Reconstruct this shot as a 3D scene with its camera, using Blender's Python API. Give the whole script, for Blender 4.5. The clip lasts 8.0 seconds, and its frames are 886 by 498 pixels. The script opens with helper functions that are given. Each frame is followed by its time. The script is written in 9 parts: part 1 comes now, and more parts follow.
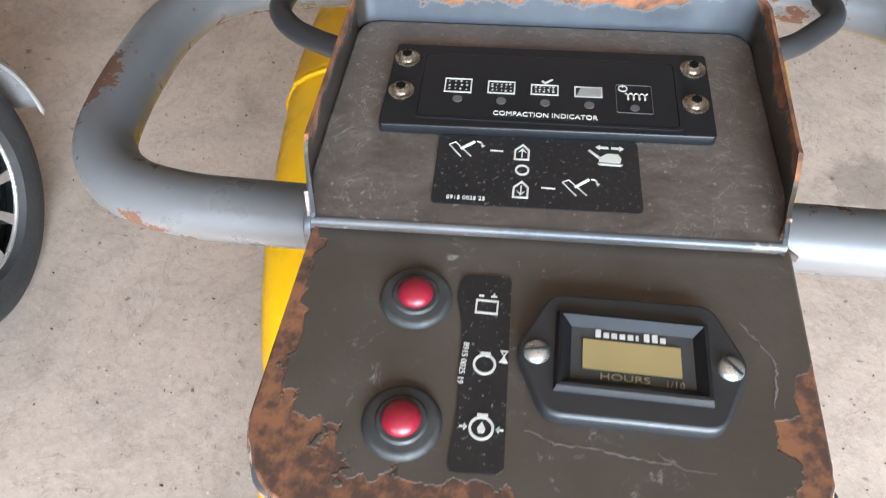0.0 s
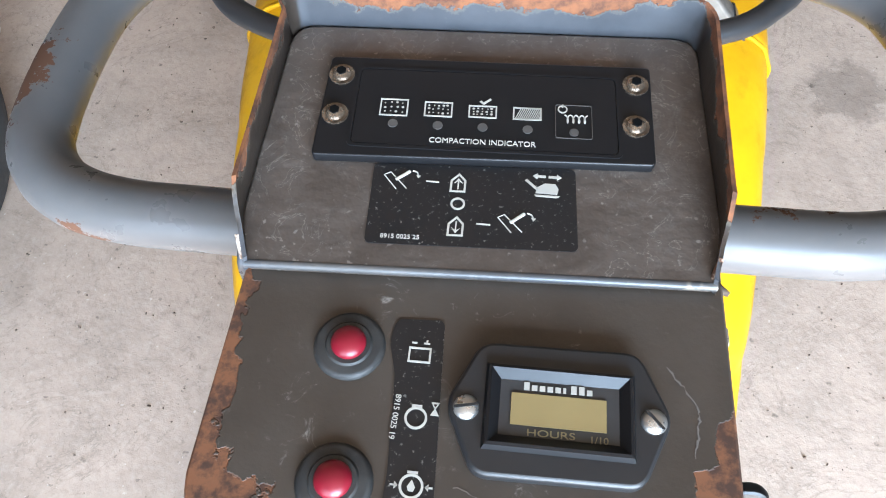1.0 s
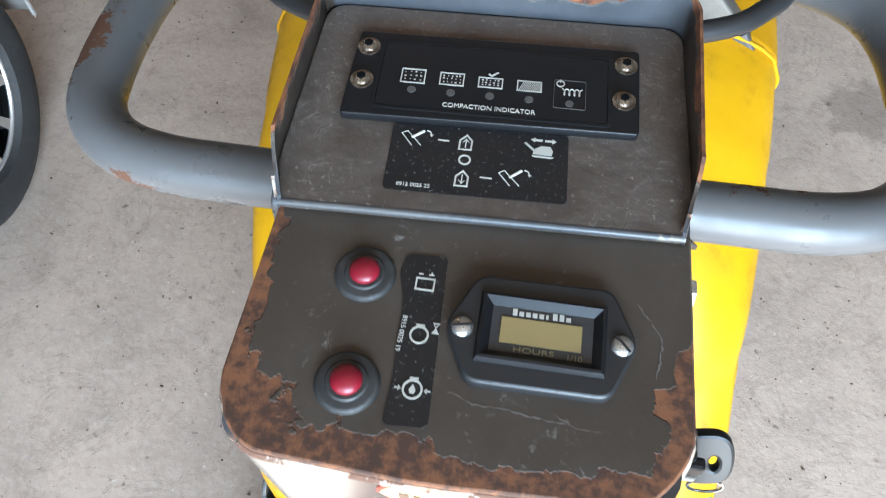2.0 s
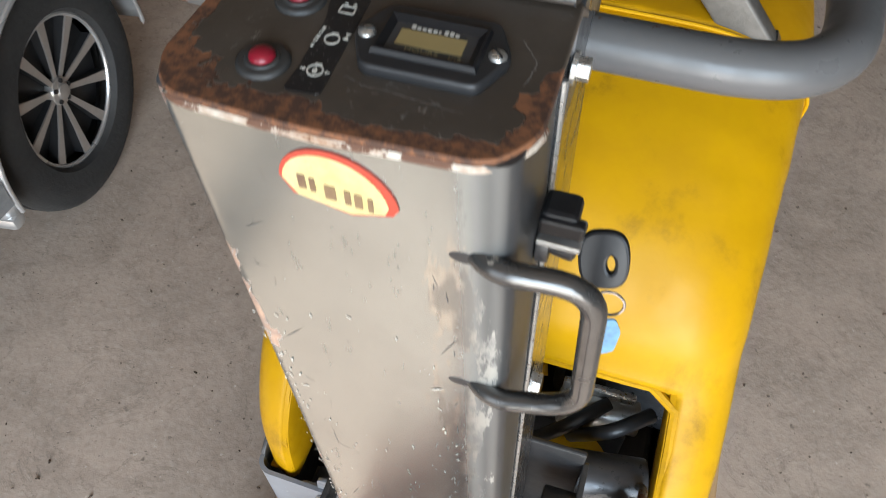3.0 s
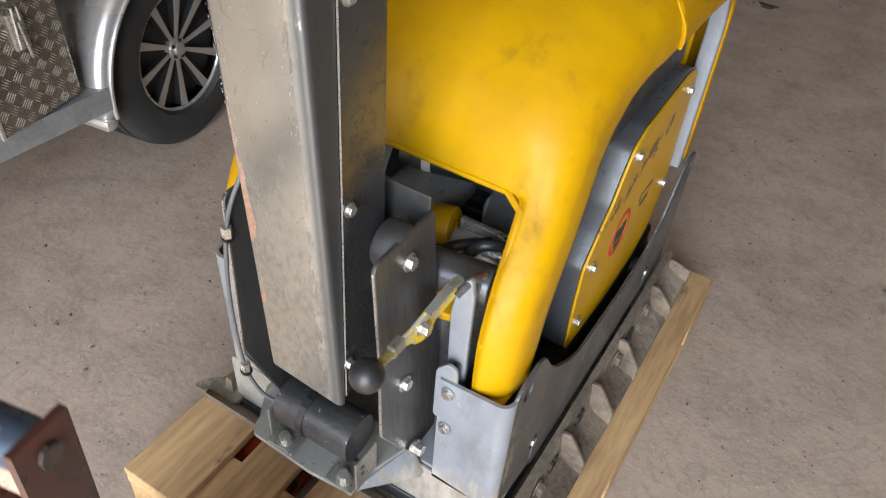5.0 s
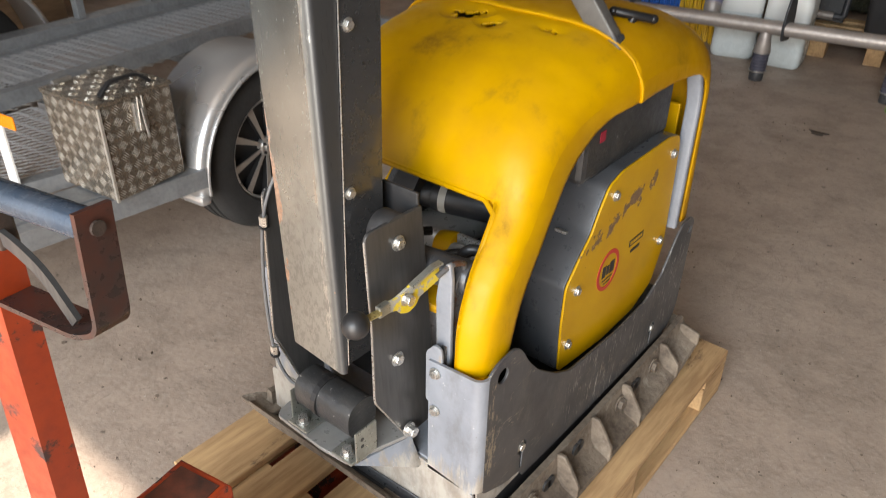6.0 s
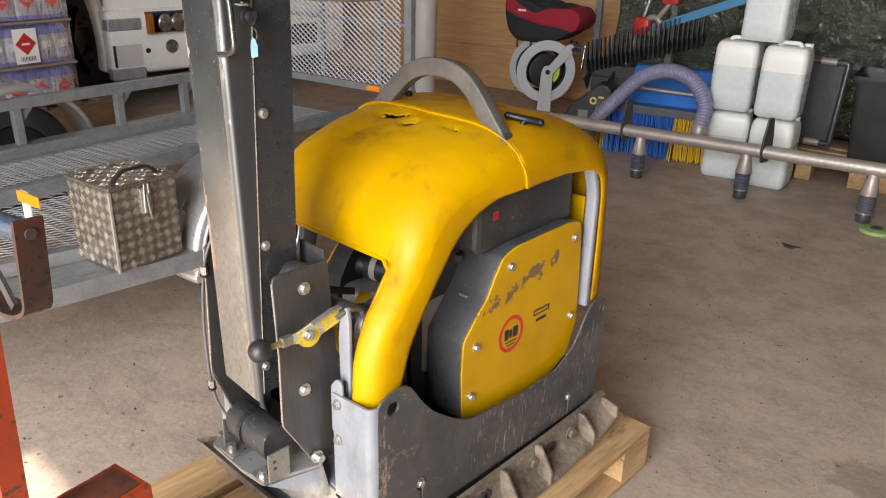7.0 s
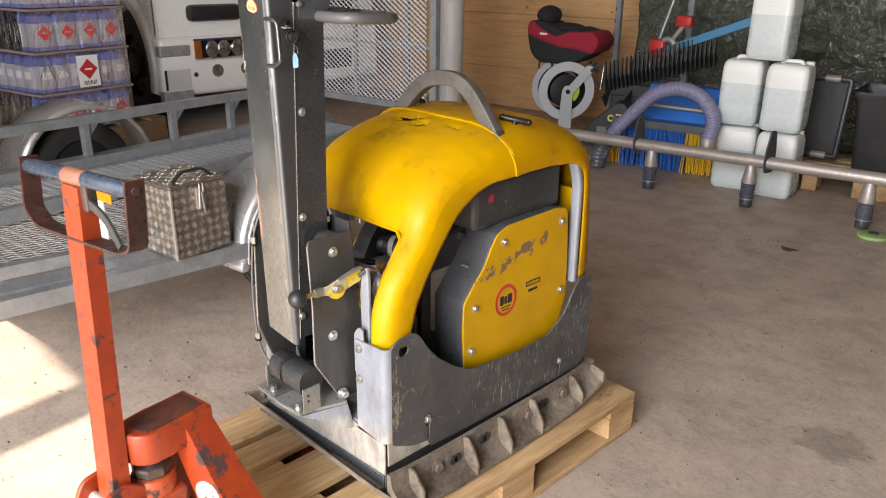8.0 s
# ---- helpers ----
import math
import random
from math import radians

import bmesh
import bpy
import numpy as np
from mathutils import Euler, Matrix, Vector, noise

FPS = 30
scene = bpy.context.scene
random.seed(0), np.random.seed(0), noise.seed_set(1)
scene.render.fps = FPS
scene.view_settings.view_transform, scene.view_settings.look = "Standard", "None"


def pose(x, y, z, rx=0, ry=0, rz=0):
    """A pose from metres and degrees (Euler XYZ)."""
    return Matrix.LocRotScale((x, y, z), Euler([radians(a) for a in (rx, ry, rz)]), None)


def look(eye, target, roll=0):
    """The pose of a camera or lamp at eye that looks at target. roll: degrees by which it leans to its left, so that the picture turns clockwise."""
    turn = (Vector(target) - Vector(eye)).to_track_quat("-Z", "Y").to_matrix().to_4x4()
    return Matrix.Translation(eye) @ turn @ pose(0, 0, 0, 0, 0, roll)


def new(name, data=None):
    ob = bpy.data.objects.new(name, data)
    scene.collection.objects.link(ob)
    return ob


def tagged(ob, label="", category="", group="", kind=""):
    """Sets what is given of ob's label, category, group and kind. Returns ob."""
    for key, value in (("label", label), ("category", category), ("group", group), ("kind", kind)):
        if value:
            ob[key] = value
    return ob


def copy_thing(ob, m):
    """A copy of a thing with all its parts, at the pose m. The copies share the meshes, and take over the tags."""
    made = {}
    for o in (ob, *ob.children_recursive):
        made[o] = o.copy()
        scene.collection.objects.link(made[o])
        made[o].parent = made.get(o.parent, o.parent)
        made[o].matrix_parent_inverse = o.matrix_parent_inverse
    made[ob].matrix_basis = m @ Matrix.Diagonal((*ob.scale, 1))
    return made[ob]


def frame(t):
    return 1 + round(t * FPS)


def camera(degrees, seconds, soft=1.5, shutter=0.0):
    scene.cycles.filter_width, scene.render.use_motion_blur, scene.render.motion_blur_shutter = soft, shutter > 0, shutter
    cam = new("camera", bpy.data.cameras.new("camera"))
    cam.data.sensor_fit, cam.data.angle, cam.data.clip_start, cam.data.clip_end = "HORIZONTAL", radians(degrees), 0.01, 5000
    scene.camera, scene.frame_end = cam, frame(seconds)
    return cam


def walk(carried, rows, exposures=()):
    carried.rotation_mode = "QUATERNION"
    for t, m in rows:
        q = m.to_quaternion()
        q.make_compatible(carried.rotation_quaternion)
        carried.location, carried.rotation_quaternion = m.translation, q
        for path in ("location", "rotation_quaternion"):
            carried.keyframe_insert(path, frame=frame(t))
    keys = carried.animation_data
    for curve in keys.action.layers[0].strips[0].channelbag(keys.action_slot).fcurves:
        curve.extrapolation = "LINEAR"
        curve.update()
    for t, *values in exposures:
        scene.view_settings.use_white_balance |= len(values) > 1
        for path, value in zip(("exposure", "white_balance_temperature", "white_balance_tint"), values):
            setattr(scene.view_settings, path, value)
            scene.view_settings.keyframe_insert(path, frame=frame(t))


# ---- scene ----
cam = camera(60.7, 8.0, soft=1.0, shutter=0.35)
PATH = [
    (0, (-0.006, 0.028, 1.585), (-0.198, 1.227, -0.004), -2.0),
    (0.5, (-0.003, 0.056, 1.599), (-0.158, 1.124, -0.085), -2.2),
    (1, (0.004, 0.062, 1.605), (-0.121, 1.052, -0.128), -1.5),
    (1.2, (0.005, 0.056, 1.61), (-0.122, 1.047, -0.122), -1.5),
    (2.3, (0.019, 0.008, 1.625), (-0.178, 1.02, -0.088), -0.1),
    (2.5, (0.038, -0.014, 1.612), (-0.205, 1.028, -0.078), -0.4),
    (2.7, (0.06, -0.035, 1.601), (-0.234, 1.04, -0.059), -0.7),
    (3, (0.092, -0.073, 1.587), (-0.28, 1.053, -0.023), -0.5),
    (3.2, (0.106, -0.105, 1.579), (-0.302, 1.07, 0.013), -0.3),
    (3.5, (0.135, -0.154, 1.563), (-0.308, 1.07, 0.045), 1.7),
    (4, (0.222, -0.264, 1.525), (-0.273, 0.985, 0.044), 3.1),
    (4.5, (0.337, -0.349, 1.516), (-0.234, 0.915, 0.076), 4.0),
    (4.7, (0.406, -0.37, 1.502), (-0.216, 0.904, 0.092), 4.4),
    (5.8, (0.773, -0.547, 1.439), (-0.231, 0.771, 0.319), 2.2),
    (6, (0.837, -0.582, 1.441), (-0.231, 0.748, 0.396), 1.2),
    (6.5, (1.01, -0.614, 1.458), (-0.16, 0.763, 0.6), 1.3),
    (7, (1.233, -0.623, 1.465), (-0.017, 0.736, 0.698), 1.6),
    (7.5, (1.389, -0.721, 1.471), (0.091, 0.612, 0.738), 0.9),
    (8, (1.55, -0.841, 1.487), (0.217, 0.47, 0.777), 0.7),
]
walk(cam, [(t, look(eye, target, roll)) for t, eye, target, roll in PATH],
     exposures=[(0.0, 2.43, 6100, 11), (0.5, 2.43, 5750, 10), (1.0, 2.43, 5800, 10), (1.2, 2.35, 5800, 9), (2.5, 1.68, 5500, 5), (3.2, 1.0, 6600, 12), (4.6, 1.04, 6550, 13), (6.0, 1.12, 7150, 15), (7.0, 1.41, 7300, 18), (8.0, 1.42, 7200, 18)])

# ---- light ----
world = bpy.data.worlds.new("sky")
scene.world = world
world.use_nodes = True
wn = world.node_tree
sky = wn.nodes.new("ShaderNodeTexSky")
sky.sky_type, sky.sun_disc = "NISHITA", False
sky.sun_elevation, sky.sun_rotation = radians(47.7), radians(171.5)
wn.nodes["Background"].inputs["Strength"].default_value = 0.05
wn.links.new(sky.outputs[0], wn.nodes["Background"].inputs[0])

sun_data = bpy.data.lights.new("sun", "SUN")
sun_data.energy, sun_data.angle, sun_data.color = 4.4, radians(0.6), (1.0, 0.94, 0.85)
sun = new("sun", sun_data)
sun.matrix_basis = look((0.15, -1.0, 1.11), (0, 0, 0))


def daylight(name, centre, target, w, h, power, colour):
    data = bpy.data.lights.new(name, "AREA")
    data.shape, data.size, data.size_y, data.energy, data.color = "RECTANGLE", w, h, power, colour
    ob = new(name, data)
    ob.matrix_basis = look(centre, target)
    return ob


daylight("gateway_skylight", (1.55, -3.4, 2.85), (1.4, 0, 1.85), 3.0, 1.9, 136, (0.70, 0.86, 1.0))
daylight("gateway_yard_light", (1.55, -3.4, 1.05), (1.4, 0, 0.55), 3.0, 1.7, 98, (0.97, 0.97, 0.93))
daylight("side_gateway_daylight", (-1.5, -3.4, 2.0), (-1.0, 0, 1.0), 1.6, 3.6, 24, (0.85, 0.93, 1.0))

# ---- materials ----
def setup(name):
    m = bpy.data.materials.new(name)
    m.use_nodes = True
    return m, m.node_tree, m.node_tree.nodes["Principled BSDF"]


def math_node(nt, op, a, b=0.0, clamp=False):
    n = nt.nodes.new("ShaderNodeMath")
    n.operation, n.use_clamp = op, clamp
    for i, v in enumerate((a, b)):
        if isinstance(v, (int, float)):
            n.inputs[i].default_value = v
        else:
            nt.links.new(v, n.inputs[i])
    return n.outputs[0]


def noise_node(nt, scale, detail=4.0, rough=0.55, stretch=None, distort=0.0):
    co = nt.nodes.new("ShaderNodeTexCoord")
    out = co.outputs["Object"]
    if stretch:
        mp = nt.nodes.new("ShaderNodeMapping")
        mp.inputs["Scale"].default_value = stretch
        nt.links.new(out, mp.inputs[0])
        out = mp.outputs[0]
    n = nt.nodes.new("ShaderNodeTexNoise")
    n.inputs["Scale"].default_value, n.inputs["Detail"].default_value = scale, detail
    n.inputs["Roughness"].default_value, n.inputs["Distortion"].default_value = rough, distort
    nt.links.new(out, n.inputs["Vector"])
    return n.outputs["Fac"]


def ramp(nt, fac, lo, hi):
    n = nt.nodes.new("ShaderNodeMapRange")
    n.interpolation_type = "SMOOTHSTEP"
    n.inputs[1].default_value, n.inputs[2].default_value = lo, hi
    nt.links.new(fac, n.inputs[0])
    return n.outputs[0]


def mix(nt, fac, a, b):
    n = nt.nodes.new("ShaderNodeMix")
    n.data_type = "RGBA"
    for sock, v in ((n.inputs[0], fac), (n.inputs[6], a), (n.inputs[7], b)):
        if isinstance(v, (int, float)):
            sock.default_value = v
        elif isinstance(v, tuple):
            sock.default_value = (*v, 1.0)
        else:
            nt.links.new(v, sock)
    return n.outputs[2]


def blend(nt, fac, a, b):
    n = nt.nodes.new("ShaderNodeMix")
    for sock, v in ((n.inputs[0], fac), (n.inputs[2], a), (n.inputs[3], b)):
        if isinstance(v, (int, float)):
            sock.default_value = v
        else:
            nt.links.new(v, sock)
    return n.outputs[0]


def bump(nt, bsdf, height, strength, distance):
    n = nt.nodes.new("ShaderNodeBump")
    n.inputs["Strength"].default_value, n.inputs["Distance"].default_value = strength, distance
    nt.links.new(height, n.inputs["Height"])
    nt.links.new(n.outputs[0], bsdf.inputs["Normal"])


def surface(name, base, dark, rough, metal=0.0, big=3.0, fine=60.0, amount=0.6, wear=None, wear_at=(0.62, 0.7),
            wear_scale=18.0, wear_rough=0.8, wear_stretch=None, relief=0.15, depth=0.002, stretch=None, spec=0.5):
    """A worn surface: two colours blended by broad blotches and fine grain, with chips or rust of a third colour."""
    m, nt, b = setup(name)
    f1 = ramp(nt, noise_node(nt, big, 5, 0.6, stretch), 0.35, 0.7)
    f2 = ramp(nt, noise_node(nt, fine, 4, 0.6, stretch), 0.3, 0.75)
    f = math_node(nt, "MULTIPLY", math_node(nt, "ADD", math_node(nt, "MULTIPLY", f1, 0.6), math_node(nt, "MULTIPLY", f2, 0.4)), amount)
    col = mix(nt, f, base, dark)
    r = math_node(nt, "ADD", math_node(nt, "MULTIPLY", f2, 0.18), rough - 0.08, True)
    met = metal
    if wear:
        w = ramp(nt, noise_node(nt, wear_scale, 8, 0.7, wear_stretch), *wear_at)
        col = mix(nt, w, col, wear)
        r = blend(nt, w, r, wear_rough)
        if metal:
            met = blend(nt, w, metal, 0.1)
    nt.links.new(col, b.inputs["Base Color"])
    nt.links.new(r, b.inputs["Roughness"])
    if isinstance(met, float) or isinstance(met, int):
        b.inputs["Metallic"].default_value = met
    else:
        nt.links.new(met, b.inputs["Metallic"])
    b.inputs["Specular IOR Level"].default_value = spec
    if relief:
        bump(nt, b, math_node(nt, "ADD", f2, math_node(nt, "MULTIPLY", f1, 1.5)), relief, depth)
    return m


def plain(name, base, rough, metal=0.0, spec=0.5):
    m, nt, b = setup(name)
    n = noise_node(nt, 90, 3)
    nt.links.new(mix(nt, n, tuple(c * 0.9 for c in base), tuple(min(1, c * 1.1) for c in base)), b.inputs["Base Color"])
    nt.links.new(math_node(nt, "ADD", math_node(nt, "MULTIPLY", n, 0.12), rough - 0.06, True), b.inputs["Roughness"])
    b.inputs["Metallic"].default_value, b.inputs["Specular IOR Level"].default_value = metal, spec
    return m


YELLOW = surface("yellow_plastic", (0.485, 0.264, 0.0012), (0.36, 0.172, 0.0012), 0.42, big=4, fine=22, amount=0.5,
                 wear=(0.16, 0.080, 0.008), wear_at=(0.52, 0.78), wear_scale=9, wear_rough=0.6, wear_stretch=(1, 1, 0.45), relief=0.05, depth=0.003, spec=0.2)
YELLOW_FRONT = surface("dirty_yellow_plastic", (0.43, 0.222, 0.0012), (0.31, 0.140, 0.0012), 0.46, big=4, fine=22, amount=0.6,
                       wear=(0.13, 0.072, 0.010), wear_at=(0.52, 0.76), wear_scale=8, wear_rough=0.6, wear_stretch=(1, 1, 0.45), relief=0.05, depth=0.003, spec=0.2)
GREY_LIGHT = surface("worn_light_grey_paint", (0.235, 0.250, 0.278), (0.155, 0.163, 0.182), 0.40, big=7, fine=90, amount=0.8,
                     wear=(0.30, 0.23, 0.15), wear_at=(0.62, 0.70), wear_scale=22, wear_stretch=(1, 1, 0.30), relief=0.06, depth=0.001)
BARE_STEEL = surface("dull_grey_steel", (0.33, 0.325, 0.31), (0.22, 0.215, 0.205), 0.34, metal=0.35, big=7, fine=55, amount=0.7, relief=0.03, depth=0.0006)
DARK_STEEL = surface("dark_grey_steel", (0.085, 0.088, 0.094), (0.05, 0.05, 0.054), 0.34, metal=0.35, big=6, fine=80, amount=0.8,
                     wear=(0.17, 0.155, 0.14), wear_at=(0.68, 0.76), wear_scale=34, wear_stretch=(1, 1, 0.25), relief=0.04, depth=0.0005)
TUBE_PAINT = surface("blue_grey_tube_paint", (0.092, 0.090, 0.090), (0.066, 0.065, 0.065), 0.34, spec=0.32, metal=0.05, big=9, fine=60, amount=0.6,
                     wear=(0.085, 0.040, 0.022), wear_at=(0.575, 0.585), wear_scale=14, wear_rough=0.85, relief=0.05, depth=0.0006)
PLATE_IRON = surface("dusty_cast_iron", (0.225, 0.182, 0.140), (0.068, 0.050, 0.038), 0.70, metal=0.1, big=9, fine=70, amount=1.0,
                     wear=(0.29, 0.255, 0.21), wear_at=(0.58, 0.72), wear_scale=16, relief=0.45, depth=0.002)
BEZEL_RUBBER = surface("dusty_black_rubber", (0.016, 0.016, 0.016), (0.045, 0.042, 0.038), 0.58, big=120, fine=500, amount=0.7, relief=0.1, depth=0.0004)
BRACKET_STEEL = surface("brushed_dark_bracket", (0.088, 0.086, 0.085), (0.050, 0.049, 0.049), 0.36, metal=0.4, big=8, fine=150, amount=1.0, stretch=(1, 1, 0.10),
                        wear=(0.20, 0.175, 0.15), wear_at=(0.70, 0.76), wear_scale=40, wear_stretch=(1, 1, 0.3), relief=0.05, depth=0.0005)
SCRAPED_RUBBER = surface("scraped_black_rubber", (0.024, 0.025, 0.027), (0.055, 0.053, 0.050), 0.40, big=14, fine=70, amount=0.7,
                         wear=(0.26, 0.25, 0.235), wear_at=(0.63, 0.67), wear_scale=75, relief=0.25)
BLACK = plain("black_plastic", (0.018, 0.018, 0.019), 0.42)
BLACK_DUSTY = surface("dusty_black_plastic", (0.022, 0.022, 0.024), (0.06, 0.057, 0.053), 0.5, big=8, fine=60, amount=0.6, relief=0.1)
HOOK_STEEL = surface("worn_dark_round_bar", (0.115, 0.112, 0.108), (0.050, 0.047, 0.045), 0.22, metal=0.7, big=20, fine=90, amount=0.8,
                     wear=(0.30, 0.26, 0.21), wear_at=(0.66, 0.72), wear_scale=60, relief=0.03, depth=0.0004)
CHANNEL_STEEL = surface("satin_dark_steel", (0.120, 0.122, 0.126), (0.085, 0.086, 0.089), 0.22, metal=0.75, big=6, fine=80, amount=0.7,
                        wear=(0.20, 0.185, 0.17), wear_at=(0.70, 0.78), wear_scale=34, wear_stretch=(1, 1, 0.25), relief=0.02, depth=0.0004)
CHARCOAL = surface("charcoal_plastic", (0.100, 0.106, 0.118), (0.066, 0.070, 0.078), 0.38, big=7, fine=70, amount=0.7,
                   wear=(0.16, 0.15, 0.14), wear_at=(0.7, 0.8), wear_scale=22, relief=0.05)
GUARD_GREY = surface("charcoal_guard_enamel", (0.062, 0.065, 0.071), (0.036, 0.038, 0.042), 0.34, big=6, fine=60, amount=0.8,
                     wear=(0.13, 0.12, 0.11), wear_at=(0.64, 0.72), wear_scale=16, relief=0.05, depth=0.001)
RUBBER = surface("tyre_rubber", (0.022, 0.022, 0.023), (0.045, 0.044, 0.042), 0.72, big=9, fine=80, amount=0.7, relief=0.2)
CLAMP_ZINC = surface("dull_zinc_bracket", (0.36, 0.365, 0.33), (0.24, 0.235, 0.20), 0.34, metal=0.7, big=30, fine=160, amount=0.8, relief=0.0)
ZINC = surface("zinc_bolt", (0.60, 0.595, 0.575), (0.40, 0.385, 0.35), 0.32, metal=0.85, big=60, fine=300, amount=0.8, relief=0.0)
BRASSY = surface("yellow_zinc_plate", (0.60, 0.50, 0.20), (0.40, 0.32, 0.14), 0.32, metal=0.75, big=30, fine=160, amount=0.8, relief=0.05)
GALV = surface("galvanised_steel", (0.34, 0.355, 0.37), (0.20, 0.21, 0.215), 0.40, metal=0.55, big=12, fine=70, amount=0.8, relief=0.0)
def sheet_metal(name, colour, rough, metal):
    """Smooth rolled sheet with a soft cloudy bloom."""
    m, nt, b = setup(name)
    n = noise_node(nt, 5, 3, 0.5)
    nt.links.new(mix(nt, n, tuple(c * 0.92 for c in colour), tuple(c * 1.06 for c in colour)), b.inputs["Base Color"])
    nt.links.new(math_node(nt, "ADD", math_node(nt, "MULTIPLY", n, 0.10), rough - 0.05), b.inputs["Roughness"])
    b.inputs["Metallic"].default_value = metal
    return m


POLISHED = sheet_metal("polished_galvanised_sheet", (0.58, 0.58, 0.58), 0.28, 0.7)
SPOKE = plain("brushed_spoke_face", (0.56, 0.53, 0.50), 0.32, 0.75)
# one aluminium in two tones: bars lightened as catching light, sheet darkened
TREAD = surface("lit_aluminium_tread", (0.62, 0.58, 0.52), (0.44, 0.40, 0.345), 0.34, metal=0.6, big=20, fine=120, amount=0.8, relief=0.0)
TREAD_PLATE = surface("shaded_aluminium_sheet", (0.36, 0.315, 0.26), (0.19, 0.156, 0.122), 0.25, metal=0.8, big=14, fine=90, amount=0.8, relief=0.0)
WOOD = surface("pale_pallet_wood", (0.60, 0.395, 0.200), (0.27, 0.150, 0.068), 0.72, big=11, fine=85, amount=1.0, stretch=(1, 0.10, 1),
               wear=(0.13, 0.078, 0.045), wear_at=(0.60, 0.72), wear_scale=16, wear_stretch=(1, 0.3, 1), relief=0.25, depth=0.002)
OLD_WOOD = surface("old_darkened_wood", (0.20, 0.125, 0.068), (0.095, 0.058, 0.034), 0.75, big=11, fine=85, amount=1.0, stretch=(1, 0.10, 1), relief=0.2, depth=0.002)
ORANGE = surface("orange_jack_paint", (0.36, 0.046, 0.010), (0.21, 0.026, 0.010), 0.40, big=7, fine=50, amount=0.9,
                 wear=(0.050, 0.026, 0.022), wear_at=(0.56, 0.62), wear_scale=17, relief=0.05, depth=0.001)
GREASE = surface("greasy_black_steel", (0.035, 0.027, 0.023), (0.10, 0.06, 0.045), 0.5, big=16, fine=80, amount=0.7, relief=0.2)
CHROME = plain("worn_chrome", (0.60, 0.60, 0.60), 0.18, 0.95)
CAN = setup("cloudy_white_polythene")
CAN[2].inputs["Base Color"].default_value = (0.76, 0.765, 0.735, 1)
CAN[2].inputs["Roughness"].default_value = 0.38
CAN[2].inputs["Subsurface Weight"].default_value = 0.35
CAN[2].inputs["Subsurface Radius"].default_value = (0.03, 0.03, 0.03)
bump(CAN[1], CAN[2], noise_node(CAN[1], 14, 3), 0.12, 0.004)
CAN = CAN[0]
CAN_FULL = surface("polythene_filled_with_liquid", (0.59, 0.635, 0.63), (0.54, 0.585, 0.58), 0.28, big=6, fine=30, amount=0.6, relief=0.0)
MESH_ZINC = surface("bright_expanded_zinc", (0.47, 0.485, 0.50), (0.33, 0.342, 0.355), 0.5, metal=0.2, big=9, fine=60, amount=0.8, relief=0.0)
WHITE_PAINT = surface("white_truck_paint", (0.78, 0.77, 0.75), (0.66, 0.64, 0.61), 0.25, big=3, fine=30, amount=0.5, relief=0.02)
WHITE_MARK = plain("white_print", (0.74, 0.72, 0.66), 0.6)
GREY_MARK = plain("grey_print", (0.23, 0.22, 0.20), 0.6)
RED = plain("red_button_rubber", (0.18, 0.006, 0.016), 0.36)
WORN_PRINT = plain("worn_white_print", (0.44, 0.42, 0.37), 0.6)
MODULE_BLACK = plain("smooth_black_plastic", (0.009, 0.009, 0.010), 0.34, 0.0, 0.3)
METER_PRINT = plain("dull_meter_print", (0.20, 0.17, 0.09), 0.6)
LAMP_GREY = plain("unlit_lamp_lens", (0.075, 0.07, 0.065), 0.4)
RED_PAINT = plain("red_enamel", (0.48, 0.03, 0.028), 0.42)
BLUE = surface("blue_painted_steel", (0.015, 0.16, 0.56), (0.012, 0.11, 0.40), 0.4, big=5, fine=60, amount=0.7,
               wear=(0.25, 0.24, 0.22), wear_at=(0.7, 0.78), wear_scale=10, relief=0.06)
BLUE_BRISTLE = plain("blue_bristle", (0.02, 0.15, 0.58), 0.5)
YELLOW_BRISTLE = plain("yellow_bristle", (0.80, 0.48, 0.02), 0.5)
FOOT_HOSE = surface("dark_blue_grey_hose", (0.085, 0.085, 0.115), (0.05, 0.05, 0.065), 0.42, big=20, fine=90, amount=0.8, relief=0.05)
HOSE_MAUVE = surface("mauve_ribbed_hose", (0.22, 0.21, 0.32), (0.15, 0.145, 0.22), 0.45, big=8, fine=60, amount=0.7, relief=0.05)
STEEL_TUBE = surface("dull_steel_tube", (0.44, 0.39, 0.355), (0.29, 0.25, 0.225), 0.48, metal=0.5, big=6, fine=60, amount=0.8,
                     wear=(0.22, 0.15, 0.11), wear_at=(0.66, 0.76), wear_scale=10, relief=0.0)
TAG_BLUE = surface("dirty_blue_tag", (0.13, 0.30, 0.48), (0.07, 0.13, 0.20), 0.45, big=90, fine=300, amount=0.9, relief=0.0)
PALE_YELLOW = plain("pale_yellow_sticker", (0.72, 0.60, 0.16), 0.5)
LIME = plain("lime_label", (0.55, 0.70, 0.05), 0.5)
AMBER = plain("amber_reflector", (0.85, 0.25, 0.01), 0.25)
BLUE_LABEL = plain("violet_blue_bottle", (0.11, 0.12, 0.27), 0.4)
BOTTLE = plain("dull_white_bottle", (0.27, 0.258, 0.275), 0.4)
PRINT_GREY = plain("label_picture", (0.45, 0.42, 0.40), 0.5)
CLOTH_RED = plain("red_seat_cloth", (0.30, 0.012, 0.03), 0.85)
CLOTH_BLACK = plain("black_seat_cloth", (0.016, 0.016, 0.018), 0.85)
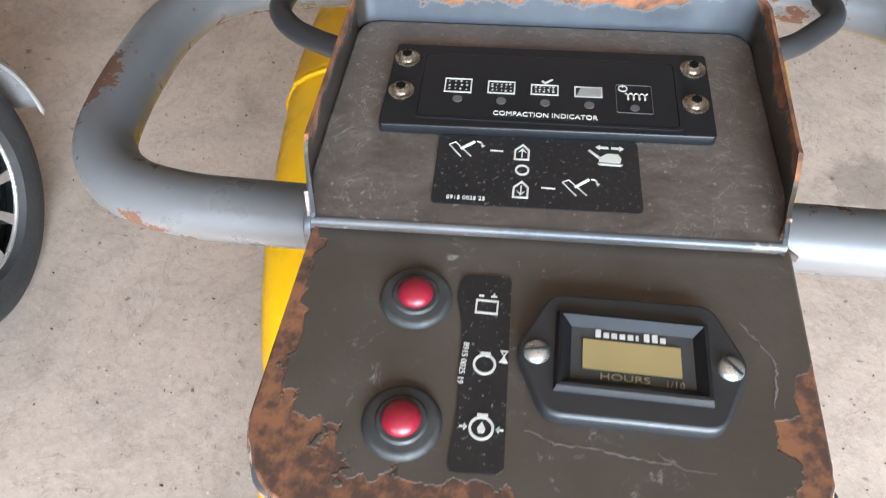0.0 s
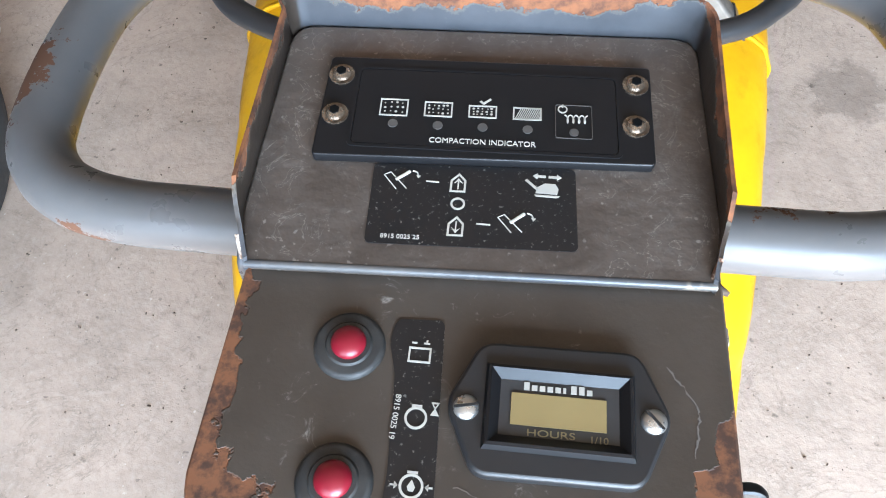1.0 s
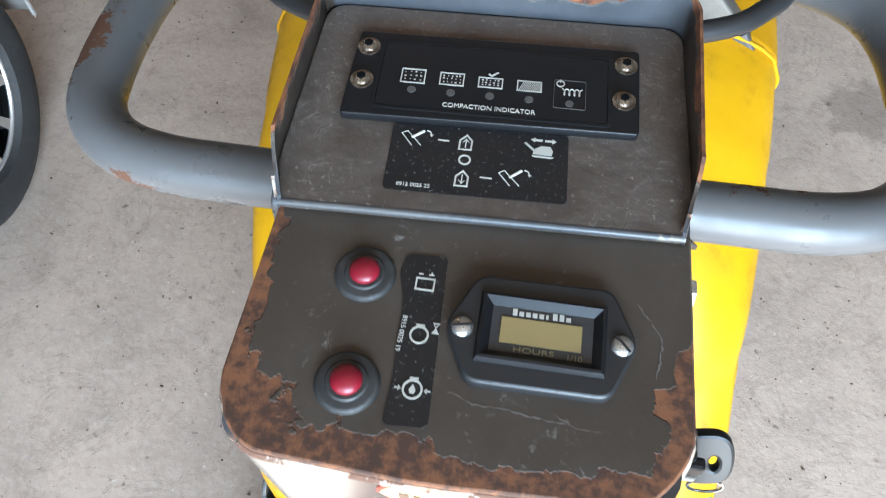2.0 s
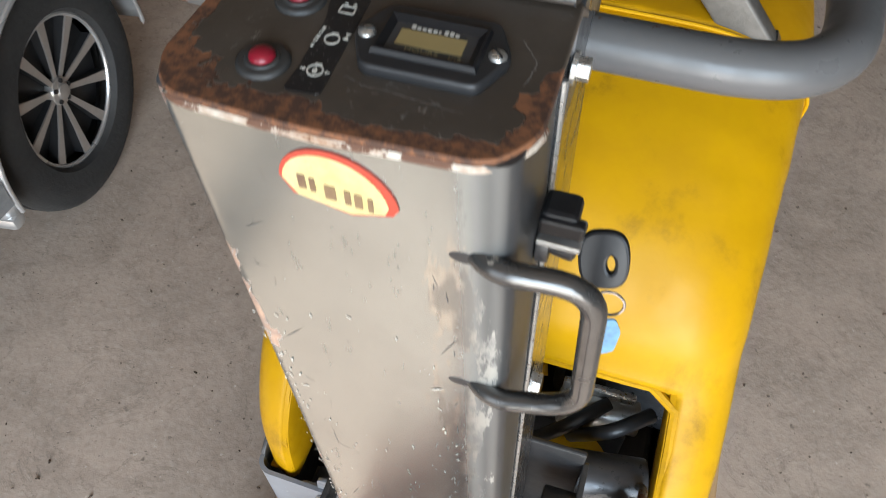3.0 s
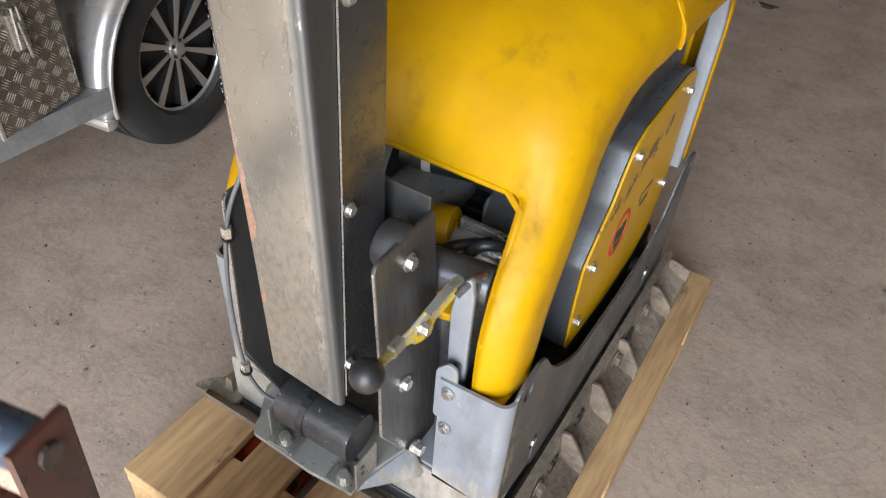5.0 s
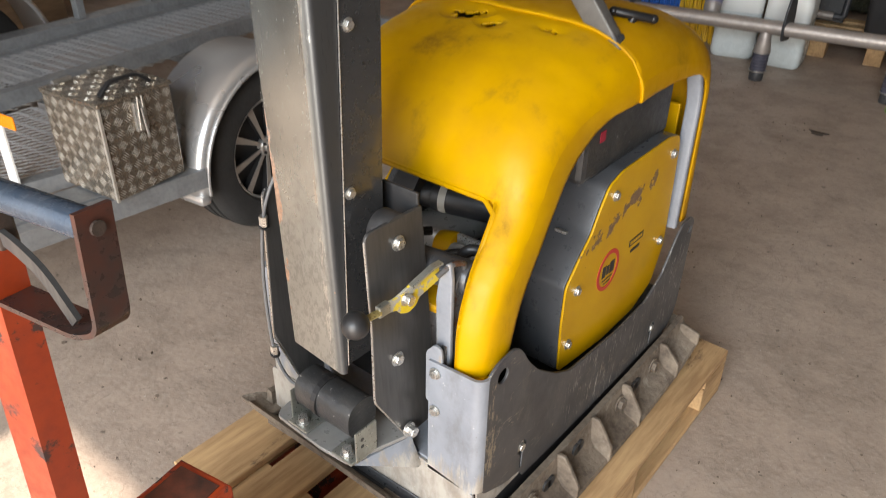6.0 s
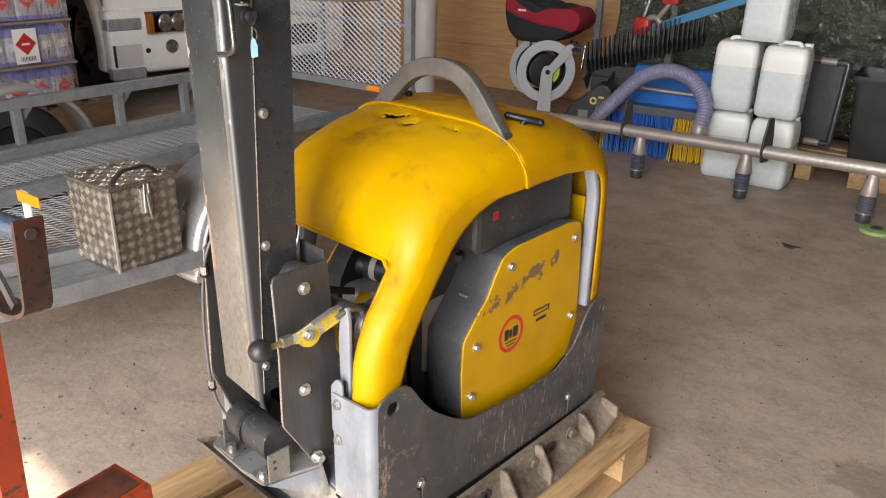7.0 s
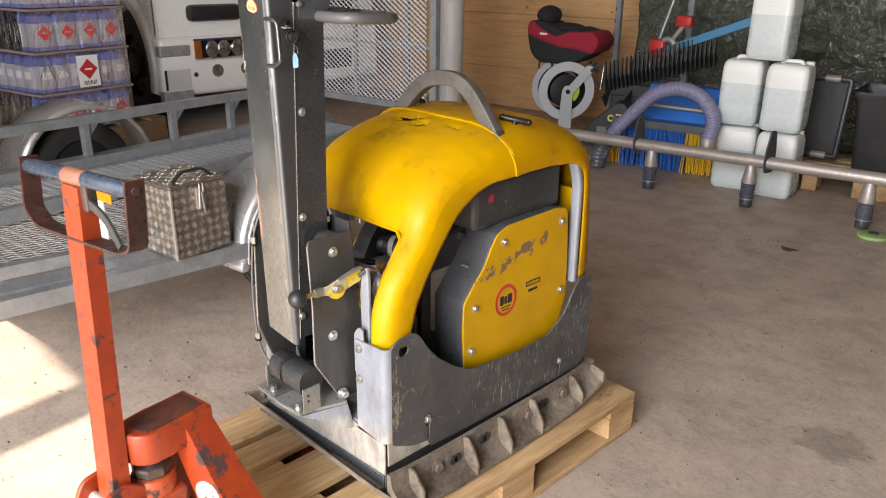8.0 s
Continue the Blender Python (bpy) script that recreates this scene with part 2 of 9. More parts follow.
BLUE_STRAP = plain("blue_strap", (0.06, 0.24, 0.42), 0.7)
PVC = surface("white_pvc_pipe", (0.74, 0.72, 0.71), (0.64, 0.61, 0.60), 0.4, big=3, fine=40, amount=0.5, relief=0.02)
GREEN_DISC = plain("pale_green_disc", (0.26, 0.38, 0.14), 0.5)


def glassy(name, colour, rough):
    m, nt, b = setup(name)
    b.inputs["Base Color"].default_value = (*colour, 1)
    b.inputs["Roughness"].default_value, b.inputs["Transmission Weight"].default_value = rough, 1.0
    return m


def skirt_paint():
    """Dark grey enamel with upright pale flecks towards the front, long scuffs and a chipped rear corner."""
    m, nt, b = setup("scraped_grey_enamel")
    co = nt.nodes.new("ShaderNodeTexCoord")
    sep = nt.nodes.new("ShaderNodeSeparateXYZ")
    nt.links.new(co.outputs["Object"], sep.inputs[0])
    y, z = sep.outputs[1], sep.outputs[2]
    f = ramp(nt, noise_node(nt, 6, 5, 0.6), 0.3, 0.72)
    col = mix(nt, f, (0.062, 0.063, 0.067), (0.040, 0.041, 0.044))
    dust = ramp(nt, noise_node(nt, 14, 7, 0.7, (1, 1, 0.6)), 0.48, 0.75)
    col = mix(nt, math_node(nt, "MULTIPLY", dust, 0.32), col, (0.16, 0.14, 0.115))
    zone = math_node(nt, "MULTIPLY", ramp(nt, noise_node(nt, 5, 3, 0.5), 0.34, 0.60), ramp(nt, y, 0.42, 0.62))
    scrape = ramp(nt, noise_node(nt, 185, 5, 0.65, (1, 1, 0.14)), 0.575, 0.65)
    scrape = math_node(nt, "MULTIPLY", scrape, math_node(nt, "ADD", math_node(nt, "MULTIPLY", zone, 0.85), 0.06))
    col = mix(nt, scrape, col, (0.36, 0.34, 0.305))
    scuff = ramp(nt, math_node(nt, "ABSOLUTE", math_node(nt, "SUBTRACT", noise_node(nt, 7, 5, 0.6, (1, 0.35, 1.4), 0.8), 0.5)), 0.006, 0.0)
    col = mix(nt, math_node(nt, "MULTIPLY", math_node(nt, "MULTIPLY", scuff, ramp(nt, noise_node(nt, 40, 4), 0.42, 0.6)), 0.5), col, (0.33, 0.29, 0.22))
    bend = math_node(nt, "SUBTRACT", 0.016, math_node(nt, "ABSOLUTE", math_node(nt, "SUBTRACT", y, 0.226)))
    part_z = math_node(nt, "MULTIPLY", math_node(nt, "ABSOLUTE", math_node(nt, "SUBTRACT", z, 0.43)), 0.12)
    worn = math_node(nt, "ADD", math_node(nt, "SUBTRACT", bend, part_z), math_node(nt, "MULTIPLY", math_node(nt, "SUBTRACT", noise_node(nt, 80, 7, 0.75, (1, 1, 0.35)), 0.545), 0.15))
    worn = ramp(nt, worn, 0.0, 0.004)
    col = mix(nt, math_node(nt, "MULTIPLY", worn, 0.62), col, (0.33, 0.265, 0.18))
    chips = ramp(nt, noise_node(nt, 30, 8, 0.72), 0.67, 0.70)
    col = mix(nt, math_node(nt, "MULTIPLY", chips, 0.8), col, (0.36, 0.30, 0.22))
    nt.links.new(col, b.inputs["Base Color"])
    nt.links.new(blend(nt, f, 0.34, 0.5), b.inputs["Roughness"])
    bump(nt, b, scrape, 0.1, 0.0006)
    return m


def rear_sheet():
    """Enamel of the rear faces, made paler and bluer than the sides for the gateway light, worn to dusty bare sheet
    with upright streaks at its foot.
    """
    m, nt, b = setup("gate_lit_rear_enamel")
    co = nt.nodes.new("ShaderNodeTexCoord")
    sep = nt.nodes.new("ShaderNodeSeparateXYZ")
    nt.links.new(co.outputs["Object"], sep.inputs[0])
    z = sep.outputs[2]
    f = ramp(nt, noise_node(nt, 9, 5, 0.6), 0.3, 0.72)
    # pale blue-grey instead of the sides' dark grey: gateway light put into the paint
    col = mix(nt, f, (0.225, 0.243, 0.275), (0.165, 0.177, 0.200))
    streak = noise_node(nt, 60, 6, 0.65, (1, 1, 0.16))
    line = math_node(nt, "ADD", math_node(nt, "SUBTRACT", 0.372, z), math_node(nt, "MULTIPLY", math_node(nt, "SUBTRACT", streak, 0.5), 0.22))
    bare = ramp(nt, line, -0.02, 0.03)
    dusty = mix(nt, ramp(nt, noise_node(nt, 35, 6, 0.65, (1, 1, 0.4)), 0.35, 0.7), (0.40, 0.37, 0.32), (0.25, 0.21, 0.165))
    col = mix(nt, math_node(nt, "MULTIPLY", bare, 0.85), col, dusty)
    soil = math_node(nt, "MULTIPLY", ramp(nt, noise_node(nt, 13, 7, 0.7, (1, 1, 0.5)), 0.48, 0.74), 0.55)
    col = mix(nt, soil, col, (0.105, 0.100, 0.096))
    nick = ramp(nt, noise_node(nt, 75, 5, 0.65), 0.67, 0.70)
    col = mix(nt, math_node(nt, "MULTIPLY", nick, 0.7), col, (0.40, 0.40, 0.40))
    spot = ramp(nt, noise_node(nt, 120, 6, 0.7), 0.66, 0.72)
    col = mix(nt, math_node(nt, "MULTIPLY", spot, 0.6), col, (0.11, 0.085, 0.06))
    nt.links.new(col, b.inputs["Base Color"])
    nt.links.new(blend(nt, bare, 0.36, 0.58), b.inputs["Roughness"])
    bump(nt, b, math_node(nt, "SUBTRACT", noise_node(nt, 30, 3), math_node(nt, "MULTIPLY", bare, 0.6)), 0.12, 0.001)
    return m


def cover_paint():
    """Yellow enamel knocked through to brown primer in a row of chips across the panel."""
    m, nt, b = setup("chipped_yellow_enamel")
    co = nt.nodes.new("ShaderNodeTexCoord")
    sep = nt.nodes.new("ShaderNodeSeparateXYZ")
    nt.links.new(co.outputs["Object"], sep.inputs[0])
    y, z = sep.outputs[1], sep.outputs[2]
    f = ramp(nt, noise_node(nt, 6, 5, 0.6), 0.3, 0.75)
    col = mix(nt, f, (0.54, 0.300, 0.003), (0.46, 0.240, 0.004))
    line = math_node(nt, "ADD", math_node(nt, "MULTIPLY", math_node(nt, "SUBTRACT", y, 0.65), 0.22), 0.703)
    away = math_node(nt, "ABSOLUTE", math_node(nt, "SUBTRACT", z, line))
    ends = math_node(nt, "MAXIMUM", math_node(nt, "SUBTRACT", math_node(nt, "ABSOLUTE", math_node(nt, "SUBTRACT", y, 0.69)), 0.13), 0.0)
    reach = math_node(nt, "SUBTRACT", math_node(nt, "MULTIPLY", math_node(nt, "SUBTRACT", noise_node(nt, 26, 8, 0.7), 0.475), 0.24), math_node(nt, "ADD", away, ends))
    chip = ramp(nt, reach, -0.001, 0.001)
    stray = ramp(nt, noise_node(nt, 30, 8, 0.75), 0.71, 0.72)
    chip = math_node(nt, "MAXIMUM", chip, stray)
    col = mix(nt, chip, col, mix(nt, noise_node(nt, 120, 4), (0.10, 0.055, 0.03), (0.24, 0.15, 0.08)))
    nt.links.new(col, b.inputs["Base Color"])
    nt.links.new(blend(nt, chip, 0.36, 0.8), b.inputs["Roughness"])
    b.inputs["Specular IOR Level"].default_value = 0.35
    bump(nt, b, math_node(nt, "SUBTRACT", math_node(nt, "MULTIPLY", noise_node(nt, 9, 3), 0.6), chip), 0.2, 0.002)
    return m


def mast_paint():
    """Satin grey sheet: rust creeping in from one long edge, worn bright streaks along the other, speckled near the foot."""
    m, nt, b = setup("scuffed_grey_sheet")
    co = nt.nodes.new("ShaderNodeTexCoord")
    sep = nt.nodes.new("ShaderNodeSeparateXYZ")
    nt.links.new(co.outputs["Object"], sep.inputs[0])
    x, z = sep.outputs[0], sep.outputs[2]
    u = math_node(nt, "SUBTRACT", x, math_node(nt, "MULTIPLY", math_node(nt, "SUBTRACT", 1.42, z), 0.0355))
    n = noise_node(nt, 26, 7, 0.65, (1, 1, 0.6))
    cloud = ramp(nt, noise_node(nt, 8, 5, 0.6), 0.3, 0.72)
    col = mix(nt, cloud, (0.43, 0.462, 0.458), (0.34, 0.364, 0.36))
    fine = ramp(nt, noise_node(nt, 240, 5, 0.7, (1, 1, 0.18)), 0.55, 0.8)
    col = mix(nt, math_node(nt, "MULTIPLY", fine, 0.35), col, (0.15, 0.148, 0.145))
    foot = ramp(nt, math_node(nt, "ADD", math_node(nt, "SUBTRACT", 1.0, z), math_node(nt, "MULTIPLY", math_node(nt, "SUBTRACT", n, 0.5), 0.4)), 0.0, 0.25)
    speck = math_node(nt, "MULTIPLY", foot, ramp(nt, noise_node(nt, 130, 6, 0.7, (1, 1, 0.5)), 0.46, 0.60))
    # lower face tinted beige, colouring in the sunlit floor it reflects
    col = mix(nt, math_node(nt, "MULTIPLY", foot, 0.7), col, (0.265, 0.248, 0.215))
    col = mix(nt, math_node(nt, "MULTIPLY", speck, 0.35), col, (0.11, 0.107, 0.10))
    # worn corner
    corner = math_node(nt, "SUBTRACT", 0.012, math_node(nt, "ABSOLUTE", math_node(nt, "SUBTRACT", u, 0.043)))
    worn = ramp(nt, math_node(nt, "ADD", corner, math_node(nt, "MULTIPLY", math_node(nt, "SUBTRACT", noise_node(nt, 45, 7, 0.7, (1, 1, 0.22)), 0.575), 0.11)), 0.0, 0.004)
    col = mix(nt, math_node(nt, "MULTIPLY", worn, 0.5), col, mix(nt, ramp(nt, noise_node(nt, 120, 4, 0.6, (1, 1, 0.3)), 0.42, 0.6), (0.58, 0.54, 0.47), (0.20, 0.19, 0.18)))
    # rounded corner darkened in the colour, in place of a dark reflection
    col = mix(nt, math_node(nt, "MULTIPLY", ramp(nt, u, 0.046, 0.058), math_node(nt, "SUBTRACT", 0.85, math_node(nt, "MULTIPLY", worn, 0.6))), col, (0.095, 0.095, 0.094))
    # rust along the far edge and in stray chips
    band = math_node(nt, "SUBTRACT", 1.0, ramp(nt, math_node(nt, "ABSOLUTE", math_node(nt, "SUBTRACT", z, 0.92)), 0.06, 0.12))
    lack = math_node(nt, "SUBTRACT", 0.505, math_node(nt, "MULTIPLY", band, 0.13))
    edge = math_node(nt, "SUBTRACT", math_node(nt, "MULTIPLY", math_node(nt, "SUBTRACT", n, lack), 0.085), math_node(nt, "ADD", u, 0.0615))
    rust = ramp(nt, edge, -0.0008, 0.0008)
    chips = ramp(nt, noise_node(nt, 17, 8, 0.7, (1, 1, 0.8)), 0.665, 0.68)
    rust = math_node(nt, "MAXIMUM", rust, chips)
    rusty = mix(nt, ramp(nt, noise_node(nt, 150, 4), 0.35, 0.7), (0.36, 0.185, 0.095), (0.19, 0.09, 0.05))
    col = mix(nt, math_node(nt, "MULTIPLY", rust, 0.8), col, rusty)
    # darker grey flanks; on the bevels the dark stands in for reflection
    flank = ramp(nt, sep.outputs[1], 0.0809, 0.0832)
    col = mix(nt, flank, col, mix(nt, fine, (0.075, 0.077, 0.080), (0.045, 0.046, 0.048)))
    nt.links.new(col, b.inputs["Base Color"])
    rubbed = math_node(nt, "MULTIPLY", ramp(nt, u, 0.040, 0.060), 0.6)
    nt.links.new(blend(nt, rust, blend(nt, rubbed, blend(nt, foot, blend(nt, fine, 0.22, 0.36), 0.42), 0.64), 0.8), b.inputs["Roughness"])
    nt.links.new(blend(nt, rust, blend(nt, rubbed, blend(nt, foot, 0.95, 0.78), 0.5), 0.0), b.inputs["Metallic"])
    bump(nt, b, math_node(nt, "SUBTRACT", math_node(nt, "MULTIPLY", fine, -0.15), rust), 0.25, 0.0005)
    return m


def sticker_black():
    """Worn black print film, speckled where it is rubbed through."""
    m, nt, b = setup("rubbed_black_film")
    sp = ramp(nt, noise_node(nt, 800, 5, 0.7), 0.60, 0.68)
    scr = ramp(nt, noise_node(nt, 130, 9, 0.75, None, 2.5), 0.66, 0.72)
    col = mix(nt, math_node(nt, "MULTIPLY", math_node(nt, "MAXIMUM", sp, math_node(nt, "MULTIPLY", scr, 0.35)), 0.5), (0.010, 0.010, 0.011), (0.30, 0.29, 0.27))
    nt.links.new(col, b.inputs["Base Color"])
    b.inputs["Roughness"].default_value = 0.32
    return m


REAR_SHEET = rear_sheet()
GREY_PAINT, MAST_PAINT, STICKER, YELLOW_PAINT = skirt_paint(), mast_paint(), sticker_black(), cover_paint()
GLASS = glassy("clear_lens", (0.95, 0.95, 0.95), 0.05)
LCD = plain("dull_olive_display", (0.27, 0.20, 0.085), 0.35)


def console_paint():
    """Brown-black lacquer: rust creeping in from the rear edge and corners, pale scratches and dust."""
    m, nt, b = setup("rusting_console_lacquer")
    co = nt.nodes.new("ShaderNodeTexCoord")
    sep = nt.nodes.new("ShaderNodeSeparateXYZ")
    nt.links.new(co.outputs["Object"], sep.inputs[0])
    x, y = sep.outputs[0], sep.outputs[1]
    n = noise_node(nt, 55, 5, 0.6)
    n2 = noise_node(nt, 260, 4, 0.65)
    left = math_node(nt, "MULTIPLY", math_node(nt, "ADD", x, 0.066), 0.42)
    right = math_node(nt, "MULTIPLY", math_node(nt, "SUBTRACT", 0.0675, x), 1.6)
    rear = math_node(nt, "SUBTRACT", y, 0.0775)
    corner = math_node(nt, "ADD", math_node(nt, "MULTIPLY", rear, 0.55), math_node(nt, "MULTIPLY", left, 0.80))
    side = math_node(nt, "ADD", right, math_node(nt, "MULTIPLY", math_node(nt, "MAXIMUM", math_node(nt, "SUBTRACT", y, 0.108), 0.0), 0.9))
    d = math_node(nt, "MINIMUM", math_node(nt, "MINIMUM", corner, side), math_node(nt, "MULTIPLY", rear, 1.7))
    d = math_node(nt, "MINIMUM", d, math_node(nt, "ADD", math_node(nt, "MULTIPLY", math_node(nt, "ADD", x, 0.066), 2.2), 0.0035))
    reach = math_node(nt, "MULTIPLY", math_node(nt, "SUBTRACT", n, 0.19), 0.050)
    rust = ramp(nt, math_node(nt, "SUBTRACT", reach, d), -0.0006, 0.0006)
    lac = mix(nt, ramp(nt, noise_node(nt, 30, 4), 0.3, 0.75), (0.044, 0.034, 0.026), (0.062, 0.050, 0.040))
    dust = ramp(nt, noise_node(nt, 120, 9, 0.75, (1, 1, 1), 1.2), 0.57, 0.74)
    lac = mix(nt, math_node(nt, "MULTIPLY", math_node(nt, "MULTIPLY", dust, ramp(nt, noise_node(nt, 22, 3), 0.36, 0.60)), 0.9), lac, (0.30, 0.28, 0.25))
    rusty = mix(nt, ramp(nt, math_node(nt, "ADD", math_node(nt, "MULTIPLY", n2, 0.6), math_node(nt, "MULTIPLY", noise_node(nt, 40, 5), 0.4)), 0.40, 0.58), (0.170, 0.066, 0.026), (0.050, 0.022, 0.012))
    nt.links.new(mix(nt, rust, lac, rusty), b.inputs["Base Color"])
    nt.links.new(blend(nt, rust, 0.40, 0.78), b.inputs["Roughness"])
    h = math_node(nt, "SUBTRACT", math_node(nt, "MULTIPLY", n2, 0.35), math_node(nt, "MULTIPLY", rust, 1.0))
    bump(nt, b, h, 0.5, 0.0006)
    return m


def tray_paint():
    """Dark brown-grey hammered lacquer with pale dust in the scratches."""
    m, nt, b = setup("hammered_tray_lacquer")
    n = noise_node(nt, 45, 5, 0.6)
    dust = ramp(nt, noise_node(nt, 95, 9, 0.72, None, 2.2), 0.52, 0.72)
    col = mix(nt, ramp(nt, n, 0.3, 0.7), (0.062, 0.048, 0.039), (0.092, 0.074, 0.062))
    line = ramp(nt, math_node(nt, "ABSOLUTE", math_node(nt, "SUBTRACT", noise_node(nt, 70, 6, 0.6, None, 1.5), 0.5)), 0.009, 0.0)
    col = mix(nt, math_node(nt, "MULTIPLY", math_node(nt, "MULTIPLY", line, ramp(nt, n, 0.42, 0.64)), 0.6), col, (0.30, 0.27, 0.24))
    col = mix(nt, math_node(nt, "MULTIPLY", dust, 0.22), col, (0.24, 0.215, 0.19))
    dots = ramp(nt, noise_node(nt, 420, 3, 0.5), 0.64, 0.72)
    col = mix(nt, math_node(nt, "MULTIPLY", math_node(nt, "MULTIPLY", dots, ramp(nt, noise_node(nt, 28, 3), 0.35, 0.65)), 0.6), col, (0.30, 0.27, 0.24))
    nt.links.new(col, b.inputs["Base Color"])
    nt.links.new(math_node(nt, "ADD", math_node(nt, "MULTIPLY", dust, 0.30), 0.28), b.inputs["Roughness"])
    bump(nt, b, noise_node(nt, 150, 3, 0.5), 0.5, 0.0012)
    return m


def rim_paint():
    """Tray rim: dark lacquer tinted slate for reflected sky and browner on its shaded flanks, flaking to rust along its
    ragged top edge.
    """
    m, nt, b = setup("flaking_rim_paint")
    co = nt.nodes.new("ShaderNodeTexCoord")
    sep = nt.nodes.new("ShaderNodeSeparateXYZ")
    nt.links.new(co.outputs["Object"], sep.inputs[0])
    n = noise_node(nt, 48, 7, 0.68)
    d = math_node(nt, "ADD", math_node(nt, "SUBTRACT", sep.outputs[2], 1.4372), math_node(nt, "MULTIPLY", math_node(nt, "SUBTRACT", n, 0.5), 0.026))
    back = math_node(nt, "MULTIPLY", ramp(nt, sep.outputs[1], 0.242, 0.247), ramp(nt, math_node(nt, "SUBTRACT", 0.058, math_node(nt, "ABSOLUTE", math_node(nt, "ADD", sep.outputs[0], 0.010))), 0.0, 0.02))
    flank = math_node(nt, "MULTIPLY", ramp(nt, math_node(nt, "ABSOLUTE", sep.outputs[0]), 0.0645, 0.0660), 0.0028)
    d = math_node(nt, "ADD", d, math_node(nt, "ADD", math_node(nt, "MULTIPLY", back, 0.0062), flank))
    rust = ramp(nt, d, -0.0003, 0.0003)
    lip = ramp(nt, math_node(nt, "ABSOLUTE", math_node(nt, "ADD", d, 0.0007)), 0.0008, 0.0002)
    rusty = mix(nt, ramp(nt, noise_node(nt, 170, 5, 0.65), 0.35, 0.7), (0.200, 0.076, 0.030), (0.060, 0.026, 0.016))
    # slate tint carries part of the sky reflection
    lac = mix(nt, noise_node(nt, 90, 4), (0.040, 0.042, 0.047), (0.075, 0.078, 0.086))
    # side walls browned darker to put their shade into the lacquer
    lac = mix(nt, ramp(nt, math_node(nt, "ABSOLUTE", sep.outputs[0]), 0.0645, 0.0660), lac, (0.030, 0.023, 0.018))
    lac = mix(nt, math_node(nt, "MULTIPLY", lip, 0.25), lac, (0.20, 0.18, 0.14))
    nt.links.new(mix(nt, rust, lac, rusty), b.inputs["Base Color"])
    nt.links.new(blend(nt, rust, 0.28, 0.85), b.inputs["Roughness"])
    bump(nt, b, math_node(nt, "SUBTRACT", math_node(nt, "MULTIPLY", noise_node(nt, 200, 4), 0.3), rust), 0.6, 0.0008)
    return m


CHIPPED = surface("chipped_pale_primer", (0.46, 0.43, 0.37), (0.24, 0.12, 0.055), 0.7, big=70, fine=240, amount=1.0,
                  wear=(0.10, 0.045, 0.025), wear_at=(0.48, 0.54), wear_scale=60, relief=0.4, depth=0.0006)
CONSOLE, TRAY, RIM = console_paint(), tray_paint(), rim_paint()


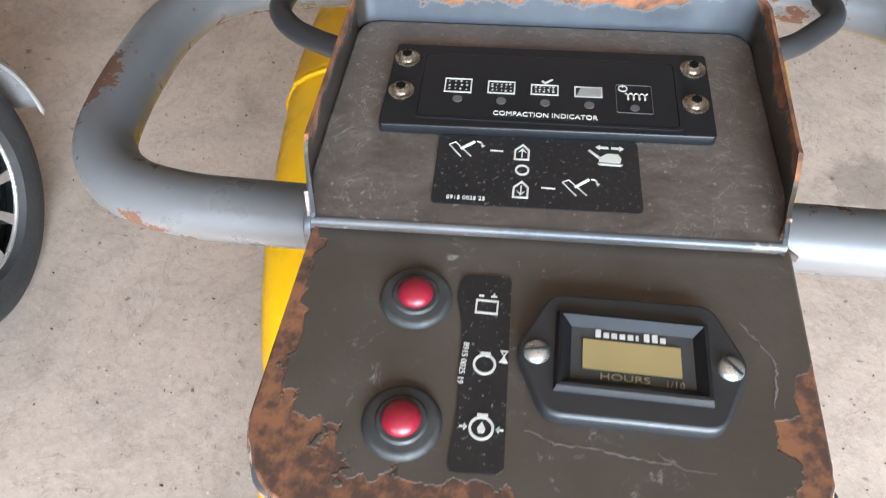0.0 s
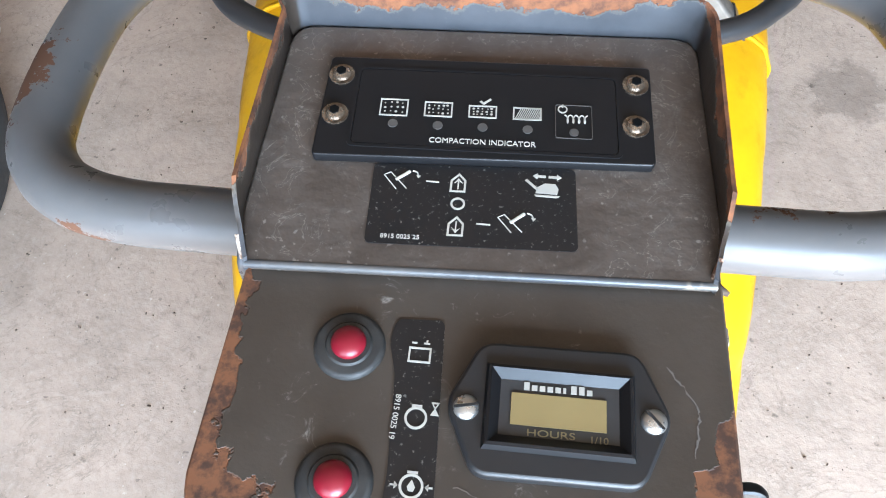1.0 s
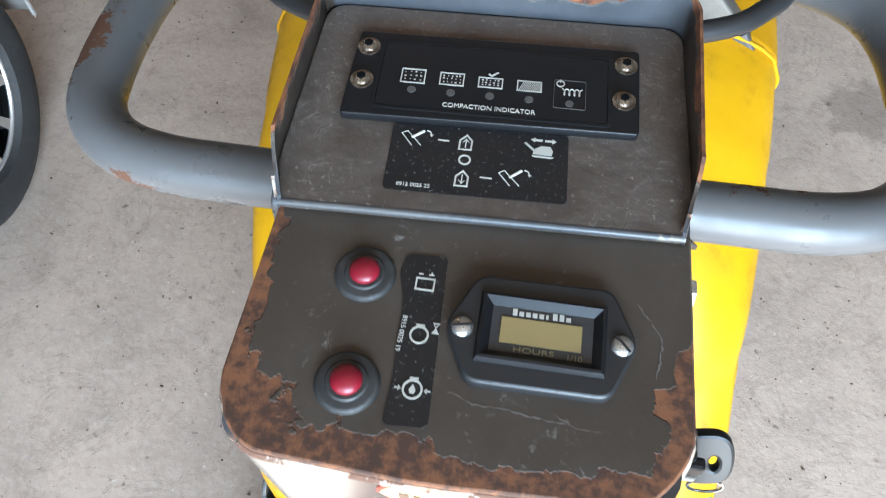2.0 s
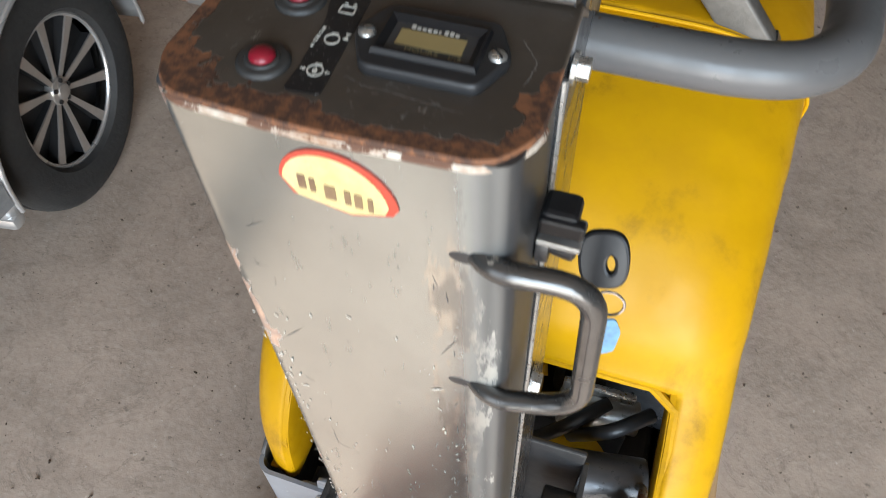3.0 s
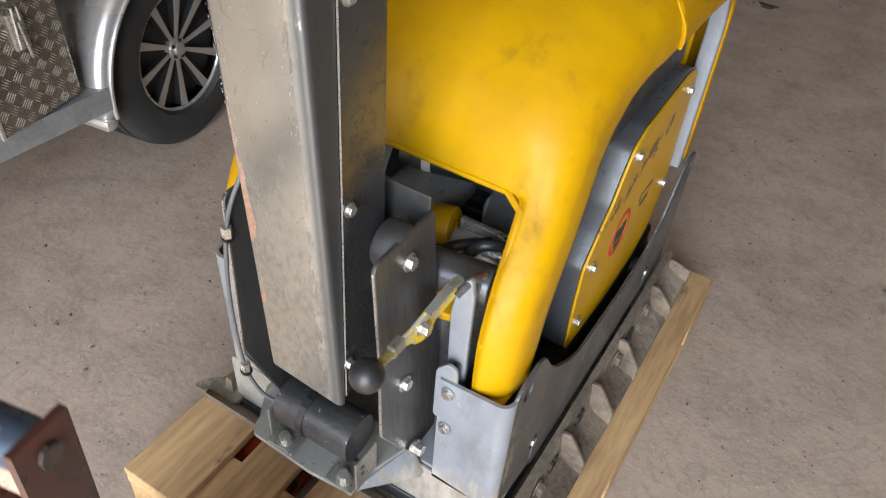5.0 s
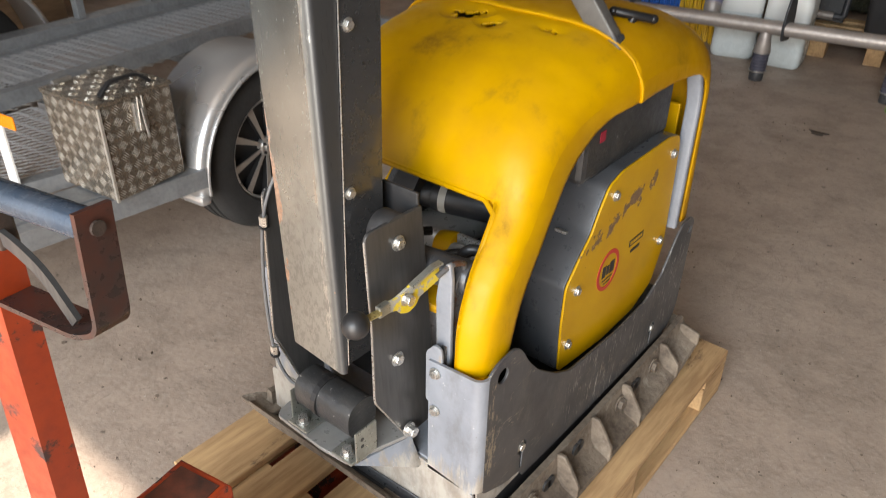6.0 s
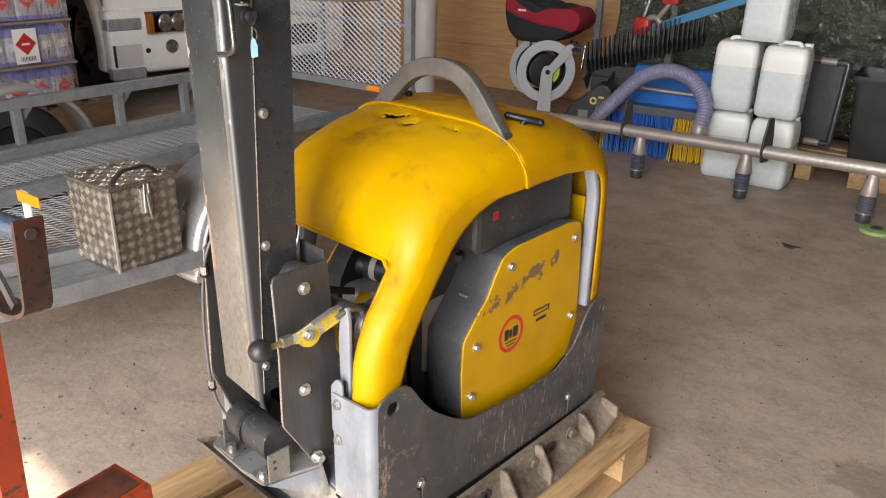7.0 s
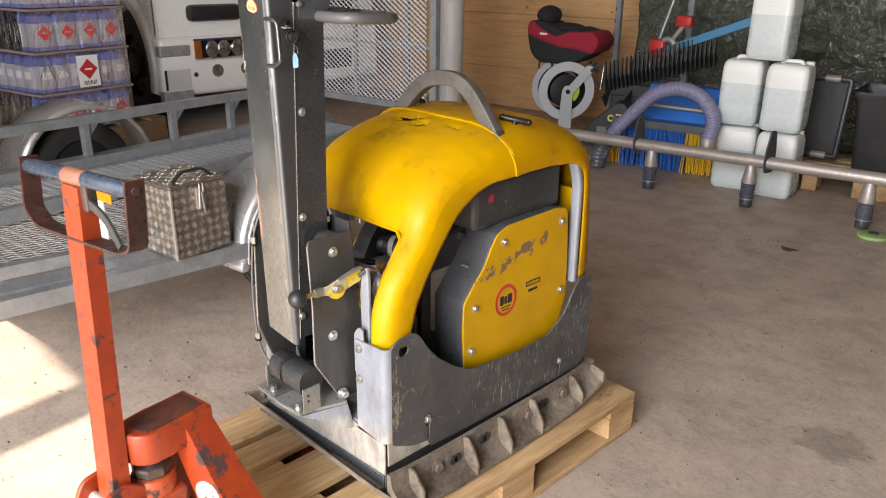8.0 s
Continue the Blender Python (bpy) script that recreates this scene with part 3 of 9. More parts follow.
def concrete():
    """Trowelled concrete under years of dust: clouds, trowel arcs, specks, one spalled patch."""
    m, nt, b = setup("dusty_concrete_floor")
    big = ramp(nt, noise_node(nt, 0.9, 5, 0.6), 0.3, 0.7)
    mid = ramp(nt, noise_node(nt, 5, 6, 0.65), 0.35, 0.72)
    fine = noise_node(nt, 60, 6, 0.7)
    col = mix(nt, big, (0.460, 0.368, 0.302), (0.400, 0.314, 0.254))
    col = mix(nt, math_node(nt, "MULTIPLY", mid, 0.45), col, (0.235, 0.187, 0.148))
    col = mix(nt, math_node(nt, "MULTIPLY", ramp(nt, fine, 0.42, 0.78), 0.40), col, (0.50, 0.43, 0.365))
    col = mix(nt, math_node(nt, "MULTIPLY", ramp(nt, noise_node(nt, 38, 5, 0.7), 0.50, 0.72), 0.35), col, (0.19, 0.148, 0.118))
    arc = ramp(nt, math_node(nt, "ABSOLUTE", math_node(nt, "SUBTRACT", noise_node(nt, 2.6, 7, 0.62, None, 2.4), 0.5)), 0.014, 0.0)
    col = mix(nt, math_node(nt, "MULTIPLY", math_node(nt, "MULTIPLY", arc, ramp(nt, fine, 0.35, 0.6)), 0.5), col, (0.18, 0.14, 0.11))
    co = nt.nodes.new("ShaderNodeTexCoord")
    shift = nt.nodes.new("ShaderNodeVectorMath")
    shift.operation = "SUBTRACT"
    shift.inputs[1].default_value = (0.95, 1.585, 0)
    nt.links.new(co.outputs["Object"], shift.inputs[0])
    size = nt.nodes.new("ShaderNodeVectorMath")
    size.operation = "LENGTH"
    nt.links.new(shift.outputs[0], size.inputs[0])
    spall = ramp(nt, math_node(nt, "SUBTRACT", math_node(nt, "MULTIPLY", noise_node(nt, 16, 8, 0.75), 0.27), size.outputs["Value"]), 0.0, 0.06)
    col = mix(nt, math_node(nt, "MULTIPLY", spall, 0.45), col, (0.11, 0.09, 0.075))
    scuff = ramp(nt, noise_node(nt, 2.2, 9, 0.72, (1, 1, 1), 1.2), 0.50, 0.72)
    col = mix(nt, math_node(nt, "MULTIPLY", scuff, 0.38), col, (0.165, 0.128, 0.10))
    spots = ramp(nt, noise_node(nt, 24, 3, 0.5), 0.69, 0.75)
    col = mix(nt, math_node(nt, "MULTIPLY", spots, 0.7), col, (0.07, 0.055, 0.043))
    specks = ramp(nt, noise_node(nt, 70, 2, 0.5), 0.70, 0.74)
    col = mix(nt, math_node(nt, "MULTIPLY", specks, 0.4), col, (0.075, 0.058, 0.045))
    grit = ramp(nt, noise_node(nt, 210, 3, 0.6), 0.40, 0.66)
    col = mix(nt, math_node(nt, "MULTIPLY", grit, 0.07), col, (0.17, 0.133, 0.105))
    pale = ramp(nt, noise_node(nt, 78, 3, 0.5, (1.1, 0.9, 1)), 0.70, 0.74)
    col = mix(nt, math_node(nt, "MULTIPLY", pale, 0.5), col, (0.60, 0.53, 0.46))
    nt.links.new(col, b.inputs["Base Color"])
    nt.links.new(blend(nt, mid, 0.46, 0.72), b.inputs["Roughness"])
    b.inputs["Specular IOR Level"].default_value = 0.4
    bump(nt, b, math_node(nt, "ADD", math_node(nt, "SUBTRACT", fine, math_node(nt, "MULTIPLY", specks, 0.8)), math_node(nt, "MULTIPLY", mid, 1.5)), 0.3, 0.004)
    return m


def timber_wall():
    m, nt, b = setup("knotty_timber_boards")
    grain = noise_node(nt, 7, 6, 0.65, (0.35, 1, 5), 0.8)
    col = mix(nt, ramp(nt, grain, 0.3, 0.75), (0.66, 0.385, 0.180), (0.50, 0.270, 0.115))
    knots = ramp(nt, noise_node(nt, 5.5, 2, 0.5, (1, 1, 1.5)), 0.71, 0.76)
    col = mix(nt, math_node(nt, "MULTIPLY", knots, 0.8), col, (0.176, 0.068, 0.027))
    nt.links.new(col, b.inputs["Base Color"])
    b.inputs["Roughness"].default_value = 0.6
    bump(nt, b, grain, 0.2, 0.003)
    return m


def tarp():
    m, nt, b = setup("green_plastic_sheeting")
    n = noise_node(nt, 3, 6, 0.7, None, 1.5)
    nt.links.new(mix(nt, ramp(nt, n, 0.3, 0.75), (0.034, 0.042, 0.028), (0.075, 0.084, 0.060)), b.inputs["Base Color"])
    b.inputs["Roughness"].default_value = 0.17
    b.inputs["Specular IOR Level"].default_value = 0.9
    crease = math_node(nt, "ABSOLUTE", math_node(nt, "SUBTRACT", noise_node(nt, 9, 5, 0.6, None, 1.6), 0.5))
    bump(nt, b, math_node(nt, "ADD", noise_node(nt, 4.5, 3, 0.5, None, 1.8), math_node(nt, "MULTIPLY", crease, 1.0)), 0.7, 0.06)
    return m


FLOOR, TIMBER, TARP = concrete(), timber_wall(), tarp()
WALL = surface("grey_hall_cladding", (0.36, 0.34, 0.31), (0.28, 0.265, 0.245), 0.6, big=1.5, fine=20, amount=0.6)
# dark tone for unseen walls, so the mast has something dark to reflect
WALL_DARK = surface("unseen_dark_wall", (0.115, 0.105, 0.095), (0.08, 0.074, 0.067), 0.6, big=1.5, fine=20, amount=0.6)
# unseen roof, its pale brown chosen to bounce warm fill light
ROOF = surface("unseen_bounce_roof", (0.30, 0.225, 0.155), (0.21, 0.155, 0.105), 0.6, big=1.5, fine=20, amount=0.6)


# ---- mesh helpers ----
def part(name, data, material, parent=None, label="", m=None, smooth=False):
    """Links a bmesh or a mesh as one object, under a thing or a part."""
    if isinstance(data, bmesh.types.BMesh):
        me = bpy.data.meshes.new(name)
        bmesh.ops.recalc_face_normals(data, faces=data.faces[:])
        data.to_mesh(me)
        data.free()
    else:
        me = data
    if material and not me.materials:
        me.materials.append(material)
    if smooth:
        me.polygons.foreach_set("use_smooth", [True] * len(me.polygons))
        me.set_sharp_from_angle(angle=radians(38))
    ob = new(name, me)
    ob.parent = parent
    if m is not None:
        ob.matrix_basis = m
    if label:
        ob["label"] = label
    return ob


def thing(name, label, category, at=(0, 0, 0), group="", kind=""):
    ob = new(name)
    ob.empty_display_size = 0.1
    ob.location = at
    return tagged(ob, label, category, group, kind)


def soften(bm, width, segments=2, angle=35):
    if width > 0:
        edges = [e for e in bm.edges if e.is_manifold and e.calc_face_angle(0) > radians(angle)]
        bmesh.ops.bevel(bm, geom=edges, offset=width, segments=segments, affect="EDGES", profile=0.5, clamp_overlap=True)
    return bm


def block(x0, x1, y0, y1, z0, z1, r=0.0, seg=2, bm=None):
    b = bmesh.new()
    bmesh.ops.create_cube(b, size=1, matrix=Matrix.LocRotScale(((x0 + x1) / 2, (y0 + y1) / 2, (z0 + z1) / 2), None,
                                                              (abs(x1 - x0), abs(y1 - y0), abs(z1 - z0))))
    soften(b, r, seg)
    return join(bm, b)


def join(bm, other, m=None):
    """Adds other to bm (or returns it if there is none)."""
    if m is not None:
        other.transform(m)
    if bm is None:
        return other
    me = bpy.data.meshes.new("tmp")
    other.to_mesh(me)
    other.free()
    bm.from_mesh(me)
    bpy.data.meshes.remove(me)
    return bm


def rod(p, q, r, seg=16, r2=None, bevel=0.0, bm=None):
    p, q = Vector(p), Vector(q)
    d = q - p
    b = bmesh.new()
    m = Matrix.Translation((p + q) / 2) @ d.to_track_quat("Z", "Y").to_matrix().to_4x4()
    bmesh.ops.create_cone(b, cap_ends=True, segments=seg, radius1=r, radius2=r if r2 is None else r2, depth=d.length, matrix=m)
    soften(b, bevel, 2, 50)
    return join(bm, b)


def ball(c, r, sx=1, sy=1, sz=1, u=20, v=12, bm=None):
    b = bmesh.new()
    bmesh.ops.create_uvsphere(b, u_segments=u, v_segments=v, radius=r, matrix=Matrix.LocRotScale(c, None, (sx, sy, sz)))
    return join(bm, b)


def rounded(points, radius, n=6):
    """A path whose inner corners are rounded off."""
    pts = [Vector(p) for p in points]
    out = [pts[0]]
    for a, b, c in zip(pts, pts[1:], pts[2:]):
        u, v = (a - b), (c - b)
        k = min(radius, u.length * 0.49, v.length * 0.49)
        p0, p1 = b + u.normalized() * k, b + v.normalized() * k
        for i in range(n + 1):
            t = i / n
            out.append(p0 * (1 - t) ** 2 + b * 2 * t * (1 - t) + p1 * t * t)
    out.append(pts[-1])
    return out


def spline(points, n=8):
    """A smooth path through the points."""
    p = [Vector(q) for q in points]
    p = [2 * p[0] - p[1]] + p + [2 * p[-1] - p[-2]]
    out = []
    for i in range(1, len(p) - 2):
        a, b, c, d = p[i - 1:i + 3]
        for k in range(n):
            t = k / n
            out.append(0.5 * ((2 * b) + (c - a) * t + (2 * a - 5 * b + 4 * c - d) * t * t + (3 * b - a - 3 * c + d) * t ** 3))
    out.append(p[-2])
    return out


def sweep(path, radius, seg=12, section=None, closed=False, ribs=None, bm=None):
    """A tube along a path; section: an outline in place of the circle; ribs: (pitch, height)."""
    pts = [Vector(p) for p in path]
    if ribs:
        fine, carry = [pts[0]], 0.0
        step = ribs[0] / 4
        for a, b in zip(pts, pts[1:]):
            length = (b - a).length
            s = step - carry
            while s < length:
                fine.append(a.lerp(b, s / length))
                s += step
            carry = (carry + length) % step
        pts = fine
    shape = section or [(radius * math.cos(2 * math.pi * i / seg), radius * math.sin(2 * math.pi * i / seg)) for i in range(seg)]
    b = bmesh.new()
    rings, up = [], None
    for i, p in enumerate(pts):
        q0 = pts[(i - 1) % len(pts)] if (closed or i) else p
        q1 = pts[(i + 1) % len(pts)] if (closed or i < len(pts) - 1) else p
        d = (q1 - q0).normalized()
        if up is None:
            up = Vector((0, 0, 1)) if abs(d.z) < 0.9 else Vector((0, 1, 0))
        side = d.cross(up).normalized()
        up = side.cross(d).normalized()
        k = 1.0
        if ribs:
            k = 1 + ribs[1] / radius * (1 if i % 4 in (1, 2) else 0)
        rings.append([b.verts.new(p + side * (x * k) + up * (y * k)) for x, y in shape])
    n = len(shape)
    for r0, r1 in zip(rings, rings[1:] + (rings[:1] if closed else [])):
        for j in range(n):
            b.faces.new((r0[j], r0[(j + 1) % n], r1[(j + 1) % n], r1[j]))
    if not closed:
        b.faces.new(rings[0][::-1])
        b.faces.new(rings[-1])
    return join(bm, b)


def outline_mesh(loops, thick, bevel=0.0, m=None):
    """A flat plate from closed 2D outlines (the inner ones are holes), thick metres thick about its plane, placed by m."""
    cu = bpy.data.curves.new("outline", "CURVE")
    cu.dimensions, cu.fill_mode = "2D", "BOTH"
    cu.extrude, cu.bevel_depth, cu.bevel_resolution = max(thick / 2 - bevel, 0.0), bevel, 1 if bevel else 0
    for loop in loops:
        s = cu.splines.new("POLY")
        s.points.add(len(loop) - 1)
        for pt, xy in zip(s.points, loop):
            pt.co = (xy[0], xy[1], 0, 1)
        s.use_cyclic_u = True
    ob = bpy.data.objects.new("outline", cu)
    scene.collection.objects.link(ob)
    deps = bpy.context.evaluated_depsgraph_get()
    me = bpy.data.meshes.new_from_object(ob.evaluated_get(deps))
    bpy.data.objects.remove(ob)
    bpy.data.curves.remove(cu)
    if m is not None:
        me.transform(m)
    return me


def circle(cx, cy, r, n=20, sx=1.0, sy=1.0):
    return [(cx + r * sx * math.cos(2 * math.pi * i / n), cy + r * sy * math.sin(2 * math.pi * i / n)) for i in range(n)]


def round_poly(points, radius, n=5):
    """A closed outline with rounded corners; radius may be one number or one for each corner."""
    out, k = [], len(points)
    for i in range(k):
        a, b, c = Vector(points[i - 1]), Vector(points[i]), Vector(points[(i + 1) % k])
        rr = radius[i] if isinstance(radius, (list, tuple)) else radius
        u, v = a - b, c - b
        d = min(rr, u.length * 0.48, v.length * 0.48)
        p0, p1 = b + u.normalized() * d, b + v.normalized() * d
        for j in range(n + 1):
            t = j / n
            q = p0 * (1 - t) ** 2 + b * 2 * t * (1 - t) + p1 * t * t
            out.append((q.x, q.y))
    return out


def rect(x0, x1, y0, y1, r=0.0):
    pts = [(x0, y0), (x1, y0), (x1, y1), (x0, y1)]
    return round_poly(pts, r) if r else pts


# planes for outline_mesh: outline (a, b) becomes (x=const, y=a, z=b) or (a, y=const, b)
def on_x(x):
    return Matrix(((0, 0, 1, x), (1, 0, 0, 0), (0, 1, 0, 0), (0, 0, 0, 1)))


def on_y(y):
    return Matrix(((1, 0, 0, 0), (0, 0, -1, y), (0, 1, 0, 0), (0, 0, 0, 1)))


def on_z(z):
    return Matrix.Translation((0, 0, z))


def lettering(text, size, m, squeeze=1.0):
    """Flat letters as a mesh, centred, placed by m."""
    cu = bpy.data.curves.new("letters", "FONT")
    cu.body, cu.size, cu.align_x, cu.align_y, cu.extrude = text, size, "CENTER", "CENTER", 0.0001
    ob = bpy.data.objects.new("letters", cu)
    scene.collection.objects.link(ob)
    deps = bpy.context.evaluated_depsgraph_get()
    me = bpy.data.meshes.new_from_object(ob.evaluated_get(deps))
    bpy.data.objects.remove(ob)
    bpy.data.curves.remove(cu)
    me.transform(m @ Matrix.Diagonal((squeeze, 1, 1, 1)))
    return me


def bolt_mesh(r, h, axis="x", socket=False, washer=True):
    """A hexagon bolt head (or a button head) on its washer, seated on the origin, pointing along +axis."""
    b = bmesh.new()
    if washer:
        rod((0, 0, 0), (0, 0, h * 0.25), r * 1.35, 16, bm=b)
    if socket:
        dome = ball((0, 0, h * 0.2), r, 1, 1, 0.6, 16, 10)
        bmesh.ops.delete(dome, geom=[v for v in dome.verts if v.co.z < h * 0.1], context="VERTS")
        join(b, dome)
        rod((0, 0, r * 0.5), (0, 0, r * 0.68), r * 0.42, 6, bm=b)
    else:
        rod((0, 0, h * 0.2), (0, 0, h), r, 6, bevel=r * 0.12, bm=b)
    if axis == "x":
        b.transform(Matrix.Rotation(radians(90), 4, "Y"))
    elif axis == "-x":
        b.transform(Matrix.Rotation(radians(-90), 4, "Y"))
    elif axis == "-y":
        b.transform(Matrix.Rotation(radians(90), 4, "X"))
    me = bpy.data.meshes.new("bolt")
    b.to_mesh(me)
    b.free()
    return me


# ---- the setting ----
def slab(name, x0, x1, y0, y1, z0, z1, material, label, category="structure"):
    return tagged(part(name, block(x0, x1, y0, y1, z0, z1), material), label, category, kind="structure")


def build_floor():
    b = bmesh.new()
    bmesh.ops.create_grid(b, x_segments=40, y_segments=40, size=14, matrix=Matrix.Translation((-1, 4, 0)))
    for v in b.verts:
        v.co.z += 0.003 * (noise.noise(v.co * 0.7)) - 0.002
    tagged(part("floor", b, FLOOR, smooth=True), "dusty stained grey-brown concrete workshop floor", "floor", kind="structure")


build_floor()
# back wall, turned a little against the machine
BACK = pose(-3.84, 5.56, 0, 0, 0, 9.0)
ob = slab("wall_back", -7.5, 12, 0.20, 0.40, 0, 4.4, WALL, "grey sheet cladding at the back of the hall")
ob.matrix_basis = BACK


def build_boards():
    wall = tagged(part("wall_timber", block(-4.5, 1.62, 0.10, 0.16, 0.0, 4.2), TIMBER), "knotty pine boards lining the back wall", "wall", kind="structure")
    wall.matrix_basis = BACK
    zs = [0.0, 0.42, 0.98, 1.52, 2.1, 2.7, 3.3, 4.2]
    for z0, z1 in zip(zs, zs[1:]):
        part("board", block(-4.5, 1.62, 0.0, 0.10, z0 + 0.0012, z1 - 0.0012, 0.003, 1), TIMBER, wall)


build_boards()


def build_tarp():
    b = bmesh.new()
    nx, nz = 380, 170
    rows = []
    for i in range(nx + 1):
        rows.append([])
        for j in range(nz + 1):
            x, z = 1.35 + 8.2 * i / nx, 0.02 + 3.6 * j / nz
            p = Vector((x * 1.3, z * 1.6, 0))
            fold = 0.07 * noise.turbulence(p * 1.4, 4, False) + 0.05 * noise.noise(p * 0.9 + Vector((5, 0, 0))) + 0.036 * noise.turbulence(p * 2.6, 2, True) + 0.008 * noise.turbulence(p * 8, 2, True)
            rows[-1].append(b.verts.new((x, -0.08 - fold, z)))
    for i in range(nx):
        for j in range(nz):
            b.faces.new((rows[i][j], rows[i + 1][j], rows[i + 1][j + 1], rows[i][j + 1]))
    ob = tagged(part("wall_sheeting", b, TARP, smooth=True), "crumpled dark green plastic sheeting hung over the wall", "plastic sheet", kind="structure")
    ob.matrix_basis = BACK
    mod = ob.modifiers.new("thick", "SOLIDIFY")
    mod.thickness = 0.004


build_tarp()
slab("wall_left", -10.6, -10.3, -3.8, 9.0, 0, 4.4, WALL, "grey cladding wall behind the truck")
slab("wall_right", 6.3, 6.6, -3.8, 9.0, 0, 4.4, WALL_DARK, "unseen dark wall of the hall")
slab("ceiling", -10.6, 6.6, -3.8, 9.0, 4.4, 4.6, ROOF, "unseen pale brown roof of the hall", "ceiling")
slab("wall_front_a", -10.6, -2.5, -3.8, -3.55, 0, 4.4, WALL_DARK, "unseen dark wall beside the open gateway")
slab("wall_front_b", 3.15, 6.6, -3.8, -3.55, 0, 4.4, WALL_DARK, "unseen dark wall beside the open gateway")
slab("lintel", -2.5, 3.15, -3.8, -3.55, 4.12, 4.4, WALL_DARK, "unseen dark wall above the open gateway")
# unseen pier, added to throw the shade band between the two sun patches
slab("shade_pier", -0.60, -0.40, -3.8, -3.55, 0, 4.12, WALL_DARK, "unseen pier added to shade the floor between the sun patches")
slab("ground", -60, 60, -80, -3.55, -0.12, -0.012, FLOOR, "pale concrete yard outside the gateway", "ground")


# ---- pallet ----
def build_pallet():
    """A four-way pallet, 1.2 by 0.8 m, under the machine."""
    t = thing("wooden_pallet", "pale rough-sawn wooden pallet lying on the concrete floor", "pallet", (0.034, 0.572, 0))
    cx, y0, y1 = 0.0, -0.600, 0.600

    def plank(name, x0, x1, ya, yb, z0, z1):
        b = block(x0, x1, ya, yb, z0, z1)
        bmesh.ops.subdivide_edges(b, edges=[e for e in b.edges if e.calc_length() > 0.3], cuts=6)
        for v in b.verts:
            v.co += Vector([random.uniform(-0.0015, 0.0015) for _ in range(3)])
        soften(b, 0.002, 1)
        part(name, b, WOOD, t)

    for x, w in ((-0.3275, 0.145), (-0.1725, 0.1), (0.0, 0.145), (0.1725, 0.1), (0.3275, 0.145)):
        plank("deck_board", x - w / 2, x + w / 2, y0, y1, 0.122, 0.144)
    for y in (-0.5275, 0.0, 0.5275):
        plank("cross_board", -0.4, 0.4, y - 0.0725, y + 0.0725, 0.1, 0.1215)
    for x, w in ((-0.35, 0.1), (0.0, 0.145), (0.35, 0.1)):
        for y in (-0.5275, 0.0, 0.5275):
            plank("spacer_block", x - w / 2, x + w / 2, y - 0.0725, y + 0.0725, 0.022, 0.0995)
        plank("bottom_board", x - w / 2, x + w / 2, y0, y1, 0.0, 0.0215)


build_pallet()

# ---- plate compactor ----
LEVER_YELLOW = surface("worn_yellow_lever_paint", (0.58, 0.43, 0.02), (0.50, 0.38, 0.05), 0.4, 0.1, 12, 90, 0.6, wear=(0.30, 0.29, 0.25), wear_at=(0.50, 0.56), wear_scale=32)
machine = thing("plate_compactor", "worn yellow and grey reversible plate compactor standing on a wooden pallet", "plate compactor", (0, 0.6, 0.146))
TO_WORLD = Matrix.Translation((0, -0.6, -0.146))


def mpart(name, data, material, parent=None, label="", m=None, smooth=False):
    """A part of the machine, given in the hall's coordinates."""
    local = m if m is not None else Matrix.Identity(4)
    if parent is None and name != "wing_tip":
        cos = [v.co for v in (data.verts if isinstance(data, bmesh.types.BMesh) else data.vertices)]
        c = local @ (sum(cos, Vector()) / len(cos))
        if c.x < -0.16 and c.z < 1.2:  # the machine's middle lies 12 mm right of the mast's
            local = Matrix.Translation((0.042, 0, 0)) @ local
    return part(name, data, material, parent or machine, label, (TO_WORLD @ local) if parent is None else local, smooth)


# base plate with upturned ends
def build_base():
    prof = [(0.145, 0.225), (0.20, 0.172), (0.27, 0.148), (0.40, 0.146), (0.85, 0.146), (0.97, 0.152), (1.04, 0.180), (1.085, 0.232)]
    path = spline([(0, y, z) for y, z in prof], 5)
    b = bmesh.new()
    rows = []
    for p in path:
        k = min(1.0, (p.y - 0.12) / 0.07, (1.11 - p.y) / 0.07)
        w = 0.335 - 0.05 * (1 - max(0, min(1, k)))
        rows.append([b.verts.new((x, p.y, p.z + dz)) for x, dz in ((-w, 0), (w, 0), (w, 0.016), (-w, 0.016))])
    for r0, r1 in zip(rows, rows[1:]):
        for j in range(4):
            b.faces.new((r0[j], r0[(j + 1) % 4], r1[(j + 1) % 4], r1[j]))
    b.faces.new(rows[0]), b.faces.new(rows[-1][::-1])
    soften(b, 0.003, 1, 60)
    base = mpart("base_plate", b, PLATE_IRON, label="dusty cast-iron base plate with upturned ends", smooth=True)
    # cast box that carries the upper frame
    body = block(-0.285, 0.285, 0.215, 1.035, 0.155, 0.275, 0.012)
    mpart("vibrator_housing", body, BLACK_DUSTY, label="black rubber-edged vibrator housing")
    tip = outline_mesh([round_poly([(-0.352, 0.140), (-0.25, 0.152), (-0.25, 0.215), (-0.325, 0.178)], 0.012)], 0.012, 0.002,
                       Matrix.Translation((0, 0.016, 0.204)) @ Matrix.Rotation(radians(4), 4, "X"))
    mpart("wing_tip", tip, PLATE_IRON, label="rusty end of the bolted wing plate")
    return base


build_base()


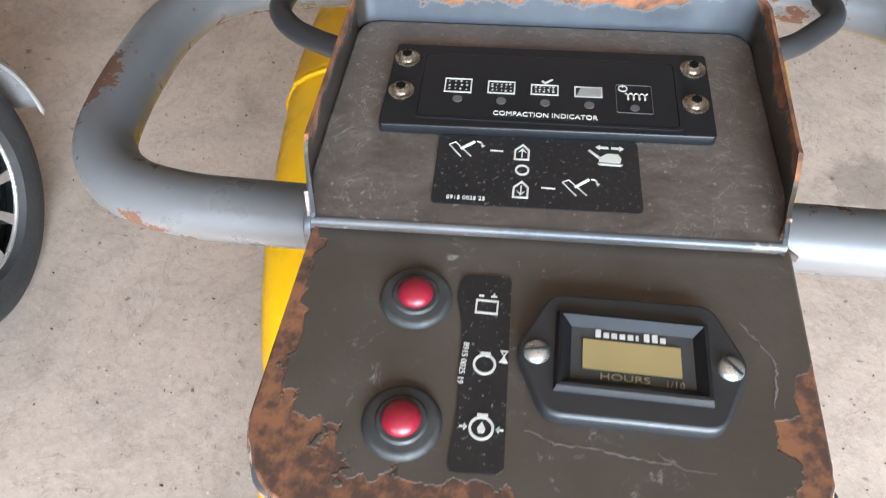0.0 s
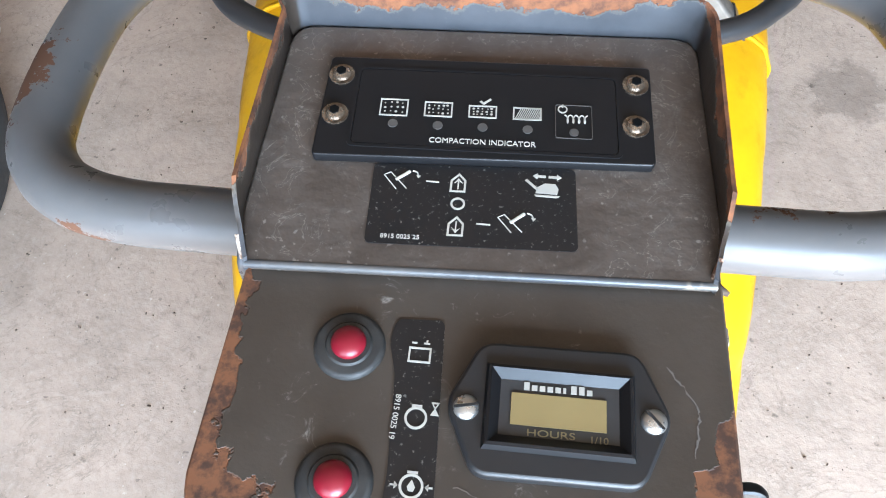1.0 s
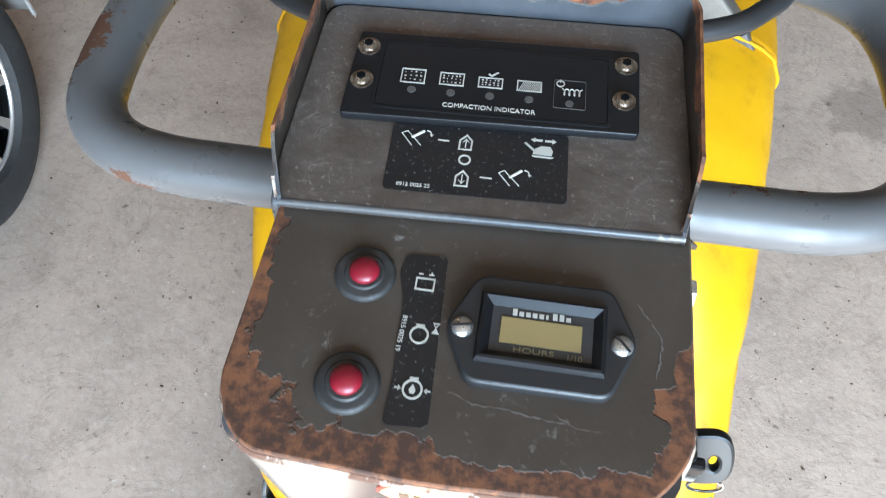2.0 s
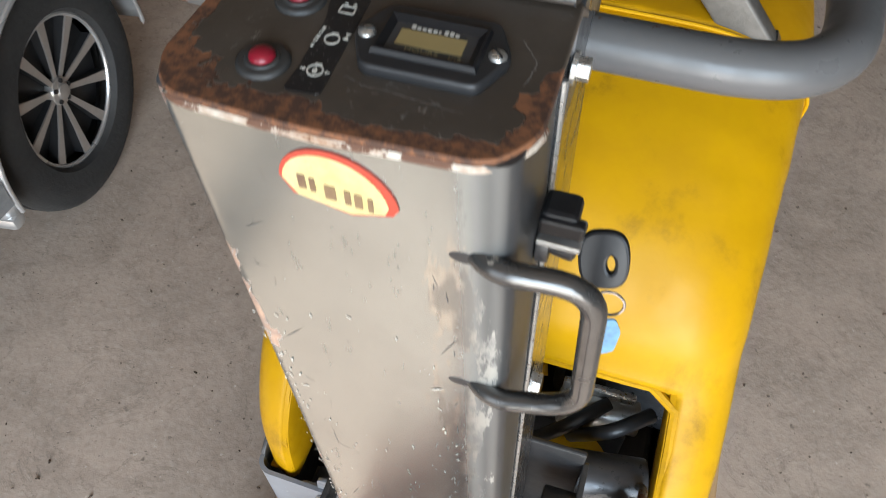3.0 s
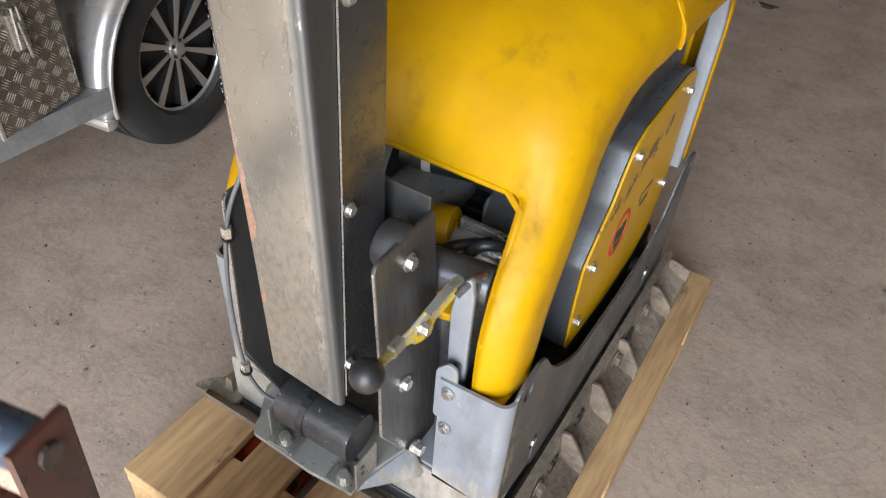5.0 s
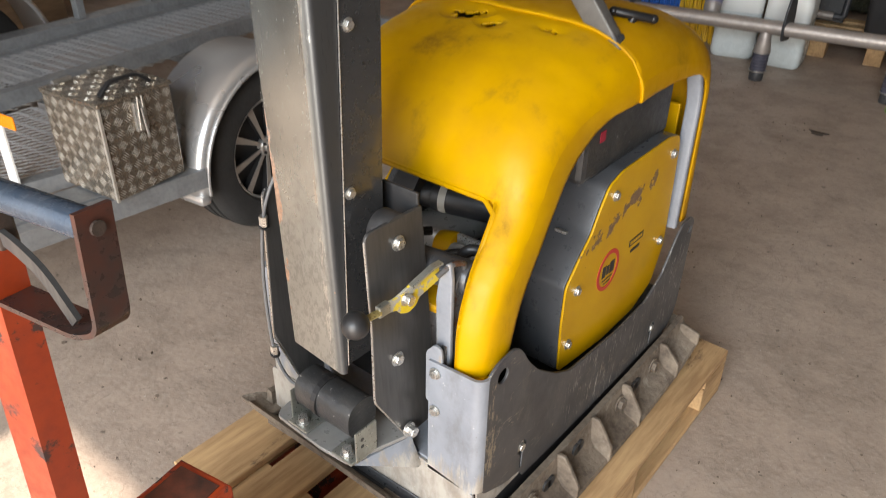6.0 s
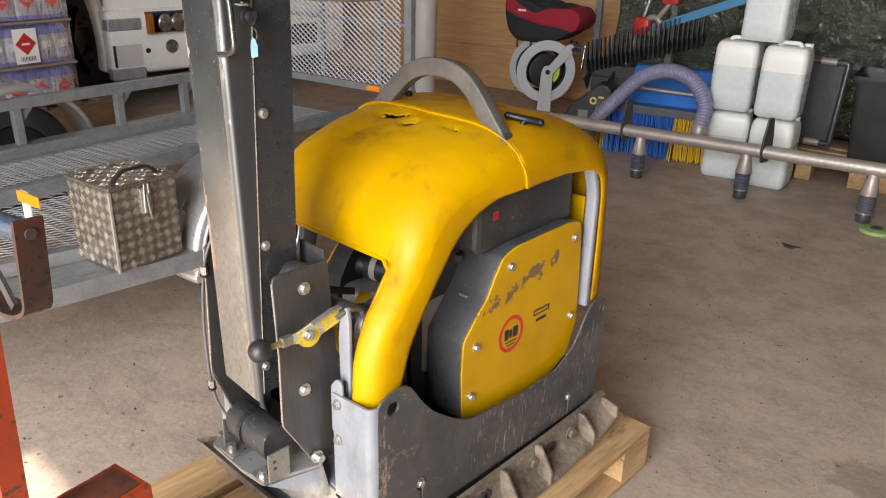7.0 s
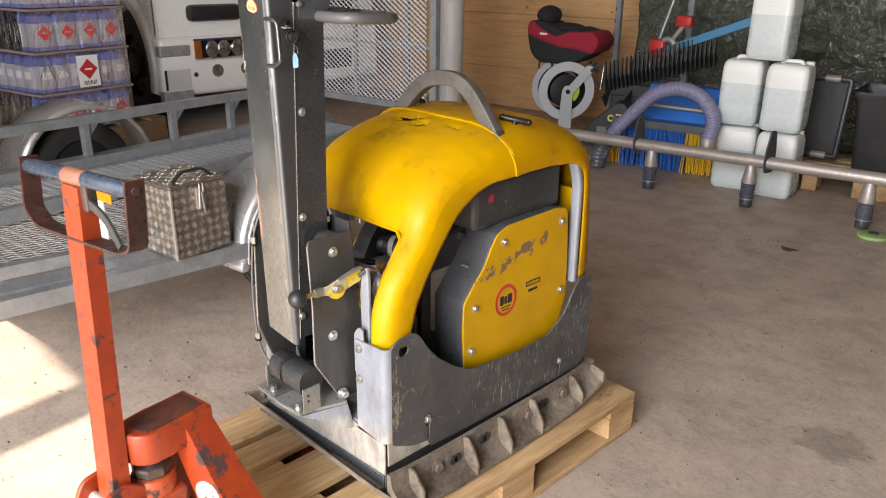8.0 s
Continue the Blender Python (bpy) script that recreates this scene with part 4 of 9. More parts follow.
def build_wing(side):
    """A bolted-on cast wing that widens the plate: an upright flange, a sloping foot and triangular ribs."""
    s = side
    prof = [(0.312, 0.250), (0.326, 0.250), (0.332, 0.190), (0.345, 0.172), (0.377, 0.160), (0.380, 0.150), (0.330, 0.150), (0.312, 0.165)]
    b = bmesh.new()
    ys = [0.185, 0.23, 0.30, 0.45, 0.62, 0.80, 0.94, 1.02, 1.066]
    lift = [0.050, 0.026, 0.008, 0.0, 0.0, 0.004, 0.022, 0.048, 0.072]
    rows = [[b.verts.new((s * x, y, z + dz * min(1, max(0.25, (0.262 - z) / 0.08)) * 0.85)) for x, z in prof] for y, dz in zip(ys, lift)]
    n = len(prof)
    for r0, r1 in zip(rows, rows[1:]):
        for j in range(n):
            b.faces.new((r0[j], r0[(j + 1) % n], r1[(j + 1) % n], r1[j]))
    b.faces.new(rows[0]), b.faces.new(rows[-1][::-1])
    soften(b, 0.003, 1, 50)
    wing = mpart("wing_plate", b, PLATE_IRON, label="dusty cast-iron widening wing with triangular ribs", smooth=True)
    for y, dz in ((0.252, 0.018), (0.457, 0.0), (0.599, 0.0), (0.741, 0.0), (0.940, 0.02), (1.052, 0.056)):
        tri = round_poly([(0.325, 0.155 + dz), (0.380, 0.152 + dz), (0.380, 0.192 + dz * 0.9), (0.342, 0.252), (0.325, 0.252)], 0.006)
        me = outline_mesh([tri], 0.011, 0.0025, on_y(y))
        if s < 0:
            me.transform(Matrix.Diagonal((-1, 1, 1, 1)))
            me.flip_normals()
        mpart("rib", me, PLATE_IRON, wing, m=Matrix.Identity(4))
    head = bolt_mesh(0.015, 0.014, "x" if s > 0 else "-x")
    for y, z in ((0.345, 0.212), (0.721, 0.210), (0.893, 0.214)):
        mpart("bolt", head, PLATE_IRON, wing, m=Matrix.Translation((s * 0.331, y, z)))
    for y, z in ((0.413, 0.203), (0.530, 0.215), (0.800, 0.213)):
        hole = bmesh.new()
        rod((s * 0.318, y - 0.006, z), (s * 0.3345, y - 0.006, z), 0.014, 16, bm=hole)
        rod((s * 0.318, y + 0.010, z), (s * 0.3345, y + 0.010, z), 0.014, 16, bm=hole)
        mpart("slot", hole, BLACK_DUSTY, wing, "dark slotted bolt hole", Matrix.Identity(4))


build_wing(1)
build_wing(-1)


def bars_between(segs, w, h):
    out = None
    for p, q in segs:
        out = sweep([p, q], 0, section=[(-w / 2, -h / 2), (w / 2, -h / 2), (w / 2, h / 2), (-w / 2, h / 2)], bm=out)
    return out


def build_frame():
    """The folded grey skirt: two side plates with bent rear returns."""
    side = [(0.212, 0.330), (0.285, 0.296), (0.336, 0.289), (0.350, 0.266), (0.46, 0.260), (0.62, 0.256), (0.895, 0.254), (0.99, 0.254), (1.02, 0.258), (1.048, 0.30),
            (1.052, 0.40), (1.050, 0.556), (1.030, 0.572), (0.985, 0.570), (0.960, 0.545), (0.905, 0.462), (0.835, 0.425), (0.70, 0.420), (0.50, 0.438),
            (0.44, 0.470), (0.372, 0.522), (0.334, 0.566), (0.305, 0.612), (0.285, 0.626), (0.235, 0.622), (0.212, 0.608)]
    keyholes = []
    for cy, cz, foot in ((0.338, 0.352, 0.2955), (0.905, 0.312, 0.2590)):
        keyholes.append([(cy + 0.0155 * math.cos(a), cz + 0.0185 * math.sin(a)) for a in [radians(-72 + 18 * k) for k in range(19)]] + [(cy - 0.0045, foot), (cy + 0.0045, foot)])
    for s in (1, -1):
        me = outline_mesh([round_poly(side, [0.012, 0.02, 0.003, 0.003, 0.02] + [0.014] * 21), circle(0.252, 0.588, 0.0165, 24), circle(1.030, 0.536, 0.0125, 20)] + keyholes, 0.006, 0.0012, on_x(s * 0.302))
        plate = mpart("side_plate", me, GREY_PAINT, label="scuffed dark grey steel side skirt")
        # bent corner and rear return
        b = bmesh.new()
        arc = [(0.305 * 1.0, 0.213)] + [(0.283 + 0.022 * math.cos(a), 0.213 - 0.022 * math.sin(a)) for a in [radians(k * 15) for k in range(7)]] + [(0.190, 0.191)]
        inner = [(0.299, 0.213)] + [(0.283 + 0.016 * math.cos(a), 0.213 - 0.016 * math.sin(a)) for a in [radians(k * 15) for k in range(7)]] + [(0.190, 0.197)]
        lo = [b.verts.new((s * x, y, 0.338)) for x, y in arc + inner[::-1]]
        hi = [b.verts.new((s * x, y, 0.606 if x > 0.21 else 0.60)) for x, y in arc + inner[::-1]]
        n = len(lo)
        for j in range(n):
            b.faces.new((lo[j], lo[(j + 1) % n], hi[(j + 1) % n], hi[j]))
        k = len(arc)
        for j in range(k - 1):
            b.faces.new((lo[j], lo[j + 1], lo[n - 2 - j], lo[n - 1 - j]))
            b.faces.new((hi[j], hi[n - 1 - j], hi[n - 2 - j], hi[j + 1]))
        mpart("rear_return", b, REAR_SHEET, label="bent rear corner of the skirt, grey lightened for gateway light", smooth=True)
        # lug strip beside the foot
        tab = outline_mesh([round_poly([(0.180, 0.50), (0.205, 0.50), (0.215, 0.60), (0.212, 0.628), (0.198, 0.632), (0.180, 0.61)], 0.008)], 0.006, 0.001, on_y(0.199))
        if s < 0:
            tab.transform(Matrix.Diagonal((-1, 1, 1, 1)))
            tab.flip_normals()
        mpart("mounting_tab", tab, GREY_LIGHT)
        head = bolt_mesh(0.0085, 0.008, "-y")
        for z in (0.579, 0.493):
            mpart("bolt", head, ZINC, m=Matrix.Translation((s * 0.206, 0.190, z)))
        headx = bolt_mesh(0.0092, 0.009, "x" if s > 0 else "-x")
        for y, z in ((0.338, 0.352), (0.905, 0.312)):
            mpart("bolt_seat", rod((s * 0.262, y, z), (s * 0.2992, y, z), 0.024, 20), BLACK_DUSTY)
            mpart("bolt", headx, ZINC, m=Matrix.Translation((s * 0.2992, y, z)))
    # scuffed rear skirt below, with the deck behind the mast foot
    me = outline_mesh([round_poly([(-0.262, 0.172), (0.296, 0.20), (0.296, 0.336), (0.150, 0.350), (-0.10, 0.350), (-0.262, 0.335)], 0.008)], 0.006, 0.001, on_y(0.194))
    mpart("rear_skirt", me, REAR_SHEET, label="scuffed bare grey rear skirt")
    band = outline_mesh([[(-0.262, 0.176), (0.297, 0.200), (0.297, 0.246), (-0.258, 0.214)]], 0.004, 0.001, on_y(0.188))
    mpart("lower_band", band, DARK_STEEL, label="dark rubbed band along the foot of the skirt")
    lip = bars_between([((-0.262, 0.170, 0.193), (0.296, 0.186, 0.206))], 0.020, 0.010)
    mpart("plate_lip", lip, PLATE_IRON, label="rusty rear lip of the base plate")
    deck = block(-0.25, 0.19, 0.198, 0.30, 0.345, 0.353, 0.002)
    mpart("deck_plate", deck, GREY_LIGHT, label="light grey deck plate under the mast foot")
    strip = block(-0.262, 0.20, 0.176, 0.190, 0.196, 0.206, 0.002)
    mpart("rubber_strip", strip, BLACK_DUSTY)
    for s in (1, -1):
        wall = block(0.2935, 0.2985, 0.203, 0.346, 0.267, 0.345, 0.001)
        wall.transform(Matrix.Diagonal((s, 1, 1, 1)))
        mpart("base_wall", wall, REAR_SHEET, label="scuffed bare grey wall of the base under the skirt")
        skirt = block(0.2865, 0.2915, 0.2005, 1.03, 0.172, 0.30, 0.001)
        skirt.transform(Matrix.Diagonal((s, 1, 1, 1)))
        mpart("rubber_skirt", skirt, BLACK_DUSTY, label="black rubber strip along the foot of the skirt")
    engine_bed = block(-0.27, 0.27, 0.30, 1.02, 0.275, 0.36, 0.01)
    mpart("engine_bed", engine_bed, BLACK_DUSTY)


build_frame()

# hood: outer line and matching lower edge of its side band, (y, z) from the rear foot over the top to the front foot
OUTER = [(0.2015, 0.585), (0.212, 0.680), (0.243, 0.750), (0.287, 0.806), (0.330, 0.858), (0.352, 0.912), (0.388, 0.962), (0.442, 1.006), (0.515, 1.040),
         (0.600, 1.062), (0.700, 1.074), (0.800, 1.074), (0.890, 1.060), (0.965, 1.030), (1.020, 0.982), (1.046, 0.910), (1.056, 0.800), (1.062, 0.680), (1.066, 0.566)]
INNER = [(0.284, 0.590), (0.316, 0.687), (0.352, 0.750), (0.395, 0.806), (0.435, 0.850), (0.470, 0.882), (0.505, 0.906), (0.545, 0.928), (0.590, 0.944),
         (0.635, 0.950), (0.720, 0.955), (0.800, 0.957), (0.870, 0.954), (0.925, 0.946), (0.965, 0.925), (0.984, 0.890), (0.990, 0.800), (0.991, 0.680), (0.992, 0.566)]
OUT_S = spline([(0, y, z) for y, z in OUTER], 8)
INN_S = spline([(0, y, z) for y, z in INNER], 8)
OPEN_AT = 4 * 8


def hood_width(i):
    return float(np.interp(i, (0, 20, 36, 46, 56, 66, 76, 100, 150), (0.289, 0.283, 0.271, 0.268, 0.269, 0.275, 0.281, 0.285, 0.288)))


def hood_side(i, s):
    """The rear pillar on one flank stands further in than on the other."""
    return 1.0 if s > 0 else float(np.interp(i, (0, 20, 40, 58), (0.905, 0.935, 0.970, 1.0)))


def pillar_inner(i):
    """The rear pillars grow narrower towards their feet."""
    return float(np.interp(i, (0, 12, 24, 32), (0.240, 0.233, 0.223, 0.215)))


def hood_point(i, x, grow=0.0):
    """A point of the hood's skin: i along the outer line, x across; the shoulder falls away to the side band."""
    i0 = max(0, min(len(OUT_S) - 1, int(math.floor(i))))
    i1 = min(len(OUT_S) - 1, i0 + 1)
    f = i - i0
    o, n = OUT_S[i0].lerp(OUT_S[i1], f), INN_S[i0].lerp(INN_S[i1], f)
    inward = (n - o).normalized()
    w = hood_width(i)
    top = max(0.0, min(1.0, (i - OPEN_AT) / 30.0)) * max(0.0, min(1.0, (118 - i) / 22.0))
    rx, rz = 0.055 + 0.095 * top, 0.045 + 0.035 * top
    a = min(1.0, max(0.0, (abs(x) - (w - rx)) / rx))
    drop = rz * (1 - math.sqrt(max(0.0, 1 - a * a))) - 0.006 * top * (1 - (x / w) ** 2)
    return Vector((x * hood_side(i, x), o.y, o.z)) + inward * (drop - grow)


def band_point(i, s, depth, grow=0.0):
    o, n = OUT_S[i], INN_S[i]
    top = max(0.0, min(1.0, (i - OPEN_AT) / 30.0)) * max(0.0, min(1.0, (118 - i) / 22.0))
    start = 0.045 + 0.035 * top
    full = (n - o).length
    d = start + (max(full, start + 0.004) - start) * depth
    p = o + (n - o).normalized() * d
    return Vector((s * (hood_width(i) + grow + 0.002 * math.sin(depth * 3.1)) * hood_side(i, s), p.y, p.z))


TEARS = [(x, y, r * 1.5) for x, y, r in [(-0.082, 0.595, 0.011), (-0.066, 0.607, 0.013), (-0.045, 0.615, 0.01), (0.0, 0.587, 0.01), (0.008, 0.595, 0.007), (0.11, 0.607, 0.004), (0.135, 0.605, 0.004)]]


def hood_shell(i0, i1, grow, tears=()):
    """The skin between two stations, with the rear opening left free between its pillars."""
    b = bmesh.new()
    half = [0.0, 0.02, 0.04, 0.06, 0.08, 0.10, 0.12, 0.14, 0.16, 0.18, 0.195, 0.207, 0.215, 0.225, 0.236, 0.246, 0.256, 0.265, 0.273, 0.279, 0.284]
    verts = {}

    def pillar_x(j, x):
        if j >= OPEN_AT or x < 0.215:
            return x
        return pillar_inner(j) + (x - 0.215) / 0.069 * (0.284 - pillar_inner(j))

    def vert(i, key, co):
        if (i, key) not in verts:
            verts[i, key] = b.verts.new(co)
        return verts[i, key]

    for i in range(i0, i1):
        for s in (1, -1):
            cols = [(("t", s * x if x else 0), lambda j, x=x: hood_point(j, s * min(pillar_x(j, x), hood_width(j)), grow)) for x in half]
            cols += [(("b", s, d), lambda j, d=d: band_point(j, s, d, grow)) for d in (0.0, 0.12, 0.3, 0.5, 0.7, 0.85, 1.0)]
            for (k0, f0), (k1, f1) in zip(cols, cols[1:]):
                inside = k0[0] == "t" and k1[0] == "t" and abs(k1[1]) <= 0.2151
                if inside and i < OPEN_AT:
                    continue
                quad = [vert(i, k0, f0(i)), vert(i, k1, f1(i)), vert(i + 1, k1, f1(i + 1)), vert(i + 1, k0, f0(i + 1))]
                c = sum((v.co for v in quad), Vector()) / 4
                if len(set(quad)) == 4:
                    b.faces.new(quad if s > 0 else quad[::-1])
    if tears:
        def near(p, k):
            return any(math.hypot(p.x - tx, (p.y - ty) * 1.3) < tr * k for tx, ty, tr in tears)

        bmesh.ops.subdivide_edges(b, edges=[e for e in b.edges if near((e.verts[0].co + e.verts[1].co) / 2, 2.6)], cuts=5, use_grid_fill=True)
        gone = [f for f in b.faces if any(math.hypot(f.calc_center_median().x - tx, (f.calc_center_median().y - ty) * 1.3) < tr * (1 + 0.9 * noise.noise(f.calc_center_median() * 75)) for tx, ty, tr in tears)]
        bmesh.ops.delete(b, geom=gone, context="FACES")
        for v in b.verts:
            d = min(math.hypot(v.co.x - tx, (v.co.y - ty) * 1.3) / tr for tx, ty, tr in tears)
            v.co.z -= 0.006 * max(0.0, 1 - abs(d - 1.0) / 1.6)
    # gentle dents of the moulding
    for v in b.verts:
        v.co += Vector((0, 0, 1)) * (0.0045 * noise.noise(v.co * 6.0) + 0.0016 * noise.noise(v.co * 20.0))
    me = bpy.data.meshes.new("hood")
    b.to_mesh(me)
    b.free()
    return me


def thick(ob, t, rim=True):
    mod = ob.modifiers.new("thick", "SOLIDIFY")
    mod.thickness, mod.offset, mod.use_rim = t, -1.0, rim
    return ob


SEAM = 9 * 8 + 4
rear_hood = thick(mpart("rear_hood", hood_shell(0, SEAM + 2, 0.0, TEARS), YELLOW, label="sun-faded yellow plastic hood with torn holes", smooth=True), 0.006)
front_hood = thick(mpart("front_hood", hood_shell(SEAM, len(OUT_S) - 1, 0.005), YELLOW_FRONT, label="yellow plastic front hood overlapping the rear one", smooth=True), 0.006)


def hood_trim():
    """Rolled lips: the seam, the rear opening, and the inner returns of the pillars."""
    path = [hood_point(SEAM, 0.284 * k / 16, 0.005) for k in range(-16, 17)]
    path = [band_point(SEAM, -1, d, 0.005) for d in (1.0, 0.7, 0.3, 0.1)] + path + [band_point(SEAM, 1, d, 0.005) for d in (0.1, 0.3, 0.7, 1.0)]
    mpart("seam_lip", sweep(path, 0.0022, 8), YELLOW, front_hood, smooth=True, m=Matrix.Identity(4))
    # lip of the opening, with rounded corners
    edge = [hood_point(OPEN_AT, x) + Vector((0, 0.004, -0.004)) for x in [0.19 * k / 10 for k in range(-10, 11)]]
    for s in (1, -1):
        low = [hood_point(OPEN_AT - j, s * pillar_inner(OPEN_AT - j)) + Vector((0, 0.006, 0)) for j in (3, 8, 16, 24, 32)]
        edge = edge + low if s > 0 else low[::-1] + edge
    mpart("opening_lip", sweep(edge, 0.006, 8), YELLOW, rear_hood, smooth=True, m=Matrix.Identity(4))
    for s in (1, -1):
        b = bmesh.new()
        rows = []
        for i in range(0, OPEN_AT + 1, 2):
            o, n = OUT_S[i], INN_S[i]
            w = (n - o).normalized()
            p = hood_point(i, s * pillar_inner(i))
            depth = 0.075 if i < OPEN_AT - 6 else 0.05
            rows.append([b.verts.new(p + Vector((-s * dx, 0, 0)) + w * dd) for dx, dd in ((0, 0), (0.006, 0.004), (0.009, 0.014), (0.010, depth), (0.004, depth), (0.003, 0.016))])
        for r0, r1 in zip(rows, rows[1:]):
            for j in range(6):
                b.faces.new((r0[j], r0[(j + 1) % 6], r1[(j + 1) % 6], r1[j]))
        b.faces.new(rows[0]), b.faces.new(rows[-1][::-1])
        mpart("pillar_return", b, YELLOW, rear_hood, smooth=True, m=Matrix.Identity(4))
        mpart("corner_web", ball(hood_point(OPEN_AT, s * 0.206) + Vector((0, 0.010, -0.006)), 0.012, 1.2, 0.6, 1.0), YELLOW, rear_hood, smooth=True, m=Matrix.Identity(4))
        cap = block(0.238, 0.286, 0.208, 0.282, 0.584, 0.590, 0.002)
        cap.transform(Matrix.Diagonal((s if s > 0 else -0.875, 1, 1, 1)))
        mpart("foot_cap", cap, YELLOW, rear_hood, m=Matrix.Identity(4))
    # grey inner stay seen through the side window, and rubber edging
    for s in (1, -1):
        stay = sweep(rounded([(s * 0.275, 0.977, 0.560), (s * 0.275, 0.974, 0.88), (s * 0.272, 0.950, 0.945)], 0.03), 0, section=round_poly([(-0.016, -0.010), (0.016, -0.010), (0.016, 0.010), (-0.016, 0.010)], 0.007, 3))
        mpart("inner_stay", stay, GREY_LIGHT, label="grey tube stay inside the hood", smooth=True)


hood_trim()


def lifting_bow():
    """Bent rectangular tube over the hood."""
    pts = spline([(0.232, 0.668, 0.985), (0.222, 0.669, 1.032), (0.165, 0.674, 1.100), (0.105, 0.680, 1.160), (0.055, 0.684, 1.186), (0.0, 0.686, 1.193), (-0.055, 0.684, 1.186),
                  (-0.105, 0.680, 1.160), (-0.165, 0.674, 1.100), (-0.222, 0.669, 1.032), (-0.232, 0.668, 0.985)], 6)
    sec = round_poly([(-0.021, -0.015), (0.021, -0.015), (0.021, 0.015), (-0.021, 0.015)], 0.004, 3)
    pts = [p + Vector((0.012, -0.004, -0.012)) for p in pts]
    bow = mpart("lifting_bow", sweep(pts, 0, section=sec), surface("worn_grey_bow_paint", (0.118, 0.110, 0.100), (0.060, 0.055, 0.048), 0.46, metal=0.15, big=14, fine=70, amount=0.9,
                wear=(0.26, 0.16, 0.09), wear_at=(0.60, 0.70), wear_scale=24, relief=0.15), label="scratched grey lifting bow over the hood", smooth=True)
    for s in (1, -1):
        tie = sweep([(s * (0.213 + 0.020 * math.cos(a)), 0.669 + 0.022 * math.sin(a), 1.038 - s * 0 + 0.016 * math.cos(a)) for a in [2 * math.pi * k / 16 for k in range(16)]], 0.0025, 6, closed=True)
        mpart("cable_tie", tie, BLACK, bow, "black cable tie", m=Matrix.Identity(4))
        base = Matrix.Translation((s * 0.203, 0.738, 1.048))
        lever = rod((0, 0, 0), (s * 0.010, 0.010, 0.034), 0.008, 12)
        rod((s * -0.022, -0.012, 0.042), (s * 0.040, 0.030, 0.030), 0.0085, 12, bevel=0.003, bm=lever)
        ball((s * -0.022, -0.012, 0.042), 0.0090, bm=lever)
        ball((s * 0.040, 0.030, 0.030), 0.0090, bm=lever)
        rod((s * -0.026, -0.026, 0.002), (s * 0.012, 0.012, 0.010), 0.010, 12, bm=lever)
        lever.transform(base)
        latch = mpart("hood_latch", lever, MODULE_BLACK, label="black rubber T-handle hood latch", smooth=True)
        mpart("latch_hook", sweep([(s * 0.176, 0.708, 1.049), (s * 0.186, 0.718, 1.062), (s * 0.198, 0.730, 1.056), (s * 0.206, 0.740, 1.046)], 0.0035, 8), ZINC, latch, "zinc latch hook", m=Matrix.Identity(4), smooth=True)
        sleeve = sweep([pts[0 if s > 0 else -1], pts[5 if s > 0 else -6], pts[9 if s > 0 else -10]], 0, section=round_poly([(-0.023, -0.017), (0.023, -0.017), (0.023, 0.017), (-0.023, 0.017)], 0.004, 3))
        mpart("bow_sleeve", sleeve, DARK_STEEL, bow, "dark steel foot of the bow", m=Matrix.Identity(4))
        pad = block(0.155, 0.225, 0.640, 0.70, 1.030, 1.043, 0.004)
        pad.transform(Matrix.Diagonal((s, 1, 1, 1)))
        mpart("bow_bracket", pad, BLACK_DUSTY)


lifting_bow()


